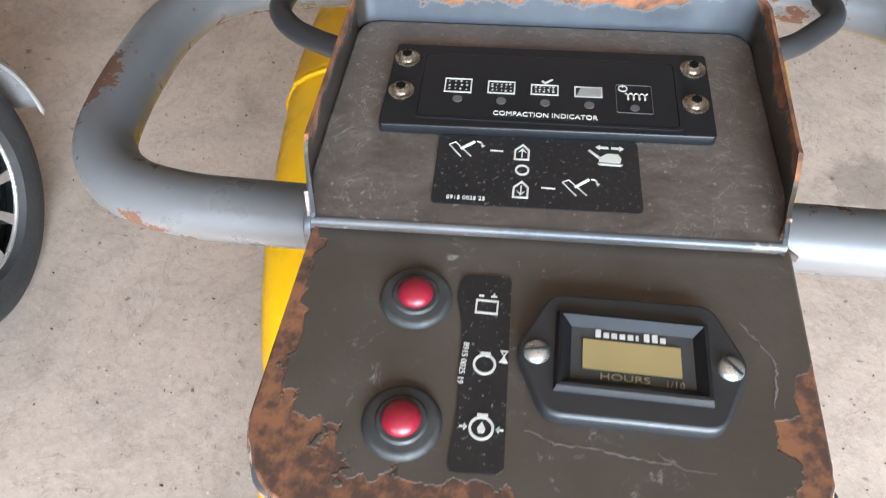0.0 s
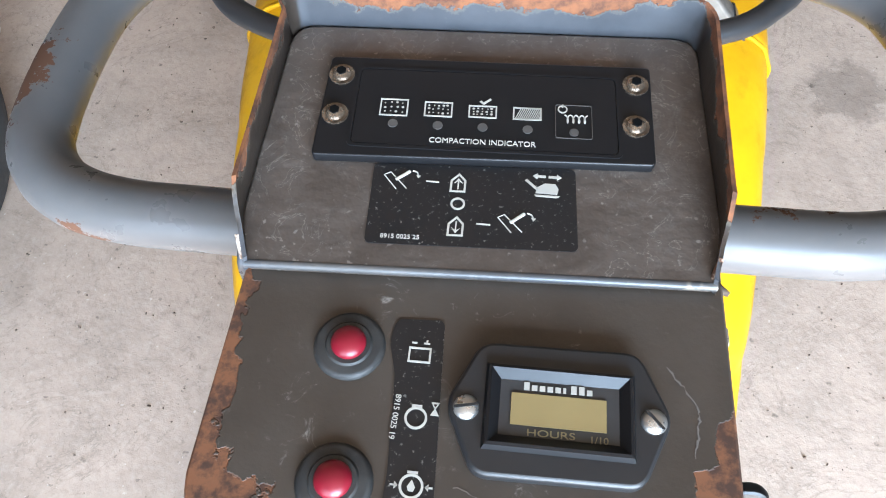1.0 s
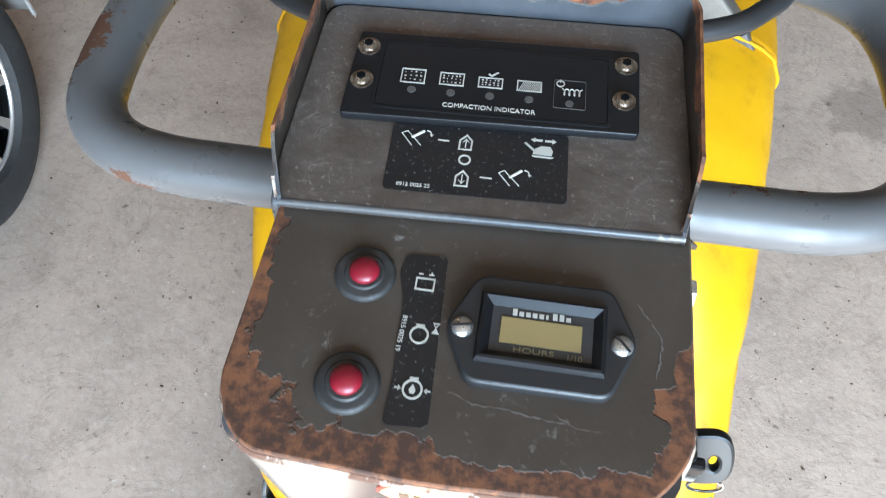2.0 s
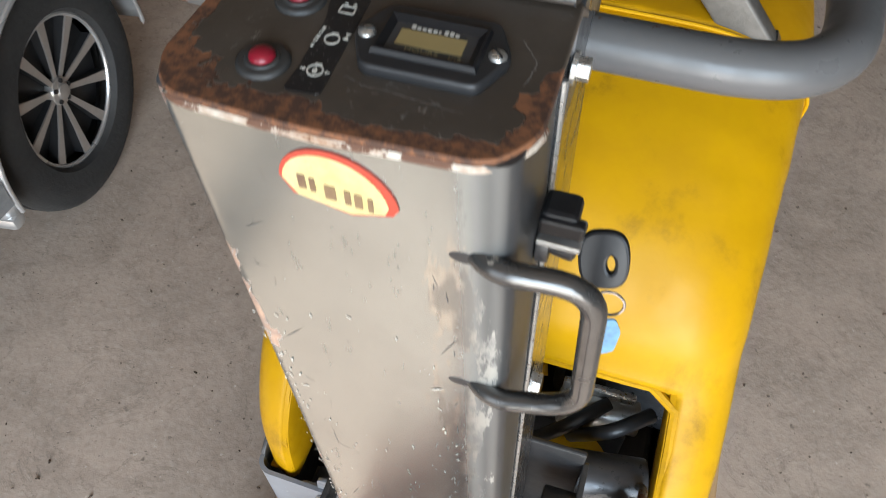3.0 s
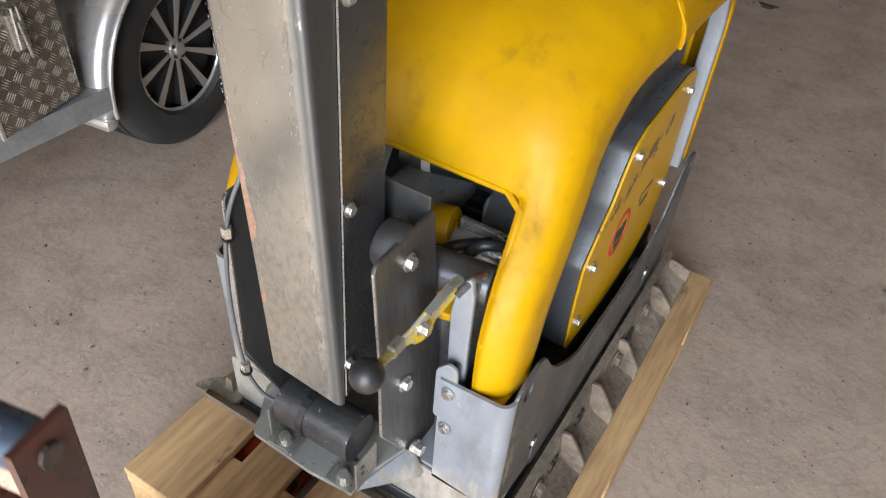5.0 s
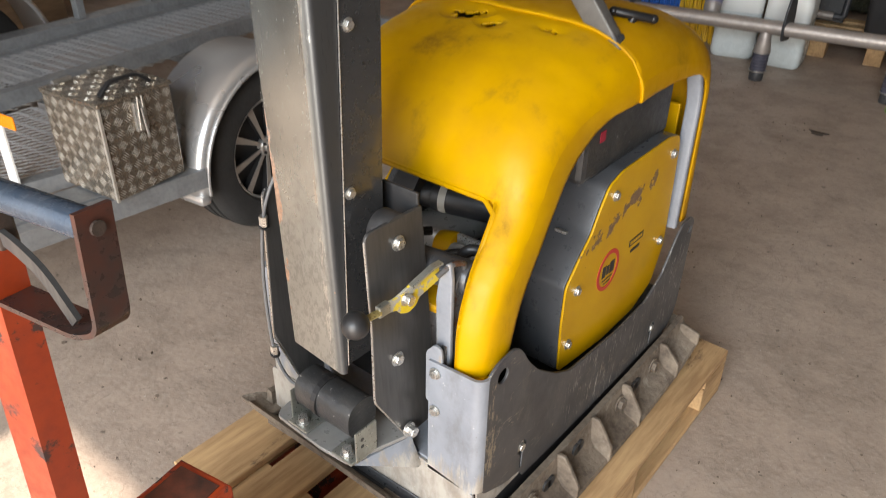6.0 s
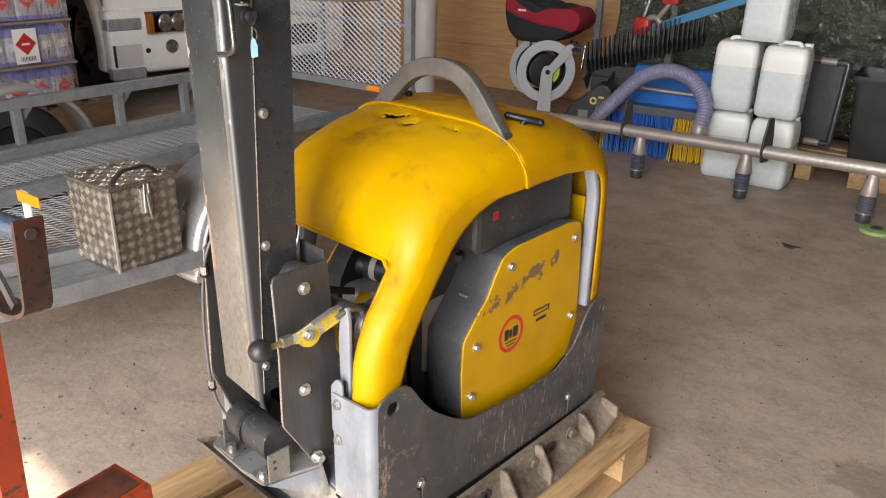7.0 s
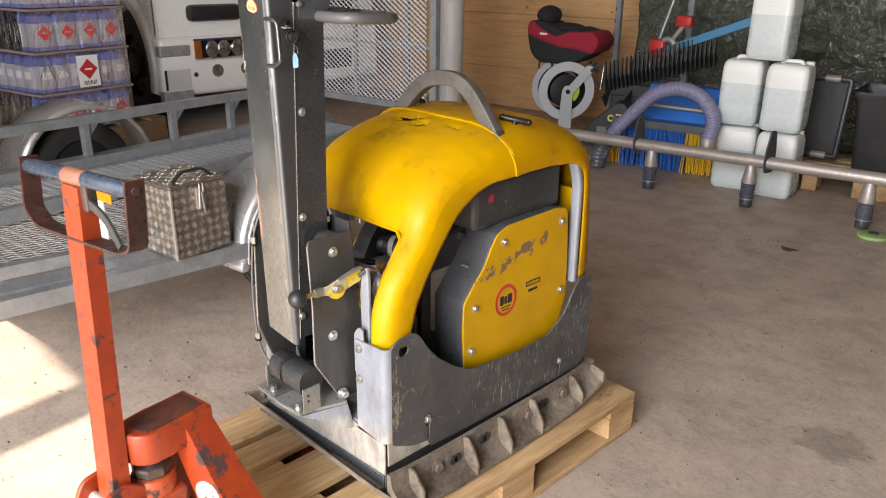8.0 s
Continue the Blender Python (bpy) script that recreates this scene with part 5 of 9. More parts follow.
def side_cover():
    """Charcoal belt guard with a bolted yellow lid on each flank."""
    lid = [(0.501, 0.420), (0.493, 0.543), (0.495, 0.627), (0.536, 0.676), (0.571, 0.712), (0.594, 0.756), (0.620, 0.796), (0.668, 0.812), (0.880, 0.816), (0.925, 0.806),
           (0.935, 0.776), (0.943, 0.674), (0.951, 0.52), (0.915, 0.430), (0.834, 0.396), (0.688, 0.394)]
    back = [(0.470, 0.425), (0.447, 0.470), (0.440, 0.56), (0.450, 0.66), (0.492, 0.735), (0.548, 0.785), (0.640, 0.822), (0.90, 0.826), (0.945, 0.80), (0.955, 0.50), (0.90, 0.40), (0.60, 0.40)]
    for s in (1, -1):
        b = bmesh.new()
        n = 36

        def sample(poly):
            loop = round_poly(poly, 0.02, 4)
            pts = [Vector(p) for p in loop]
            total = [0.0]
            for p, q in zip(pts, pts[1:] + pts[:1]):
                total.append(total[-1] + (q - p).length)
            out = []
            for k in range(n):
                d = total[-1] * k / n
                j = max(i for i in range(len(pts)) if total[i] <= d + 1e-9)
                p, q = pts[j], pts[(j + 1) % len(pts)]
                out.append(p.lerp(q, (d - total[j]) / max(1e-9, total[j + 1] - total[j])))
            return out

        rings = []
        for x, poly, t in ((0.10, back, 0.0), (0.158, back, 0.0), (0.162, back, 0.04)):
            a, c = sample(poly), sample(lid)
            rings.append([b.verts.new((s * x, p.x + (q.x - p.x) * t, p.y + (q.y - p.y) * t)) for p, q in zip(a, c)])
        for r0, r1 in zip(rings, rings[1:]):
            for j in range(n):
                b.faces.new((r0[j], r0[(j + 1) % n], r1[(j + 1) % n], r1[j]))
        b.faces.new(rings[-1])
        b.faces.new(rings[0][::-1])
        mpart("guard_backing", b, BLACK_DUSTY, label="dusty black casing behind the belt guard")
        guard = outline_mesh([round_poly(lid, 0.010)], 0.1085, 0.0015, on_x(s * 0.2165))
        mpart("belt_guard", guard, GUARD_GREY, label="charcoal sheet belt guard with flat sides")
        me = outline_mesh([round_poly(lid, 0.012)], 0.005, 0.001, on_x(s * 0.274))
        cover = mpart("side_cover", me, YELLOW_PAINT, label="chipped yellow bolted side cover with round red sticker")
        head = bolt_mesh(0.0085, 0.008, "x" if s > 0 else "-x")
        for y, z in ((0.905, 0.770), (0.648, 0.768), (0.536, 0.602), (0.525, 0.476), (0.920, 0.545)):
            mpart("bolt", head, ZINC, cover, m=Matrix.Translation((s * 0.2765, y, z)))
        if s > 0:
            ring = outline_mesh([circle(0.665, 0.588, 0.046, 40, 1, 1.05), circle(0.665, 0.588, 0.037, 40, 1, 1.05)], 0.0008, 0, on_x(0.2770))
            mpart("sticker_ring", ring, RED_PAINT, cover, "round red sticker border", m=Matrix.Identity(4))
            logo = [rect(0.640, 0.655, 0.576, 0.604), rect(0.658, 0.668, 0.578, 0.600), rect(0.672, 0.690, 0.576, 0.604), rect(0.644, 0.686, 0.566, 0.569), rect(0.650, 0.680, 0.557, 0.560)]
            mpart("sticker_print", outline_mesh(logo, 0.0008, 0, on_x(0.2772)), BLACK, cover, m=Matrix.Identity(4))
            logo = [rect(0.752, 0.817, 0.602, 0.618), rect(0.764, 0.806, 0.583, 0.591)]
            mpart("sticker_print", outline_mesh(logo, 0.0008, 0, on_x(0.2770)), BLACK, cover, m=Matrix.Identity(4))
            logo = [rect(0.757 + 0.008 * k, 0.762 + 0.008 * k, 0.606, 0.614) for k in range(7)]
            mpart("sticker_print", outline_mesh(logo, 0.0008, 0, on_x(0.2774)), YELLOW_PAINT, cover, m=Matrix.Identity(4))
        clip = block(0.203, 0.229, 0.553, 0.562, 0.7030, 0.7085, 0.001)
        clip.transform(Matrix.Diagonal((s, 1, 1, 1)))
        mpart("clip", clip, ZINC)
        mpart("bolt", bolt_mesh(0.011, 0.02, "x" if s > 0 else "-x"), DARK_STEEL, m=Matrix.Translation((s * 0.158, 0.585, 0.775)))


side_cover()


def engine():
    """What shows of the engine through the openings."""
    mpart("air_filter_box", block(0.03, 0.245, 0.560, 0.93, 0.806, 0.945, 0.014), SCRAPED_RUBBER, label="dusty black air filter box")
    sticker = outline_mesh([rect(0.612, 0.632, 0.880, 0.902, 0.002)], 0.001, 0, on_x(0.2458))
    mpart("sticker", sticker, CLOTH_RED, label="small red warning sticker")
    mpart("front_panel", block(-0.20, 0.236, 1.000, 1.008, 0.60, 0.846, 0.003), YELLOW, label="yellow inner panel at the front of the hood")
    mpart("engine_block", block(-0.22, 0.12, 0.62, 0.90, 0.34, 0.78, 0.03), BLACK_DUSTY, label="black diesel engine block")
    for k in range(8):
        mpart("cooling_fin", block(-0.16, 0.06, 0.585, 0.63, 0.50 + 0.03 * k, 0.512 + 0.03 * k, 0.003), BLACK_DUSTY)
    can = rod((-0.085, 0.536, 0.690), (0.100, 0.585, 0.690), 0.034, 24, bevel=0.005)
    rod((-0.118, 0.527, 0.690), (-0.083, 0.5365, 0.690), 0.030, 24, bevel=0.004, bm=can)
    mpart("oil_filter", can, BLACK, label="black oil filter canister", smooth=True)
    mpart("filter_label", rod((-0.066, 0.541, 0.690), (-0.050, 0.5453, 0.690), 0.0346, 24), WORN_PRINT, label="white printed label band", smooth=True)
    tank = block(0.085, 0.165, 0.47, 0.58, 0.50, 0.70, 0.018, 3)
    mpart("coolant_bottle", tank, surface("stained_grey_plastic", (0.26, 0.245, 0.225), (0.17, 0.155, 0.14), 0.5, big=12, fine=60, amount=0.8, relief=0.05), label="stained grey plastic bottle beside the engine", smooth=True)
    mpart("rocker_cover", block(-0.20, 0.02, 0.46, 0.60, 0.60, 0.655, 0.02, 3), BARE_STEEL, label="bare cast rocker cover", smooth=True)
    mpart("injector_pump", rod((0.10, 0.36, 0.70), (0.20, 0.37, 0.70), 0.022, 16, bevel=0.003), BARE_STEEL, smooth=True)
    for k, (a, c) in enumerate((((0.12, 0.34, 0.66), (0.21, 0.36, 0.74)), ((0.05, 0.33, 0.60), (0.16, 0.37, 0.72)), ((-0.12, 0.30, 0.60), (0.02, 0.40, 0.70)))):
        mid = (Vector(a) + Vector(c)) / 2 + Vector((0, -0.03, 0.05))
        mpart("hose", sweep(spline([a, mid, c], 8), 0.009, 10), BLACK, label="black rubber hose", smooth=True)
    mpart("fuel_line", sweep(spline([(0.06, 0.34, 0.58), (0.10, 0.33, 0.65), (0.14, 0.36, 0.69), (0.19, 0.40, 0.70)], 8), 0.006, 8), BLACK, smooth=True)
    mpart("injector_bracket", block(0.10, 0.19, 0.375, 0.385, 0.68, 0.735, 0.003), ZINC)
    pulley = rod((0.028, 0.415, 0.662), (0.070, 0.421, 0.668), 0.034, 28, bevel=0.006)
    rod((0.068, 0.420, 0.668), (0.076, 0.422, 0.669), 0.010, 16, bm=pulley)
    mpart("starter_cover", pulley, YELLOW_PAINT, label="yellow passivated starter cover", smooth=True)
    disc = rod((0.13, 0.30, 0.650), (0.135, 0.30, 0.668), 0.052, 28, bevel=0.004)
    mpart("yellow_cap", disc, YELLOW_PAINT, label="round yellow cap", smooth=True)
    mpart("hydraulic_pot", rod((0.13, 0.30, 0.48), (0.13, 0.30, 0.650), 0.048, 28, bevel=0.004), DARK_STEEL, label="grey cylindrical pot", smooth=True)
    # tube coloured darker for the shade inside the opening
    mpart("cross_tube", rod((0.085, 0.255, 0.735), (0.215, 0.275, 0.735), 0.030, 24, bevel=0.004), DARK_STEEL, label="cross tube, grey darkened for the shaded engine opening", smooth=True)
    arm = outline_mesh([round_poly([(0.205, 0.44), (0.300, 0.44), (0.310, 0.55), (0.312, 0.66), (0.300, 0.735), (0.268, 0.765), (0.240, 0.745), (0.232, 0.66), (0.205, 0.58)], 0.02)],
                       0.012, 0.002, on_x(0.203))
    mpart("pivot_arm", arm, TUBE_PAINT, label="grey pivot arm beside the hood foot")
    face = outline_mesh([round_poly([(0.188, 0.56), (0.184, 0.715), (0.192, 0.770), (0.208, 0.790), (0.213, 0.758), (0.213, 0.56)], 0.008)], 0.010, 0.002, on_y(0.222))
    mpart("pivot_face", face, GREY_LIGHT, label="light grey face of the pivot arm")
    wall = block(-0.20, 0.20, 0.385, 0.395, 0.36, 0.60, 0.004)
    mpart("heat_shield", wall, BLACK_DUSTY)


engine()


# ---- mast ----
def lean(z):
    """The mast leans sideways a little towards its foot."""
    return (1.42 - z) * 0.0355


def mast_ring(z):
    c, h, yb = lean(z), 0.0655, 0.080
    ys = 0.090 + (z - 0.59) * 0.0655
    r = min(0.009, (ys - yb) * 0.9)
    pts = []
    for k in range(6):
        a = radians(90 * k / 5)
        pts.append((c + h - r + r * math.sin(a), yb + r - r * math.cos(a)))
    pts.append((c + h, ys))
    return pts, c, ys


def build_mast():
    """Folded sheet cover at the rear over a channel in front; the cover grows shallower towards the foot."""
    b = bmesh.new()
    rows = []
    zs = [0.583, 0.62, 0.70, 0.80, 0.90, 1.00, 1.10, 1.20, 1.30, 1.38, 1.4165]
    for z in zs:
        pts, c, ys = mast_ring(z)
        loop = pts + [(2 * c - x + 0.003, y) for x, y in pts[::-1]]
        dip = [0.012 * (1 - (x - c + 0.0655) / 0.131) if z < 0.6 else 0 for x, y in loop]
        rows.append([b.verts.new((x, y, z + d)) for (x, y), d in zip(loop, dip)])
    n = len(rows[0])
    for r0, r1 in zip(rows, rows[1:]):
        for j in range(n - 1):
            b.faces.new((r0[j], r0[j + 1], r1[j + 1], r1[j]))
        b.faces.new((r0[n - 1], r0[0], r1[0], r1[n - 1]))
    b.faces.new(rows[0][::-1]), b.faces.new(rows[-1])
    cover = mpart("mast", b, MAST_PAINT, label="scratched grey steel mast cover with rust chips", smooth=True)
    # channel in front of it
    b = bmesh.new()
    rows = []
    for z in (0.60, 0.80, 1.0, 1.2, 1.4):
        c, ys = lean(z), 0.090 + (z - 0.59) * 0.0655
        yf = 0.196 + (z - 0.87) * 0.055
        rows.append([b.verts.new(p) for p in ((c + 0.0665, ys + 0.0015, z), (c + 0.0665, yf, z), (c - 0.0640, yf, z), (c - 0.0640, ys + 0.0015, z))])
    for r0, r1 in zip(rows, rows[1:]):
        for j in range(4):
            b.faces.new((r0[j], r0[(j + 1) % 4], r1[(j + 1) % 4], r1[j]))
    b.faces.new(rows[0][::-1]), b.faces.new(rows[-1])
    soften(b, 0.0025, 2, 60)
    chan = mpart("mast_channel", b, CHANNEL_STEEL, label="dark grey steel mast channel", smooth=True)
    for s in (1, -1):
        edge = [(lean(z) + (0.0672 if s > 0 else -0.0645), 0.090 + (z - 0.59) * 0.0655 + 0.0012, z) for z in (0.60, 1.0, 1.40)]
        mpart("cover_edge", sweep(edge, 0.0012, 6), ZINC, cover, "bright worn sheet edge", m=Matrix.Identity(4))
    head = bolt_mesh(0.0075, 0.007, "x")
    for y, z in ((0.146, 1.159), (0.126, 0.910), (0.102, 0.659)):
        mpart("bolt", head, ZINC, chan, m=Matrix.Translation((lean(z) + 0.0668, y, z)))
    small = bolt_mesh(0.003, 0.0012, "x", washer=False)
    for y, z in ((0.175, 1.26), (0.170, 1.10)):
        mpart("rivet_hole", small, BLACK, chan, m=Matrix.Translation((lean(z) + 0.0665, y, z)))
    # fine dark scratches on the rear face, thickest along its two edges
    rnd = random.Random(5)
    b = bmesh.new()
    for k in range(90):
        z = rnd.uniform(0.62, 1.36)
        x = lean(z) + rnd.choice([rnd.uniform(-0.046, -0.034), rnd.uniform(0.034, 0.045), rnd.uniform(-0.045, 0.045)])
        l, a, w = rnd.uniform(0.003, 0.016) * rnd.choice([1, 1, 1, 2.2]), rnd.gauss(0.3, 0.7), rnd.uniform(0.00008, 0.00022)
        d, nrm = Vector((math.sin(a), 0, math.cos(a))), Vector((math.cos(a), 0, -math.sin(a)))
        p = Vector((x, 0.0797, z))
        b.faces.new([b.verts.new(q) for q in (p - d * l / 2, p - nrm * w + d * l * 0.1, p + d * l / 2, p + nrm * w - d * l * 0.2)])
    tagged(mpart("scuffing", b, DARK_STEEL, cover, "fine dark scratches", m=Matrix.Identity(4)), kind="stuff")
    b = bmesh.new()
    for k in range(110):
        z = rnd.uniform(0.98, 1.30)
        u = rnd.choice([rnd.uniform(-0.0590, -0.050), rnd.uniform(-0.0590, -0.045), rnd.uniform(0.030, 0.052), rnd.uniform(-0.055, 0.052)])
        l, a, w = rnd.uniform(0.0012, 0.0045) * rnd.choice([1, 1, 1, 2.0]), rnd.gauss(0.0, 0.5), rnd.uniform(0.0003, 0.0008)
        d, nrm = Vector((math.sin(a), 0, math.cos(a))), Vector((math.cos(a), 0, -math.sin(a)))
        p = Vector((lean(z) + u, 0.0796, z))
        b.faces.new([b.verts.new(q) for q in (p - d * l / 2, p - nrm * w + d * l * 0.1, p + d * l / 2, p + nrm * w - d * l * 0.2)])
    tagged(mpart("scuffing", b, plain("bare_pale_scratch", (0.38, 0.36, 0.32), 0.5), cover, "pale scratches through the paint", m=Matrix.Identity(4)), kind="stuff")
    # torn round sticker
    z0, x0 = 1.3845, 0.0035
    arc = [(x0 + 0.0225 * math.cos(a), z0 + 0.0215 * math.sin(a) - 0.1 * 0.0225 * math.cos(a)) for a in [radians(k * 12 + 6) for k in range(15)]]
    mpart("sticker", outline_mesh([arc + [(x0 - 0.018, z0 - 0.004), (x0 + 0.004, z0 - 0.009), (x0 + 0.020, z0 - 0.004)]], 0.0006, 0, on_y(0.0796)), plain("faded_red_print", (0.34, 0.040, 0.020), 0.55), cover, "torn half of a round red and yellow sticker", m=Matrix.Identity(4))
    arc = [(x0 - 0.0012 + 0.0200 * math.cos(a), z0 + 0.0190 * math.sin(a) - 0.1 * 0.019 * math.cos(a)) for a in [radians(k * 12 + 6) for k in range(15)]]
    mpart("sticker", outline_mesh([arc + [(x0 - 0.016, z0 - 0.004), (x0 + 0.004, z0 - 0.008), (x0 + 0.017, z0 - 0.004)]], 0.0006, 0, on_y(0.0793)),
          surface("faded_sticker_paper", (0.46, 0.40, 0.20), (0.38, 0.29, 0.11), 0.6, big=60, fine=200, amount=0.8, wear=(0.30, 0.14, 0.08), wear_at=(0.64, 0.70), wear_scale=90, relief=0.0),
          cover, "pale yellow sticker centre", m=Matrix.Identity(4))
    bars = []
    for c, w, d in ((-0.0135, 0.0030, 0.0040), (-0.0095, 0.0022, 0.0034), (-0.0030, 0.0042, 0.0014), (0.0035, 0.0024, 0.0008), (0.0075, 0.0030, 0.0002), (0.0120, 0.0020, -0.0004)):
        bars.append(rect(x0 + c - w / 2, x0 + c + w / 2, z0 + d - 0.0036, z0 + d + 0.0036, 0.0006))
    mpart("sticker_print", outline_mesh(bars, 0.0005, 0, on_y(0.0790)), surface("faded_brown_print", (0.11, 0.06, 0.035), (0.20, 0.13, 0.06), 0.6, big=120, fine=400, amount=0.8, relief=0.0), cover, m=Matrix.Identity(4))
    # cable hook welded through the cover
    hook = sweep(rounded([(0.0475, 0.090, 1.366), (0.060, 0.077, 1.367), (0.098, 0.081, 1.366), (0.104, 0.081, 1.274), (0.064, 0.076, 1.267), (0.049, 0.090, 1.268)], 0.018, 8), 0.0050, 14)
    mpart("cable_hook", hook, HOOK_STEEL, label="bent round-bar hook on the mast flank", smooth=True)
    for z in (1.366, 1.268):
        mpart("hook_slot", ball((0.0495, 0.0800, z), 0.0060, 1.0, 0.08, 0.55), BLACK, cover, m=Matrix.Identity(4))
    # ignition lock, key and tag
    x = lean(1.34) + 0.0665
    lock = rod((x, 0.132, 1.328), (x + 0.006, 0.132, 1.328), 0.0145, 24, bevel=0.001)
    rod((x + 0.004, 0.132, 1.328), (x + 0.018, 0.130, 1.327), 0.0095, 20, bevel=0.002, bm=lock)
    mpart("ignition_lock", lock, BLACK, label="black ignition lock", smooth=True)
    knob = block(x + 0.001, x + 0.016, 0.110, 0.124, 1.3525, 1.3650, 0.0025)
    join(knob, block(x + 0.001, x + 0.019, 0.108, 0.113, 1.354, 1.363, 0.0015))
    mpart("throttle_knob", knob, MODULE_BLACK, label="black moulded clip")
    clip = mpart("lock_clip", block(x + 0.001, x + 0.019, 0.108, 0.124, 1.3465, 1.3500, 0.001), BARE_STEEL, label="grey steel clip")
    mpart("clip_bolt", rod((x + 0.014, 0.115, 1.3500), (x + 0.014, 0.115, 1.3530), 0.0035, 6), DARK_STEEL, clip, m=Matrix.Identity(4))
    keyhead = outline_mesh([round_poly([(-0.0076, -0.0120), (0.0076, -0.0120), (0.0100, 0.0), (0.0076, 0.0120), (-0.0076, 0.0120), (-0.0100, 0.0)], 0.006), circle(0.003, -0.002, 0.0032, 14, 1, 1.7)], 0.005, 0.0014,
                           Matrix.Translation((x + 0.029, 0.1245, 1.327)) @ Matrix.Rotation(radians(62), 4, "X") @ Matrix.Rotation(radians(12), 4, "Z"))
    mpart("key", keyhead, MODULE_BLACK, label="ignition key with black plastic head", smooth=True)
    ringp = [(x + 0.036 + 0.007 * math.cos(a), 0.120, 1.302 + 0.009 * math.sin(a)) for a in [2 * math.pi * k / 20 for k in range(20)]]
    mpart("key_ring", sweep(ringp, 0.0007, 6, closed=True), CHROME)
    tag = outline_mesh([round_poly([(-0.006, -0.001), (0.007, 0.002), (0.0075, 0.020), (0.003, 0.032), (-0.004, 0.031), (-0.0065, 0.020)], 0.003)], 0.0012, 0,
                       Matrix.Translation((x + 0.038, 0.116, 1.264)) @ Matrix.Rotation(radians(90), 4, "X") @ Matrix.Rotation(radians(22), 4, "Y"))
    mpart("key_tag", tag, TAG_BLUE, label="pale blue key tag")


build_mast()


def mast_foot():
    # folding bracket on the right of the foot, its twin on the left
    prof = [(0.098, 0.868), (0.226, 0.868), (0.236, 0.60), (0.225, 0.43), (0.160, 0.430), (0.090, 0.555), (0.098, 0.70)]
    br = outline_mesh([round_poly(prof, [0.014, 0.004, 0.004, 0.01, 0.01, 0.012, 0.01])], 0.006, 0.0012, on_x(0))
    m = Matrix.Translation((0.152, 0, 0)) @ Matrix(((1, 0, -0.06, 0.039), (0, 1, 0, 0), (0, 0, 1, 0), (0, 0, 0, 1)))
    br.transform(m)
    plate = mpart("mast_bracket", br, BRACKET_STEEL, label="dark grey folding bracket beside the mast")
    rim = [m @ Vector((0, y - 0.0006, z)) for y, z in ((0.108, 0.866), (0.098, 0.855), (0.098, 0.70), (0.090, 0.56), (0.092, 0.55), (0.158, 0.434))]
    mpart("worn_edge", sweep(rim, 0.0022, 6), ZINC, plate, "bright worn bracket edge", m=Matrix.Identity(4))
    web = block(0.06, 0.137, 0.222, 0.228, 0.70, 0.890, 0.002)
    # web blackened against its bracket, as it sits in the opening's shade
    mpart("bracket_web", web, BLACK_DUSTY, plate, m=Matrix.Identity(4))
    head = bolt_mesh(0.0100, 0.009, "x")
    for y, z in ((0.167, 0.827), (0.147, 0.613)):
        mpart("bolt", head, ZINC, plate, m=Matrix.Translation((0.194 - 0.06 * z, y, z)))
    mpart("bolt", bolt_mesh(0.0105, 0.018, "x"), ZINC, plate, m=Matrix.Translation((0.170, 0.159, 0.450)))
    mpart("rubber_buffer", rod((0.105, 0.168, 0.842), (0.142, 0.168, 0.842), 0.033, 24, bevel=0.003), BLACK_DUSTY, label="black rubber buffer", smooth=True)
    left = outline_mesh([round_poly([(0.096, 0.866), (0.20, 0.866), (0.23, 0.60), (0.225, 0.40), (0.150, 0.40), (0.085, 0.58)], 0.012)], 0.006, 0.0012, on_x(-0.093))
    mpart("mast_bracket", left, BRACKET_STEEL, label="dark grey folding bracket beside the mast")
    edge = [(-0.0935, y - 0.0008, z) for y, z in ((0.104, 0.866), (0.096, 0.856), (0.0855, 0.60), (0.085, 0.57), (0.146, 0.408))]
    mpart("worn_edge", sweep(edge, 0.0020, 6), ZINC, label="bright worn bracket edge")
    # gas strut with cable along the left bracket
    cab = [(-0.052, 0.150, 1.02), (-0.066, 0.118, 0.92), (-0.080, 0.096, 0.86), (-0.089, 0.085, 0.80), (-0.095, 0.079, 0.70), (-0.094, 0.078, 0.60), (-0.088, 0.080, 0.53), (-0.070, 0.088, 0.48), (-0.045, 0.10, 0.46)]
    cable = mpart("cable", sweep(spline(cab, 6), 0.0032, 10), surface("grey_cable_sheath", (0.13, 0.135, 0.14), (0.075, 0.076, 0.08), 0.4, big=20, fine=90), label="thin grey control cable", smooth=True)
    for x, y, z in ((-0.087, 0.087, 0.815), (-0.089, 0.079, 0.545)):
        mpart("cable_nut", rod((x, y, z - 0.009), (x + 0.001, y, z + 0.009), 0.0075, 6), ZINC, cable, m=Matrix.Identity(4))
        mpart("cable_clip", rod((x, y, z - 0.012), (x + 0.001, y, z - 0.009), 0.0095, 12), BLACK, cable, m=Matrix.Identity(4))
    side = outline_mesh([round_poly([(-0.240, 0.30), (-0.100, 0.30), (-0.100, 0.40), (-0.130, 0.46), (-0.180, 0.60), (-0.240, 0.60)], 0.012)], 0.006, 0.001, on_y(0.198))
    mpart("rear_return", side, GREY_LIGHT)
    # damping roller under the mast
    roller = sweep([(-0.040, 0.112, 0.468), (0.020, 0.113, 0.468), (0.100, 0.114, 0.468)], 0, section=round_poly([(-0.036, -0.040), (0.036, -0.040), (0.036, 0.038), (-0.036, 0.038)], 0.040, 7))
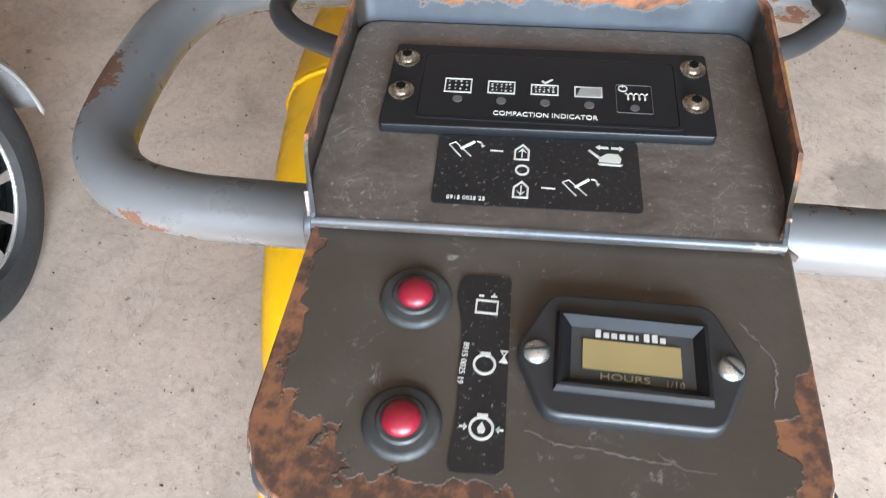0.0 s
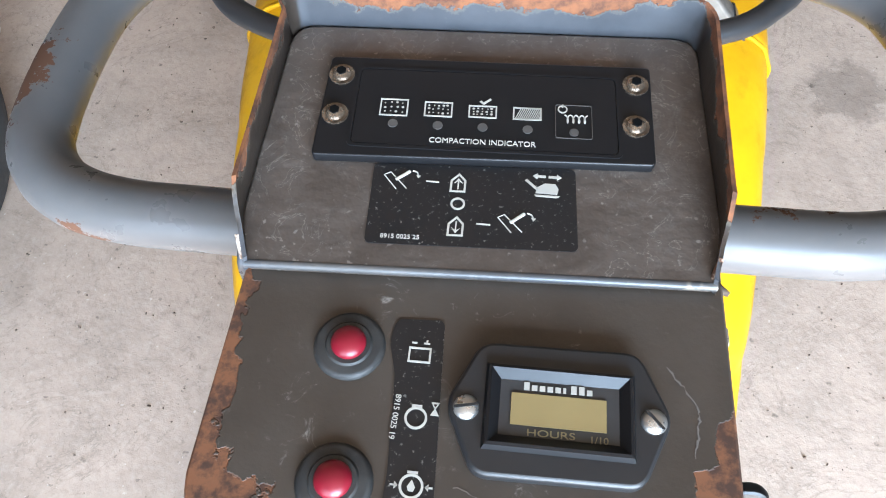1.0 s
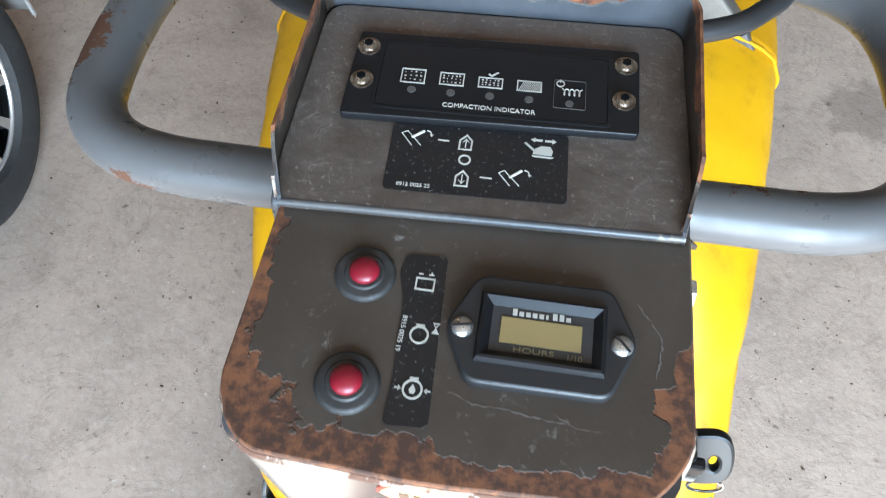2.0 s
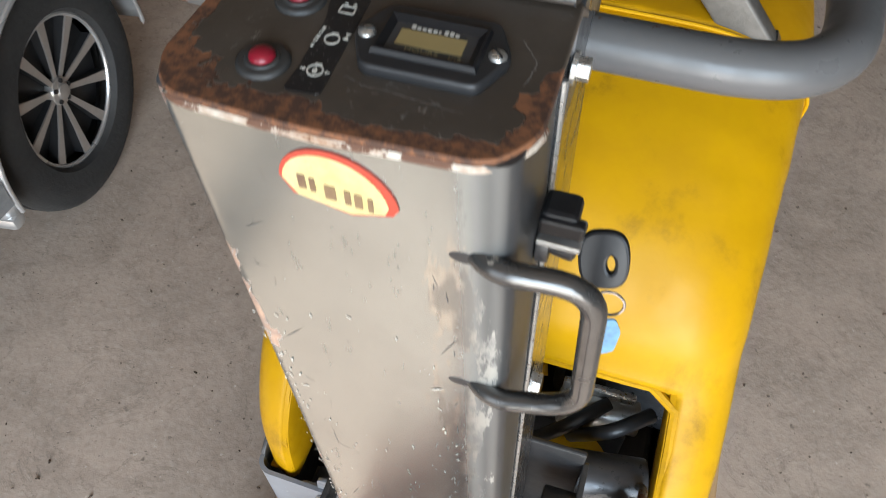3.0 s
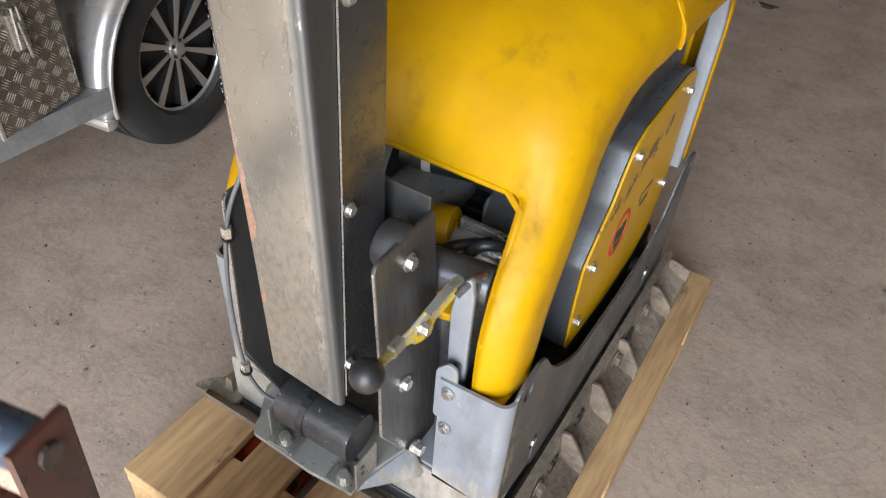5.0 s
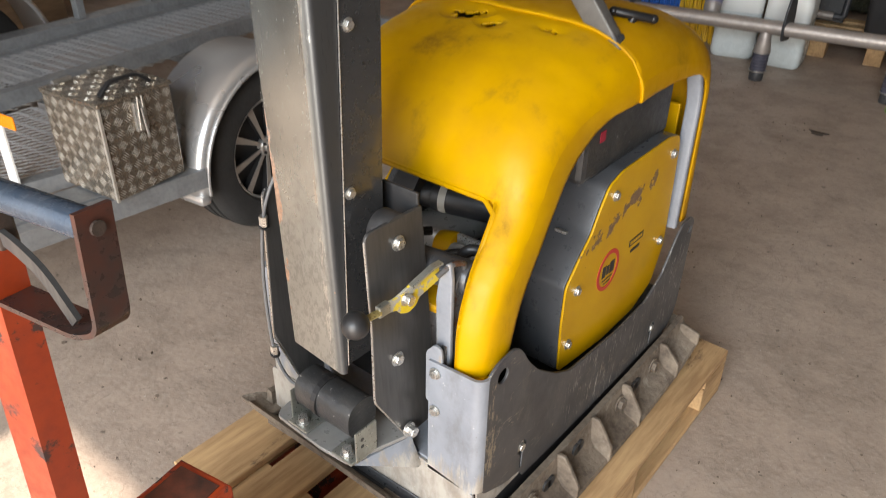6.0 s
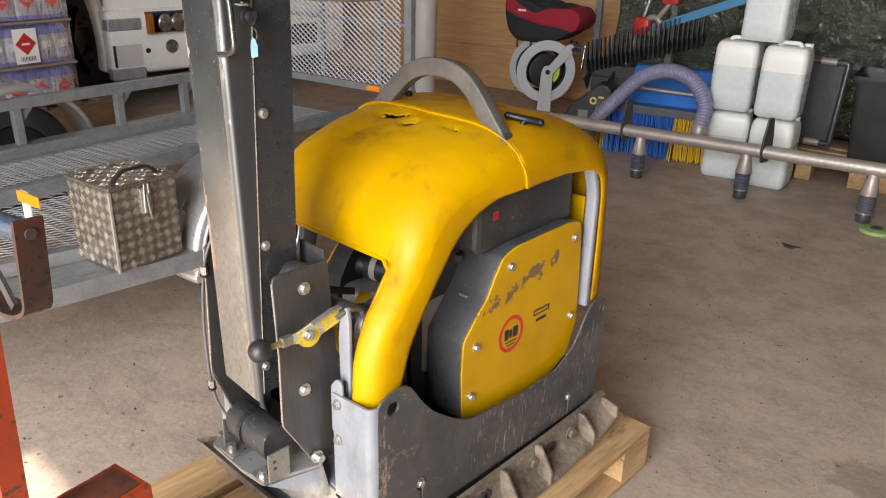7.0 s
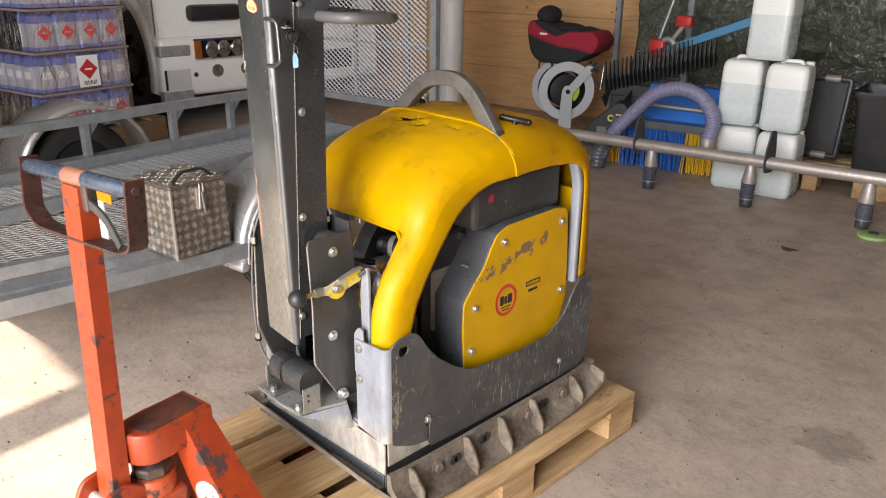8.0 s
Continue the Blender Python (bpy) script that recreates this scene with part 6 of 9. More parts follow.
    damper = mpart("damper_block", roller, SCRAPED_RUBBER, label="worn black rubber damper under the mast", smooth=True)
    strap = [(0.012, 0.112 + 0.0385 * math.cos(a), 0.467 + 0.0405 * math.sin(a)) for a in [radians(-60 + k * 20) for k in range(16)]]
    mpart("strap", sweep(strap, 0, section=[(-0.006, -0.002), (0.006, -0.002), (0.006, 0.002), (-0.006, 0.002)]), BLACK, damper, m=Matrix.Identity(4))
    for x, y, sg in ((-0.046, 0.094, 1), (0.126, 0.092, -1)):
        ear = block(x - 0.002, x + 0.002, y - 0.024, y + 0.030, 0.402, 0.474, 0.002)
        clamp = mpart("damper_clamp", ear, CLAMP_ZINC, label="zinc-plated angle bracket holding the damper")
        mpart("clamp_foot", block(x, x + sg * 0.052, y - 0.036, y + 0.016, 0.4035, 0.4095, 0.002), CLAMP_ZINC, clamp, m=Matrix.Identity(4))
        b = rod((x + sg * 0.026, y - 0.020, 0.4095), (x + sg * 0.026, y - 0.020, 0.412), 0.013, 20)
        rod((x + sg * 0.026, y - 0.020, 0.412), (x + sg * 0.026, y - 0.020, 0.424), 0.0095, 6, bm=b)
        mpart("bolt", b, ZINC, clamp, m=Matrix.Identity(4))
        for dy, dz in ((-0.008, 0.452), (-0.008, 0.436)):
            mpart("pin_hole", rod((x - 0.0024, y + dy, dz), (x + 0.0024, y + dy, dz), 0.0042, 12), BLACK, clamp, m=Matrix.Identity(4))
    ledge = [(-0.075, 0.060), (0.045, 0.056), (0.112, 0.062), (0.122, 0.105), (0.150, 0.1905), (-0.100, 0.1905), (-0.085, 0.075)]
    mpart("foot_plate", outline_mesh([round_poly(ledge, 0.006)], 0.008, 0.0015, on_z(0.3985)), BARE_STEEL, label="scuffed foot ledge of the mast")
    apron = bmesh.new()
    lo = [apron.verts.new(p) for p in ((-0.160, 0.176, 0.335), (0.175, 0.180, 0.335), (0.175, 0.1905, 0.335), (-0.160, 0.1905, 0.335))]
    hi = [apron.verts.new(p) for p in ((-0.078, 0.066, 0.3935), (0.118, 0.068, 0.3935), (0.150, 0.1905, 0.3935), (-0.095, 0.1905, 0.3935))]
    for j in range(4):
        apron.faces.new((lo[j], lo[(j + 1) % 4], hi[(j + 1) % 4], hi[j]))
    apron.faces.new(lo[::-1]), apron.faces.new(hi)
    mpart("foot_apron", apron, REAR_SHEET, label="scuffed sloping apron under the mast foot")
    # locking lever with ball knob
    blade = [(0.098, 0.741), (0.126, 0.736), (0.134, 0.726), (0.149, 0.720), (0.164, 0.726), (0.172, 0.740), (0.214, 0.754), (0.214, 0.788), (0.196, 0.786), (0.152, 0.768), (0.126, 0.758), (0.098, 0.756)]
    lever = outline_mesh([round_poly(blade, 0.005)], 0.005, 0.0012, Matrix.Translation((0.160, 0, 0)) @ Matrix(((1, 0.13, 0, 0), (0, 1, 0, 0), (0, 0, 1, 0), (0, 0, 0, 1))) @ on_x(0))
    lv = mpart("lock_lever", lever, LEVER_YELLOW, label="yellow-passivated locking lever with black ball knob")
    mpart("ball_knob", ball((0.169, 0.044, 0.748), 0.0225, u=28, v=18), BLACK, lv, "black plastic ball knob", m=Matrix.Identity(4), smooth=True)
    mpart("lever_stem", rod((0.170, 0.060, 0.748), (0.174, 0.092, 0.748), 0.006, 12), BRASSY, lv, m=Matrix.Identity(4))
    mpart("bolt", bolt_mesh(0.0095, 0.015, "x"), ZINC, lv, m=Matrix.Translation((0.178, 0.146, 0.748)))
    mpart("lever_flange", sweep([(0.186, 0.152, 0.769), (0.193, 0.196, 0.787), (0.196, 0.214, 0.789)], 0, section=[(-0.008, -0.002), (0.004, -0.002), (0.004, 0.002), (-0.008, 0.002)]), CLAMP_ZINC, lv, "folded zinc edge", m=Matrix.Identity(4))
    mpart("clevis", block(0.1665, 0.1785, 0.088, 0.112, 0.7385, 0.7585, 0.002), CLAMP_ZINC, lv, "zinc clevis", m=Matrix.Identity(4))
    loop = sweep(rounded([(0.198, 0.20, 0.770), (0.207, 0.225, 0.785), (0.210, 0.255, 0.775), (0.205, 0.262, 0.757)], 0.015), 0.005, 10)
    mpart("lever_hook", loop, TUBE_PAINT, smooth=True)


mast_foot()


# ---- control head ----
def build_head():
    z = 1.4185
    low = [(-0.0635, 0.165), (-0.0652, 0.097), (-0.0565, 0.0792), (0.0, 0.0772), (0.0575, 0.0796), (0.0685, 0.097), (0.0678, 0.165)]
    loop = round_poly(low, [0.001, 0.006, 0.012, 0.01, 0.012, 0.006, 0.001])
    rnd = random.Random(3)
    loop = [(x + rnd.uniform(-0.0003, 0.0003), y + rnd.uniform(-0.0003, 0.0003)) for x, y in loop]
    console = mpart("control_console", outline_mesh([loop], 0.004, 0.0008, on_z(z - 0.002)), CONSOLE, label="brown-black rusting steel console with red push buttons")
    edge = [(x, y, z - 0.0042) for x, y in loop[6:-6] if y < 0.12]
    mpart("chipped_edge", sweep(edge, 0.0020, 6), CHIPPED, console, "chipped rusty edge", m=Matrix.Identity(4))

    def cpart(name, data, material, label="", smooth=False):
        return mpart(name, data, material, console, label, Matrix.Identity(4), smooth)

    for x, y in ((-0.031, 0.1365), (-0.029, 0.1013)):
        bez = rod((x, y, z), (x, y, z + 0.0020), 0.0099, 40, r2=0.0088, bevel=0.0007)
        rod((x, y, z + 0.0015), (x, y, z + 0.0026), 0.0068, 36, r2=0.0058, bevel=0.0006, bm=bez)
        cpart("button_bezel", bez, BEZEL_RUBBER, "round black rubber bezel", True)
        cpart("push_button", ball((x, y, z + 0.0028), 0.0047, 1, 1, 0.60, 28, 14), RED, "domed red push button", True)
    # pictogram strip between the buttons and the meter
    strip = round_poly([(-0.0195, 0.1455), (-0.0065, 0.1462), (-0.0042, 0.0915), (-0.0172, 0.0908), (-0.0165, 0.1045), (-0.0180, 0.1300), (-0.0205, 0.1385)], 0.0022)
    cpart("pictogram_strip", outline_mesh([strip], 0.0004, 0, on_z(z + 0.0003)), STICKER, "black sticker strip with white pictograms")
    zz = on_z(z + 0.0007)
    bx, by = -0.0122, 0.1363
    bat = [rect(bx - 0.0030, bx + 0.0030, by - 0.0028, by + 0.0015), rect(bx - 0.0025, bx + 0.0025, by - 0.0023, by + 0.0010),
           rect(bx - 0.0024, bx - 0.0010, by + 0.0025, by + 0.0029), rect(bx + 0.0008, bx + 0.0024, by + 0.0025, by + 0.0029), rect(bx + 0.00135, bx + 0.00185, by + 0.0030, by + 0.0036)]
    cpart("battery_icon", outline_mesh(bat, 0.0003, 0, zz), WORN_PRINT)
    ex, ey = -0.0112, 0.1188
    eng = [circle(ex, ey, 0.0029, 28), circle(ex, ey, 0.0023, 28), rect(ex - 0.0013, ex + 0.0013, ey + 0.0028, ey + 0.0034)]
    cpart("engine_icon", outline_mesh(eng, 0.0003, 0, zz), WORN_PRINT)
    gx, gy = ex + 0.0046, ey + 0.0027
    glass = [[(gx - 0.0011, gy + 0.0017), (gx + 0.0011, gy + 0.0017), (gx + 0.0001, gy), (gx + 0.0011, gy - 0.0017), (gx - 0.0011, gy - 0.0017), (gx - 0.0001, gy)],
             [(gx - 0.0006, gy + 0.0013), (gx + 0.0006, gy + 0.0013), (gx, gy + 0.0004)]]
    cpart("hourglass_icon", outline_mesh(glass, 0.0003, 0, zz), WORN_PRINT)
    ox, oy = -0.0103, 0.1020
    oil = [circle(ox, oy, 0.0030, 28), circle(ox, oy, 0.0024, 28), [(ox, oy + 0.0016), (ox + 0.0010, oy - 0.0002), (ox + 0.0006, oy - 0.0012), (ox - 0.0006, oy - 0.0012), (ox - 0.0010, oy - 0.0002)],
           rect(ox - 0.0013, ox + 0.0013, oy + 0.0030, oy + 0.0036), rect(ox - 0.0052, ox - 0.0034, oy - 0.0002, oy + 0.0002), rect(ox + 0.0034, ox + 0.0052, oy - 0.0002, oy + 0.0002),
           [(ox - 0.0042, oy + 0.0009), (ox - 0.0033, oy), (ox - 0.0042, oy - 0.0009)], [(ox + 0.0042, oy + 0.0009), (ox + 0.0033, oy), (ox + 0.0042, oy - 0.0009)]]
    cpart("oil_icon", outline_mesh(oil, 0.0003, 0, zz), WORN_PRINT)
    cpart("part_number", lettering("8915 0025 19", 0.0021, Matrix.Translation((-0.0165, 0.1187, z + 0.0007)) @ Matrix.Rotation(radians(-92), 4, "Z")), WORN_PRINT)
    # hour meter
    hx, hy = 0.0240, 0.1225
    hexa = [(hx - 0.0270, hy), (hx - 0.0195, hy + 0.0160), (hx + 0.0195, hy + 0.0166), (hx + 0.0270, hy + 0.0008), (hx + 0.0200, hy - 0.0158), (hx - 0.0195, hy - 0.0162)]
    meter = cpart("hour_meter", outline_mesh([round_poly(hexa, 0.0032)], 0.0050, 0.0010, on_z(z + 0.0022)), BLACK, "black hour meter with olive display")
    b = bmesh.new()
    x0, x1, y0, y1 = hx - 0.0176, hx + 0.0178, hy - 0.0100, hy + 0.0102
    fr = [(x0, y0), (x1, y0), (x1, y1), (x0, y1)]
    rings = []
    for inset, h in ((-0.0012, 0.0040), (-0.0002, 0.0066), (0.0006, 0.0068), (0.0030, 0.0048)):
        rings.append([b.verts.new((px + inset * (1 if px < hx else -1), py + inset * (1 if py < hy else -1), z + h)) for px, py in fr])
    for r0, r1 in zip(rings, rings[1:]):
        for j in range(4):
            b.faces.new((r0[j], r0[(j + 1) % 4], r1[(j + 1) % 4], r1[j]))
    cpart("meter_bezel", b, MODULE_BLACK, "bevelled black display frame")
    cpart("meter_face", block(x0 + 0.003, x1 - 0.003, y0 + 0.003, y1 - 0.003, z + 0.0038, z + 0.0048), BLACK_DUSTY)
    cpart("display", outline_mesh([rect(hx - 0.0118, hx + 0.0116, hy - 0.0043, hy + 0.0038)], 0.0003, 0, on_z(z + 0.0051)), LCD, "blank olive liquid-crystal display")
    for k in range(9):
        wide = 0.00135 if k != 5 else 0.0007
        cpart("maker_mark", outline_mesh([rect(hx - 0.0088 + 0.00195 * k, hx - 0.0088 + 0.00195 * k + wide, hy + 0.0047, hy + (0.0068 if k in (0, 6, 7) else 0.0061))], 0.0002, 0, on_z(z + 0.0051)), WORN_PRINT)
    cpart("meter_text", lettering("HOURS", 0.0024, Matrix.Translation((hx - 0.0018, hy - 0.0060, z + 0.0051)), 1.5), METER_PRINT)
    cpart("meter_text", lettering("1/10", 0.0024, Matrix.Translation((hx + 0.0098, hy - 0.0064, z + 0.0051)), 1.1), METER_PRINT)
    for x, y in ((hx - 0.0228, hy - 0.0010), (hx + 0.0232, hy - 0.0002)):
        s = ball((x, y, z + 0.0046), 0.0033, 1, 1, 0.55, 20, 12)
        cpart("meter_screw", s, ZINC, "domed slotted screw", True)
        cut = block(-0.0030, 0.0030, -0.00035, 0.00035, 0.0, 0.0006)
        cut.transform(Matrix.Translation((x, y, z + 0.0060)) @ Matrix.Rotation(radians(12 if x < hx else -48), 4, "Z"))
        cpart("screw_slot", cut, BLACK)

    pale = plain("pale_scratch_dust", (0.135, 0.12, 0.105), 0.8)
    rs = random.Random(17)
    for pts, w in (([(0.0520, 0.1385), (0.0560, 0.1335), (0.0595, 0.1275), (0.0592, 0.1225), (0.0580, 0.1155)], 0.00034),
                   ([(0.0000, 0.1030), (0.0070, 0.1005), (0.0160, 0.1003), (0.0245, 0.0990), (0.0330, 0.0985)], 0.00028),
                   ([(0.0300, 0.1012), (0.0350, 0.0982), (0.0430, 0.0978)], 0.00022)):
        path = [Vector((x + rs.uniform(-0.0004, 0.0004), y + rs.uniform(-0.0004, 0.0004), z)) for x, y, _ in spline([(x, y, 0) for x, y in pts], 7)]
        b = bmesh.new()
        rows = []
        for i, p in enumerate(path):
            k = w * rs.uniform(0.1, 1.0)
            d = (path[min(i + 1, len(path) - 1)] - path[max(i - 1, 0)]).normalized()
            n = Vector((-d.y, d.x, 0)) * k
            rows.append([b.verts.new(p + n + Vector((0, 0, 0.0002))), b.verts.new(p - n + Vector((0, 0, 0.0002)))])
        for r0, r1 in zip(rows, rows[1:]):
            b.faces.new((r0[0], r0[1], r1[1], r1[0]))
        cpart("pale_scratch", b, pale, "pale scratch through the lacquer")
    # upper tray
    zt = 1.4235
    floor_loop = round_poly([(-0.0625, 0.157), (0.0645, 0.162), (0.0672, 0.178), (0.0645, 0.2515), (-0.0665, 0.2465), (-0.0668, 0.172)], [0.001, 0.001, 0.004, 0.008, 0.008, 0.004])
    tray = mpart("indicator_tray", outline_mesh([floor_loop], 0.004, 0.001, on_z(zt - 0.002)), TRAY, label="dusty hammered dark tray with raised rusty rim")

    def tpart(name, data, material, label="", smooth=False):
        return mpart(name, data, material, tray, label, Matrix.Identity(4), smooth)

    b = bmesh.new()
    wall = rounded([(0.0648, 0.1615, 0), (0.0680, 0.178, 0), (0.0650, 0.2530, 0), (-0.0675, 0.2480, 0), (-0.0678, 0.171, 0), (-0.0630, 0.1565, 0)], 0.007, 5)
    rows = []
    n = len(wall)
    for i, p in enumerate(wall):
        t = min(1.0, min(i, n - 1 - i) / 5.0)
        h = 0.002 + 0.0120 * t + 0.0012 * noise.noise(p * 160)
        c = Vector((0, 0.205, 0))
        o = (p - c).normalized() * 0.0014
        tip = 2.6 if p.y > 0.243 else 0.1
        rows.append([b.verts.new(q) for q in ((p.x, p.y, zt - 0.004), (p.x + o.x, p.y + o.y, zt - 0.004), (p.x + o.x * tip, p.y + o.y * tip, zt + h), (p.x + o.x * (tip - 0.9), p.y + o.y * (tip - 0.9), zt + h))])
    for r0, r1 in zip(rows, rows[1:]):
        for j in range(4):
            b.faces.new((r0[j], r0[(j + 1) % 4], r1[(j + 1) % 4], r1[j]))
    b.faces.new(rows[0]), b.faces.new(rows[-1][::-1])
    tpart("tray_rim", b, RIM, "raised rim with flaking rusty paint", True)
    for s, yy in ((-1, 0.1575), (1, 0.1625)):
        tpart("chipped_rim_end", sweep([(s * 0.0642, yy + 0.0005, zt - 0.001), (s * 0.0650, yy + 0.003, zt + 0.0015), (s * 0.0658, yy + 0.0055, zt + 0.0035)], 0.0008, 8), CHIPPED, "rim end chipped to pale primer and rust")
    # grey bead along the brown tray's fold, coloured for the sky glint on it
    tpart("tray_front_edge", sweep([(-0.0635, 0.1568, zt - 0.0012), (0.0655, 0.1618, zt - 0.0012)], 0.0014, 10), GREY_PAINT, "front fold greyed for its sky highlight", True)
    box = [(-0.0505, 0.1925), (0.0492, 0.1975), (0.0484, 0.2345), (-0.0508, 0.2305)]
    ind = tpart("compaction_indicator", outline_mesh([round_poly(box, 0.0012)], 0.0036, 0.0004, on_z(zt + 0.0018)), MODULE_BLACK, "black compaction indicator module with white pictograms")
    tilt = Matrix.Translation((0, 0.2132, zt + 0.0037)) @ Matrix.Rotation(radians(1.8), 4, "Z")
    tpart("indicator_groove", outline_mesh([rect(-0.0415, 0.0395, -0.0160, 0.0155, 0.002), rect(-0.0405, 0.0385, -0.0150, 0.0145, 0.002)], 0.0006, 0, tilt), MODULE_BLACK, "recessed groove round the indicator face")
    tpart("indicator_face", outline_mesh([rect(-0.0402, 0.0382, -0.0147, 0.0142, 0.002)], 0.0005, 0, tilt), MODULE_BLACK)
    zi = tilt @ Matrix.Translation((0, 0, 0.0005))
    rnd = random.Random(11)
    for k, (cx, cy, hw, hh, dots) in enumerate(((-0.0287, -0.0010, 0.0043, 0.0033, 24), (-0.0152, -0.0010, 0.0043, 0.0029, 26), (-0.0018, -0.0012, 0.0043, 0.0024, 28), (0.0116, -0.0012, 0.0043, 0.0024, 0))):
        loops = [rect(cx - hw, cx + hw, cy - hh, cy + hh), rect(cx - hw + 0.00045, cx + hw - 0.00045, cy - hh + 0.00045, cy + hh - 0.00045)]
        if dots:
            nx, ny = dots // 5, 3
            for d in range(nx * ny):
                dx, dy = (d % nx + 0.5) / nx * 2 - 1 + rnd.uniform(-0.07, 0.07), (d // nx + 0.5) / ny * 2 - 1 + rnd.uniform(-0.1, 0.1)
                loops.append(circle(cx + dx * (hw - 0.0008), cy + dy * (hh - 0.0007), rnd.choice([0.00026, 0.00034, 0.00044]), 8))
            me = outline_mesh(loops[:2], 0.0002, 0, zi)
            tpart("density_icon", me, WORN_PRINT)
            b = bmesh.new()
            for lp in loops[2:]:
                b.faces.new([b.verts.new(zi @ Vector((x, y, 0.0001))) for x, y in lp])
            tpart("density_dots", b, WORN_PRINT)
        else:
            tpart("density_icon", outline_mesh(loops, 0.0002, 0, zi), WORN_PRINT)
            b = bmesh.new()
            for d in range(13):
                x = cx - hw + 0.0006 + d * 0.0006
                b.faces.new([b.verts.new(zi @ Vector(q)) for q in ((x - 0.0001, cy - hh, 0.0001), (x + 0.0002, cy - hh, 0.0001), (min(cx + hw, x + 0.0022), cy + hh, 0.0001), (min(cx + hw, x + 0.0019), cy + hh, 0.0001))])
            tpart("density_hatch", b, WORN_PRINT)
        tpart("lamp", outline_mesh([circle(cx + 0.0002, -0.0072, 0.0015, 16)], 0.0003, 0, zi), LAMP_GREY, "small unlit indicator lamp")
    tick = [(-0.0030, 0.0026), (-0.0024, 0.0031), (-0.0017, 0.0024), (0.0004, 0.0041), (0.0008, 0.0036), (-0.0016, 0.0016)]
    tpart("tick_icon", outline_mesh([tick], 0.0002, 0, zi), WORN_PRINT)
    tpart("power_box", outline_mesh([rect(0.0200, 0.0310, -0.0098, 0.0030, 0.0008), rect(0.0202, 0.0308, -0.0096, 0.0028, 0.0008)], 0.0002, 0, zi), LAMP_GREY)
    tpart("power_icon", outline_mesh([circle(0.0222, 0.0012, 0.0015, 18), circle(0.0222, 0.0012, 0.0011, 18), rect(0.0220, 0.0224, 0.0018, 0.0031)], 0.0002, 0, zi), WORN_PRINT)
    coil = [zi @ Vector((0.0228 + 0.0068 * k / 40 + 0.0005 * math.sin(k * math.pi / 5), -0.0025 + 0.0015 * math.cos(k * math.pi / 5), 0.0001)) for k in range(41)]
    tpart("coil_icon", sweep(coil, 0.00022, 6), WORN_PRINT)
    tpart("lamp", outline_mesh([circle(0.0255, -0.0075, 0.0014, 16)], 0.0003, 0, zi), LAMP_GREY)
    tpart("indicator_text", lettering("COMPACTION INDICATOR", 0.0026, zi @ Matrix.Translation((-0.0015, -0.0128, 0)), 0.98), WORN_PRINT)
    # black pin tops imitate the shade inside the screw sockets
    socket_shade = plain("socket_shade", (0.004, 0.004, 0.004), 0.85, 0.0, 0.08)
    dome = bolt_mesh(0.0030, 0.0028, "z", socket=True)
    for x, y in ((-0.0467, 0.2232), (-0.0462, 0.2075), (0.0442, 0.2270), (0.0440, 0.2107)):
        sc = mpart("socket_screw", dome, surface("rusty_screw_%d" % int(x * 1e4), (0.34, 0.27, 0.20), (0.05, 0.032, 0.022), 0.30, 0.75, 140, 420, 1.0, wear=(0.20, 0.09, 0.045), wear_at=(0.63, 0.67), wear_scale=260, relief=0.1), tray, "rust-flecked socket screw", Matrix.Translation((x, y, zt + 0.0035)), True)
        mpart("socket", rod((x, y, zt + 0.0045), (x, y, zt + 0.0061), 0.0016, 6), socket_shade, tray, "black hexagon for the shaded socket hollow", Matrix.Identity(4))
    # shift pictogram sticker
    st = [(-0.0312, 0.1655), (0.0280, 0.1680), (0.0268, 0.1957), (-0.0322, 0.1928)]
    tpart("shift_sticker", outline_mesh([round_poly(st, 0.0018)], 0.0003, 0, on_z(zt + 0.0003)), STICKER, "scratched black sticker with shift pictograms")
    zs = Matrix.Translation((0, 0, zt + 0.0006))
    up = [(-0.0092, 0.1845), (-0.0046, 0.1847), (-0.0046, 0.1888), (-0.0068, 0.1912), (-0.0092, 0.1886)]
    upi = [(-0.0086, 0.1850), (-0.0052, 0.1852), (-0.0052, 0.1886), (-0.0068, 0.1904), (-0.0086, 0.1884)]
    arrow = [(-0.00705, 0.1856), (-0.00665, 0.1856), (-0.00665, 0.1885), (-0.0056, 0.1877), (-0.00685, 0.1894), (-0.0081, 0.1876), (-0.00705, 0.1884)]
    tpart("forward_icon", outline_mesh([up, upi, arrow], 0.0002, 0, zs), WORN_PRINT)
    dn = [(x + 0.0006, y - 0.0148) for x, y in up]
    dni = [(x + 0.0006, y - 0.0148) for x, y in upi]
    darrow = [(x + 0.0006, 0.1727 - (y - 0.1875)) for x, y in arrow]
    tpart("reverse_icon", outline_mesh([dn, dni, darrow], 0.0002, 0, zs), WORN_PRINT)
    tpart("neutral_icon", outline_mesh([circle(-0.0064, 0.1806, 0.0021, 24), circle(-0.0064, 0.1806, 0.0015, 24)], 0.0002, 0, zs), WORN_PRINT)
    tpart("dash_icon", outline_mesh([rect(-0.0163, -0.0125, 0.1874, 0.1878), rect(-0.0006, 0.0034, 0.1742, 0.1746)], 0.0002, 0, zs), WORN_PRINT)
    for dx, dy in ((-0.0245, 0.1875), (0.0095, 0.1758)):
        h = zt + 0.0006
        b = sweep([(dx - 0.0002, dy - 0.0034, h), (dx - 0.0042, dy + 0.0013, h), (dx - 0.0024, dy + 0.0024, h), (dx + 0.0028, dy - 0.0030, h)], 0.00018, 6)
        sweep([(dx - 0.0006, dy - 0.0002, h), (dx + 0.0012, dy + 0.0014, h), (dx + 0.0032, dy + 0.0031, h)], 0.0005, 6, bm=b)
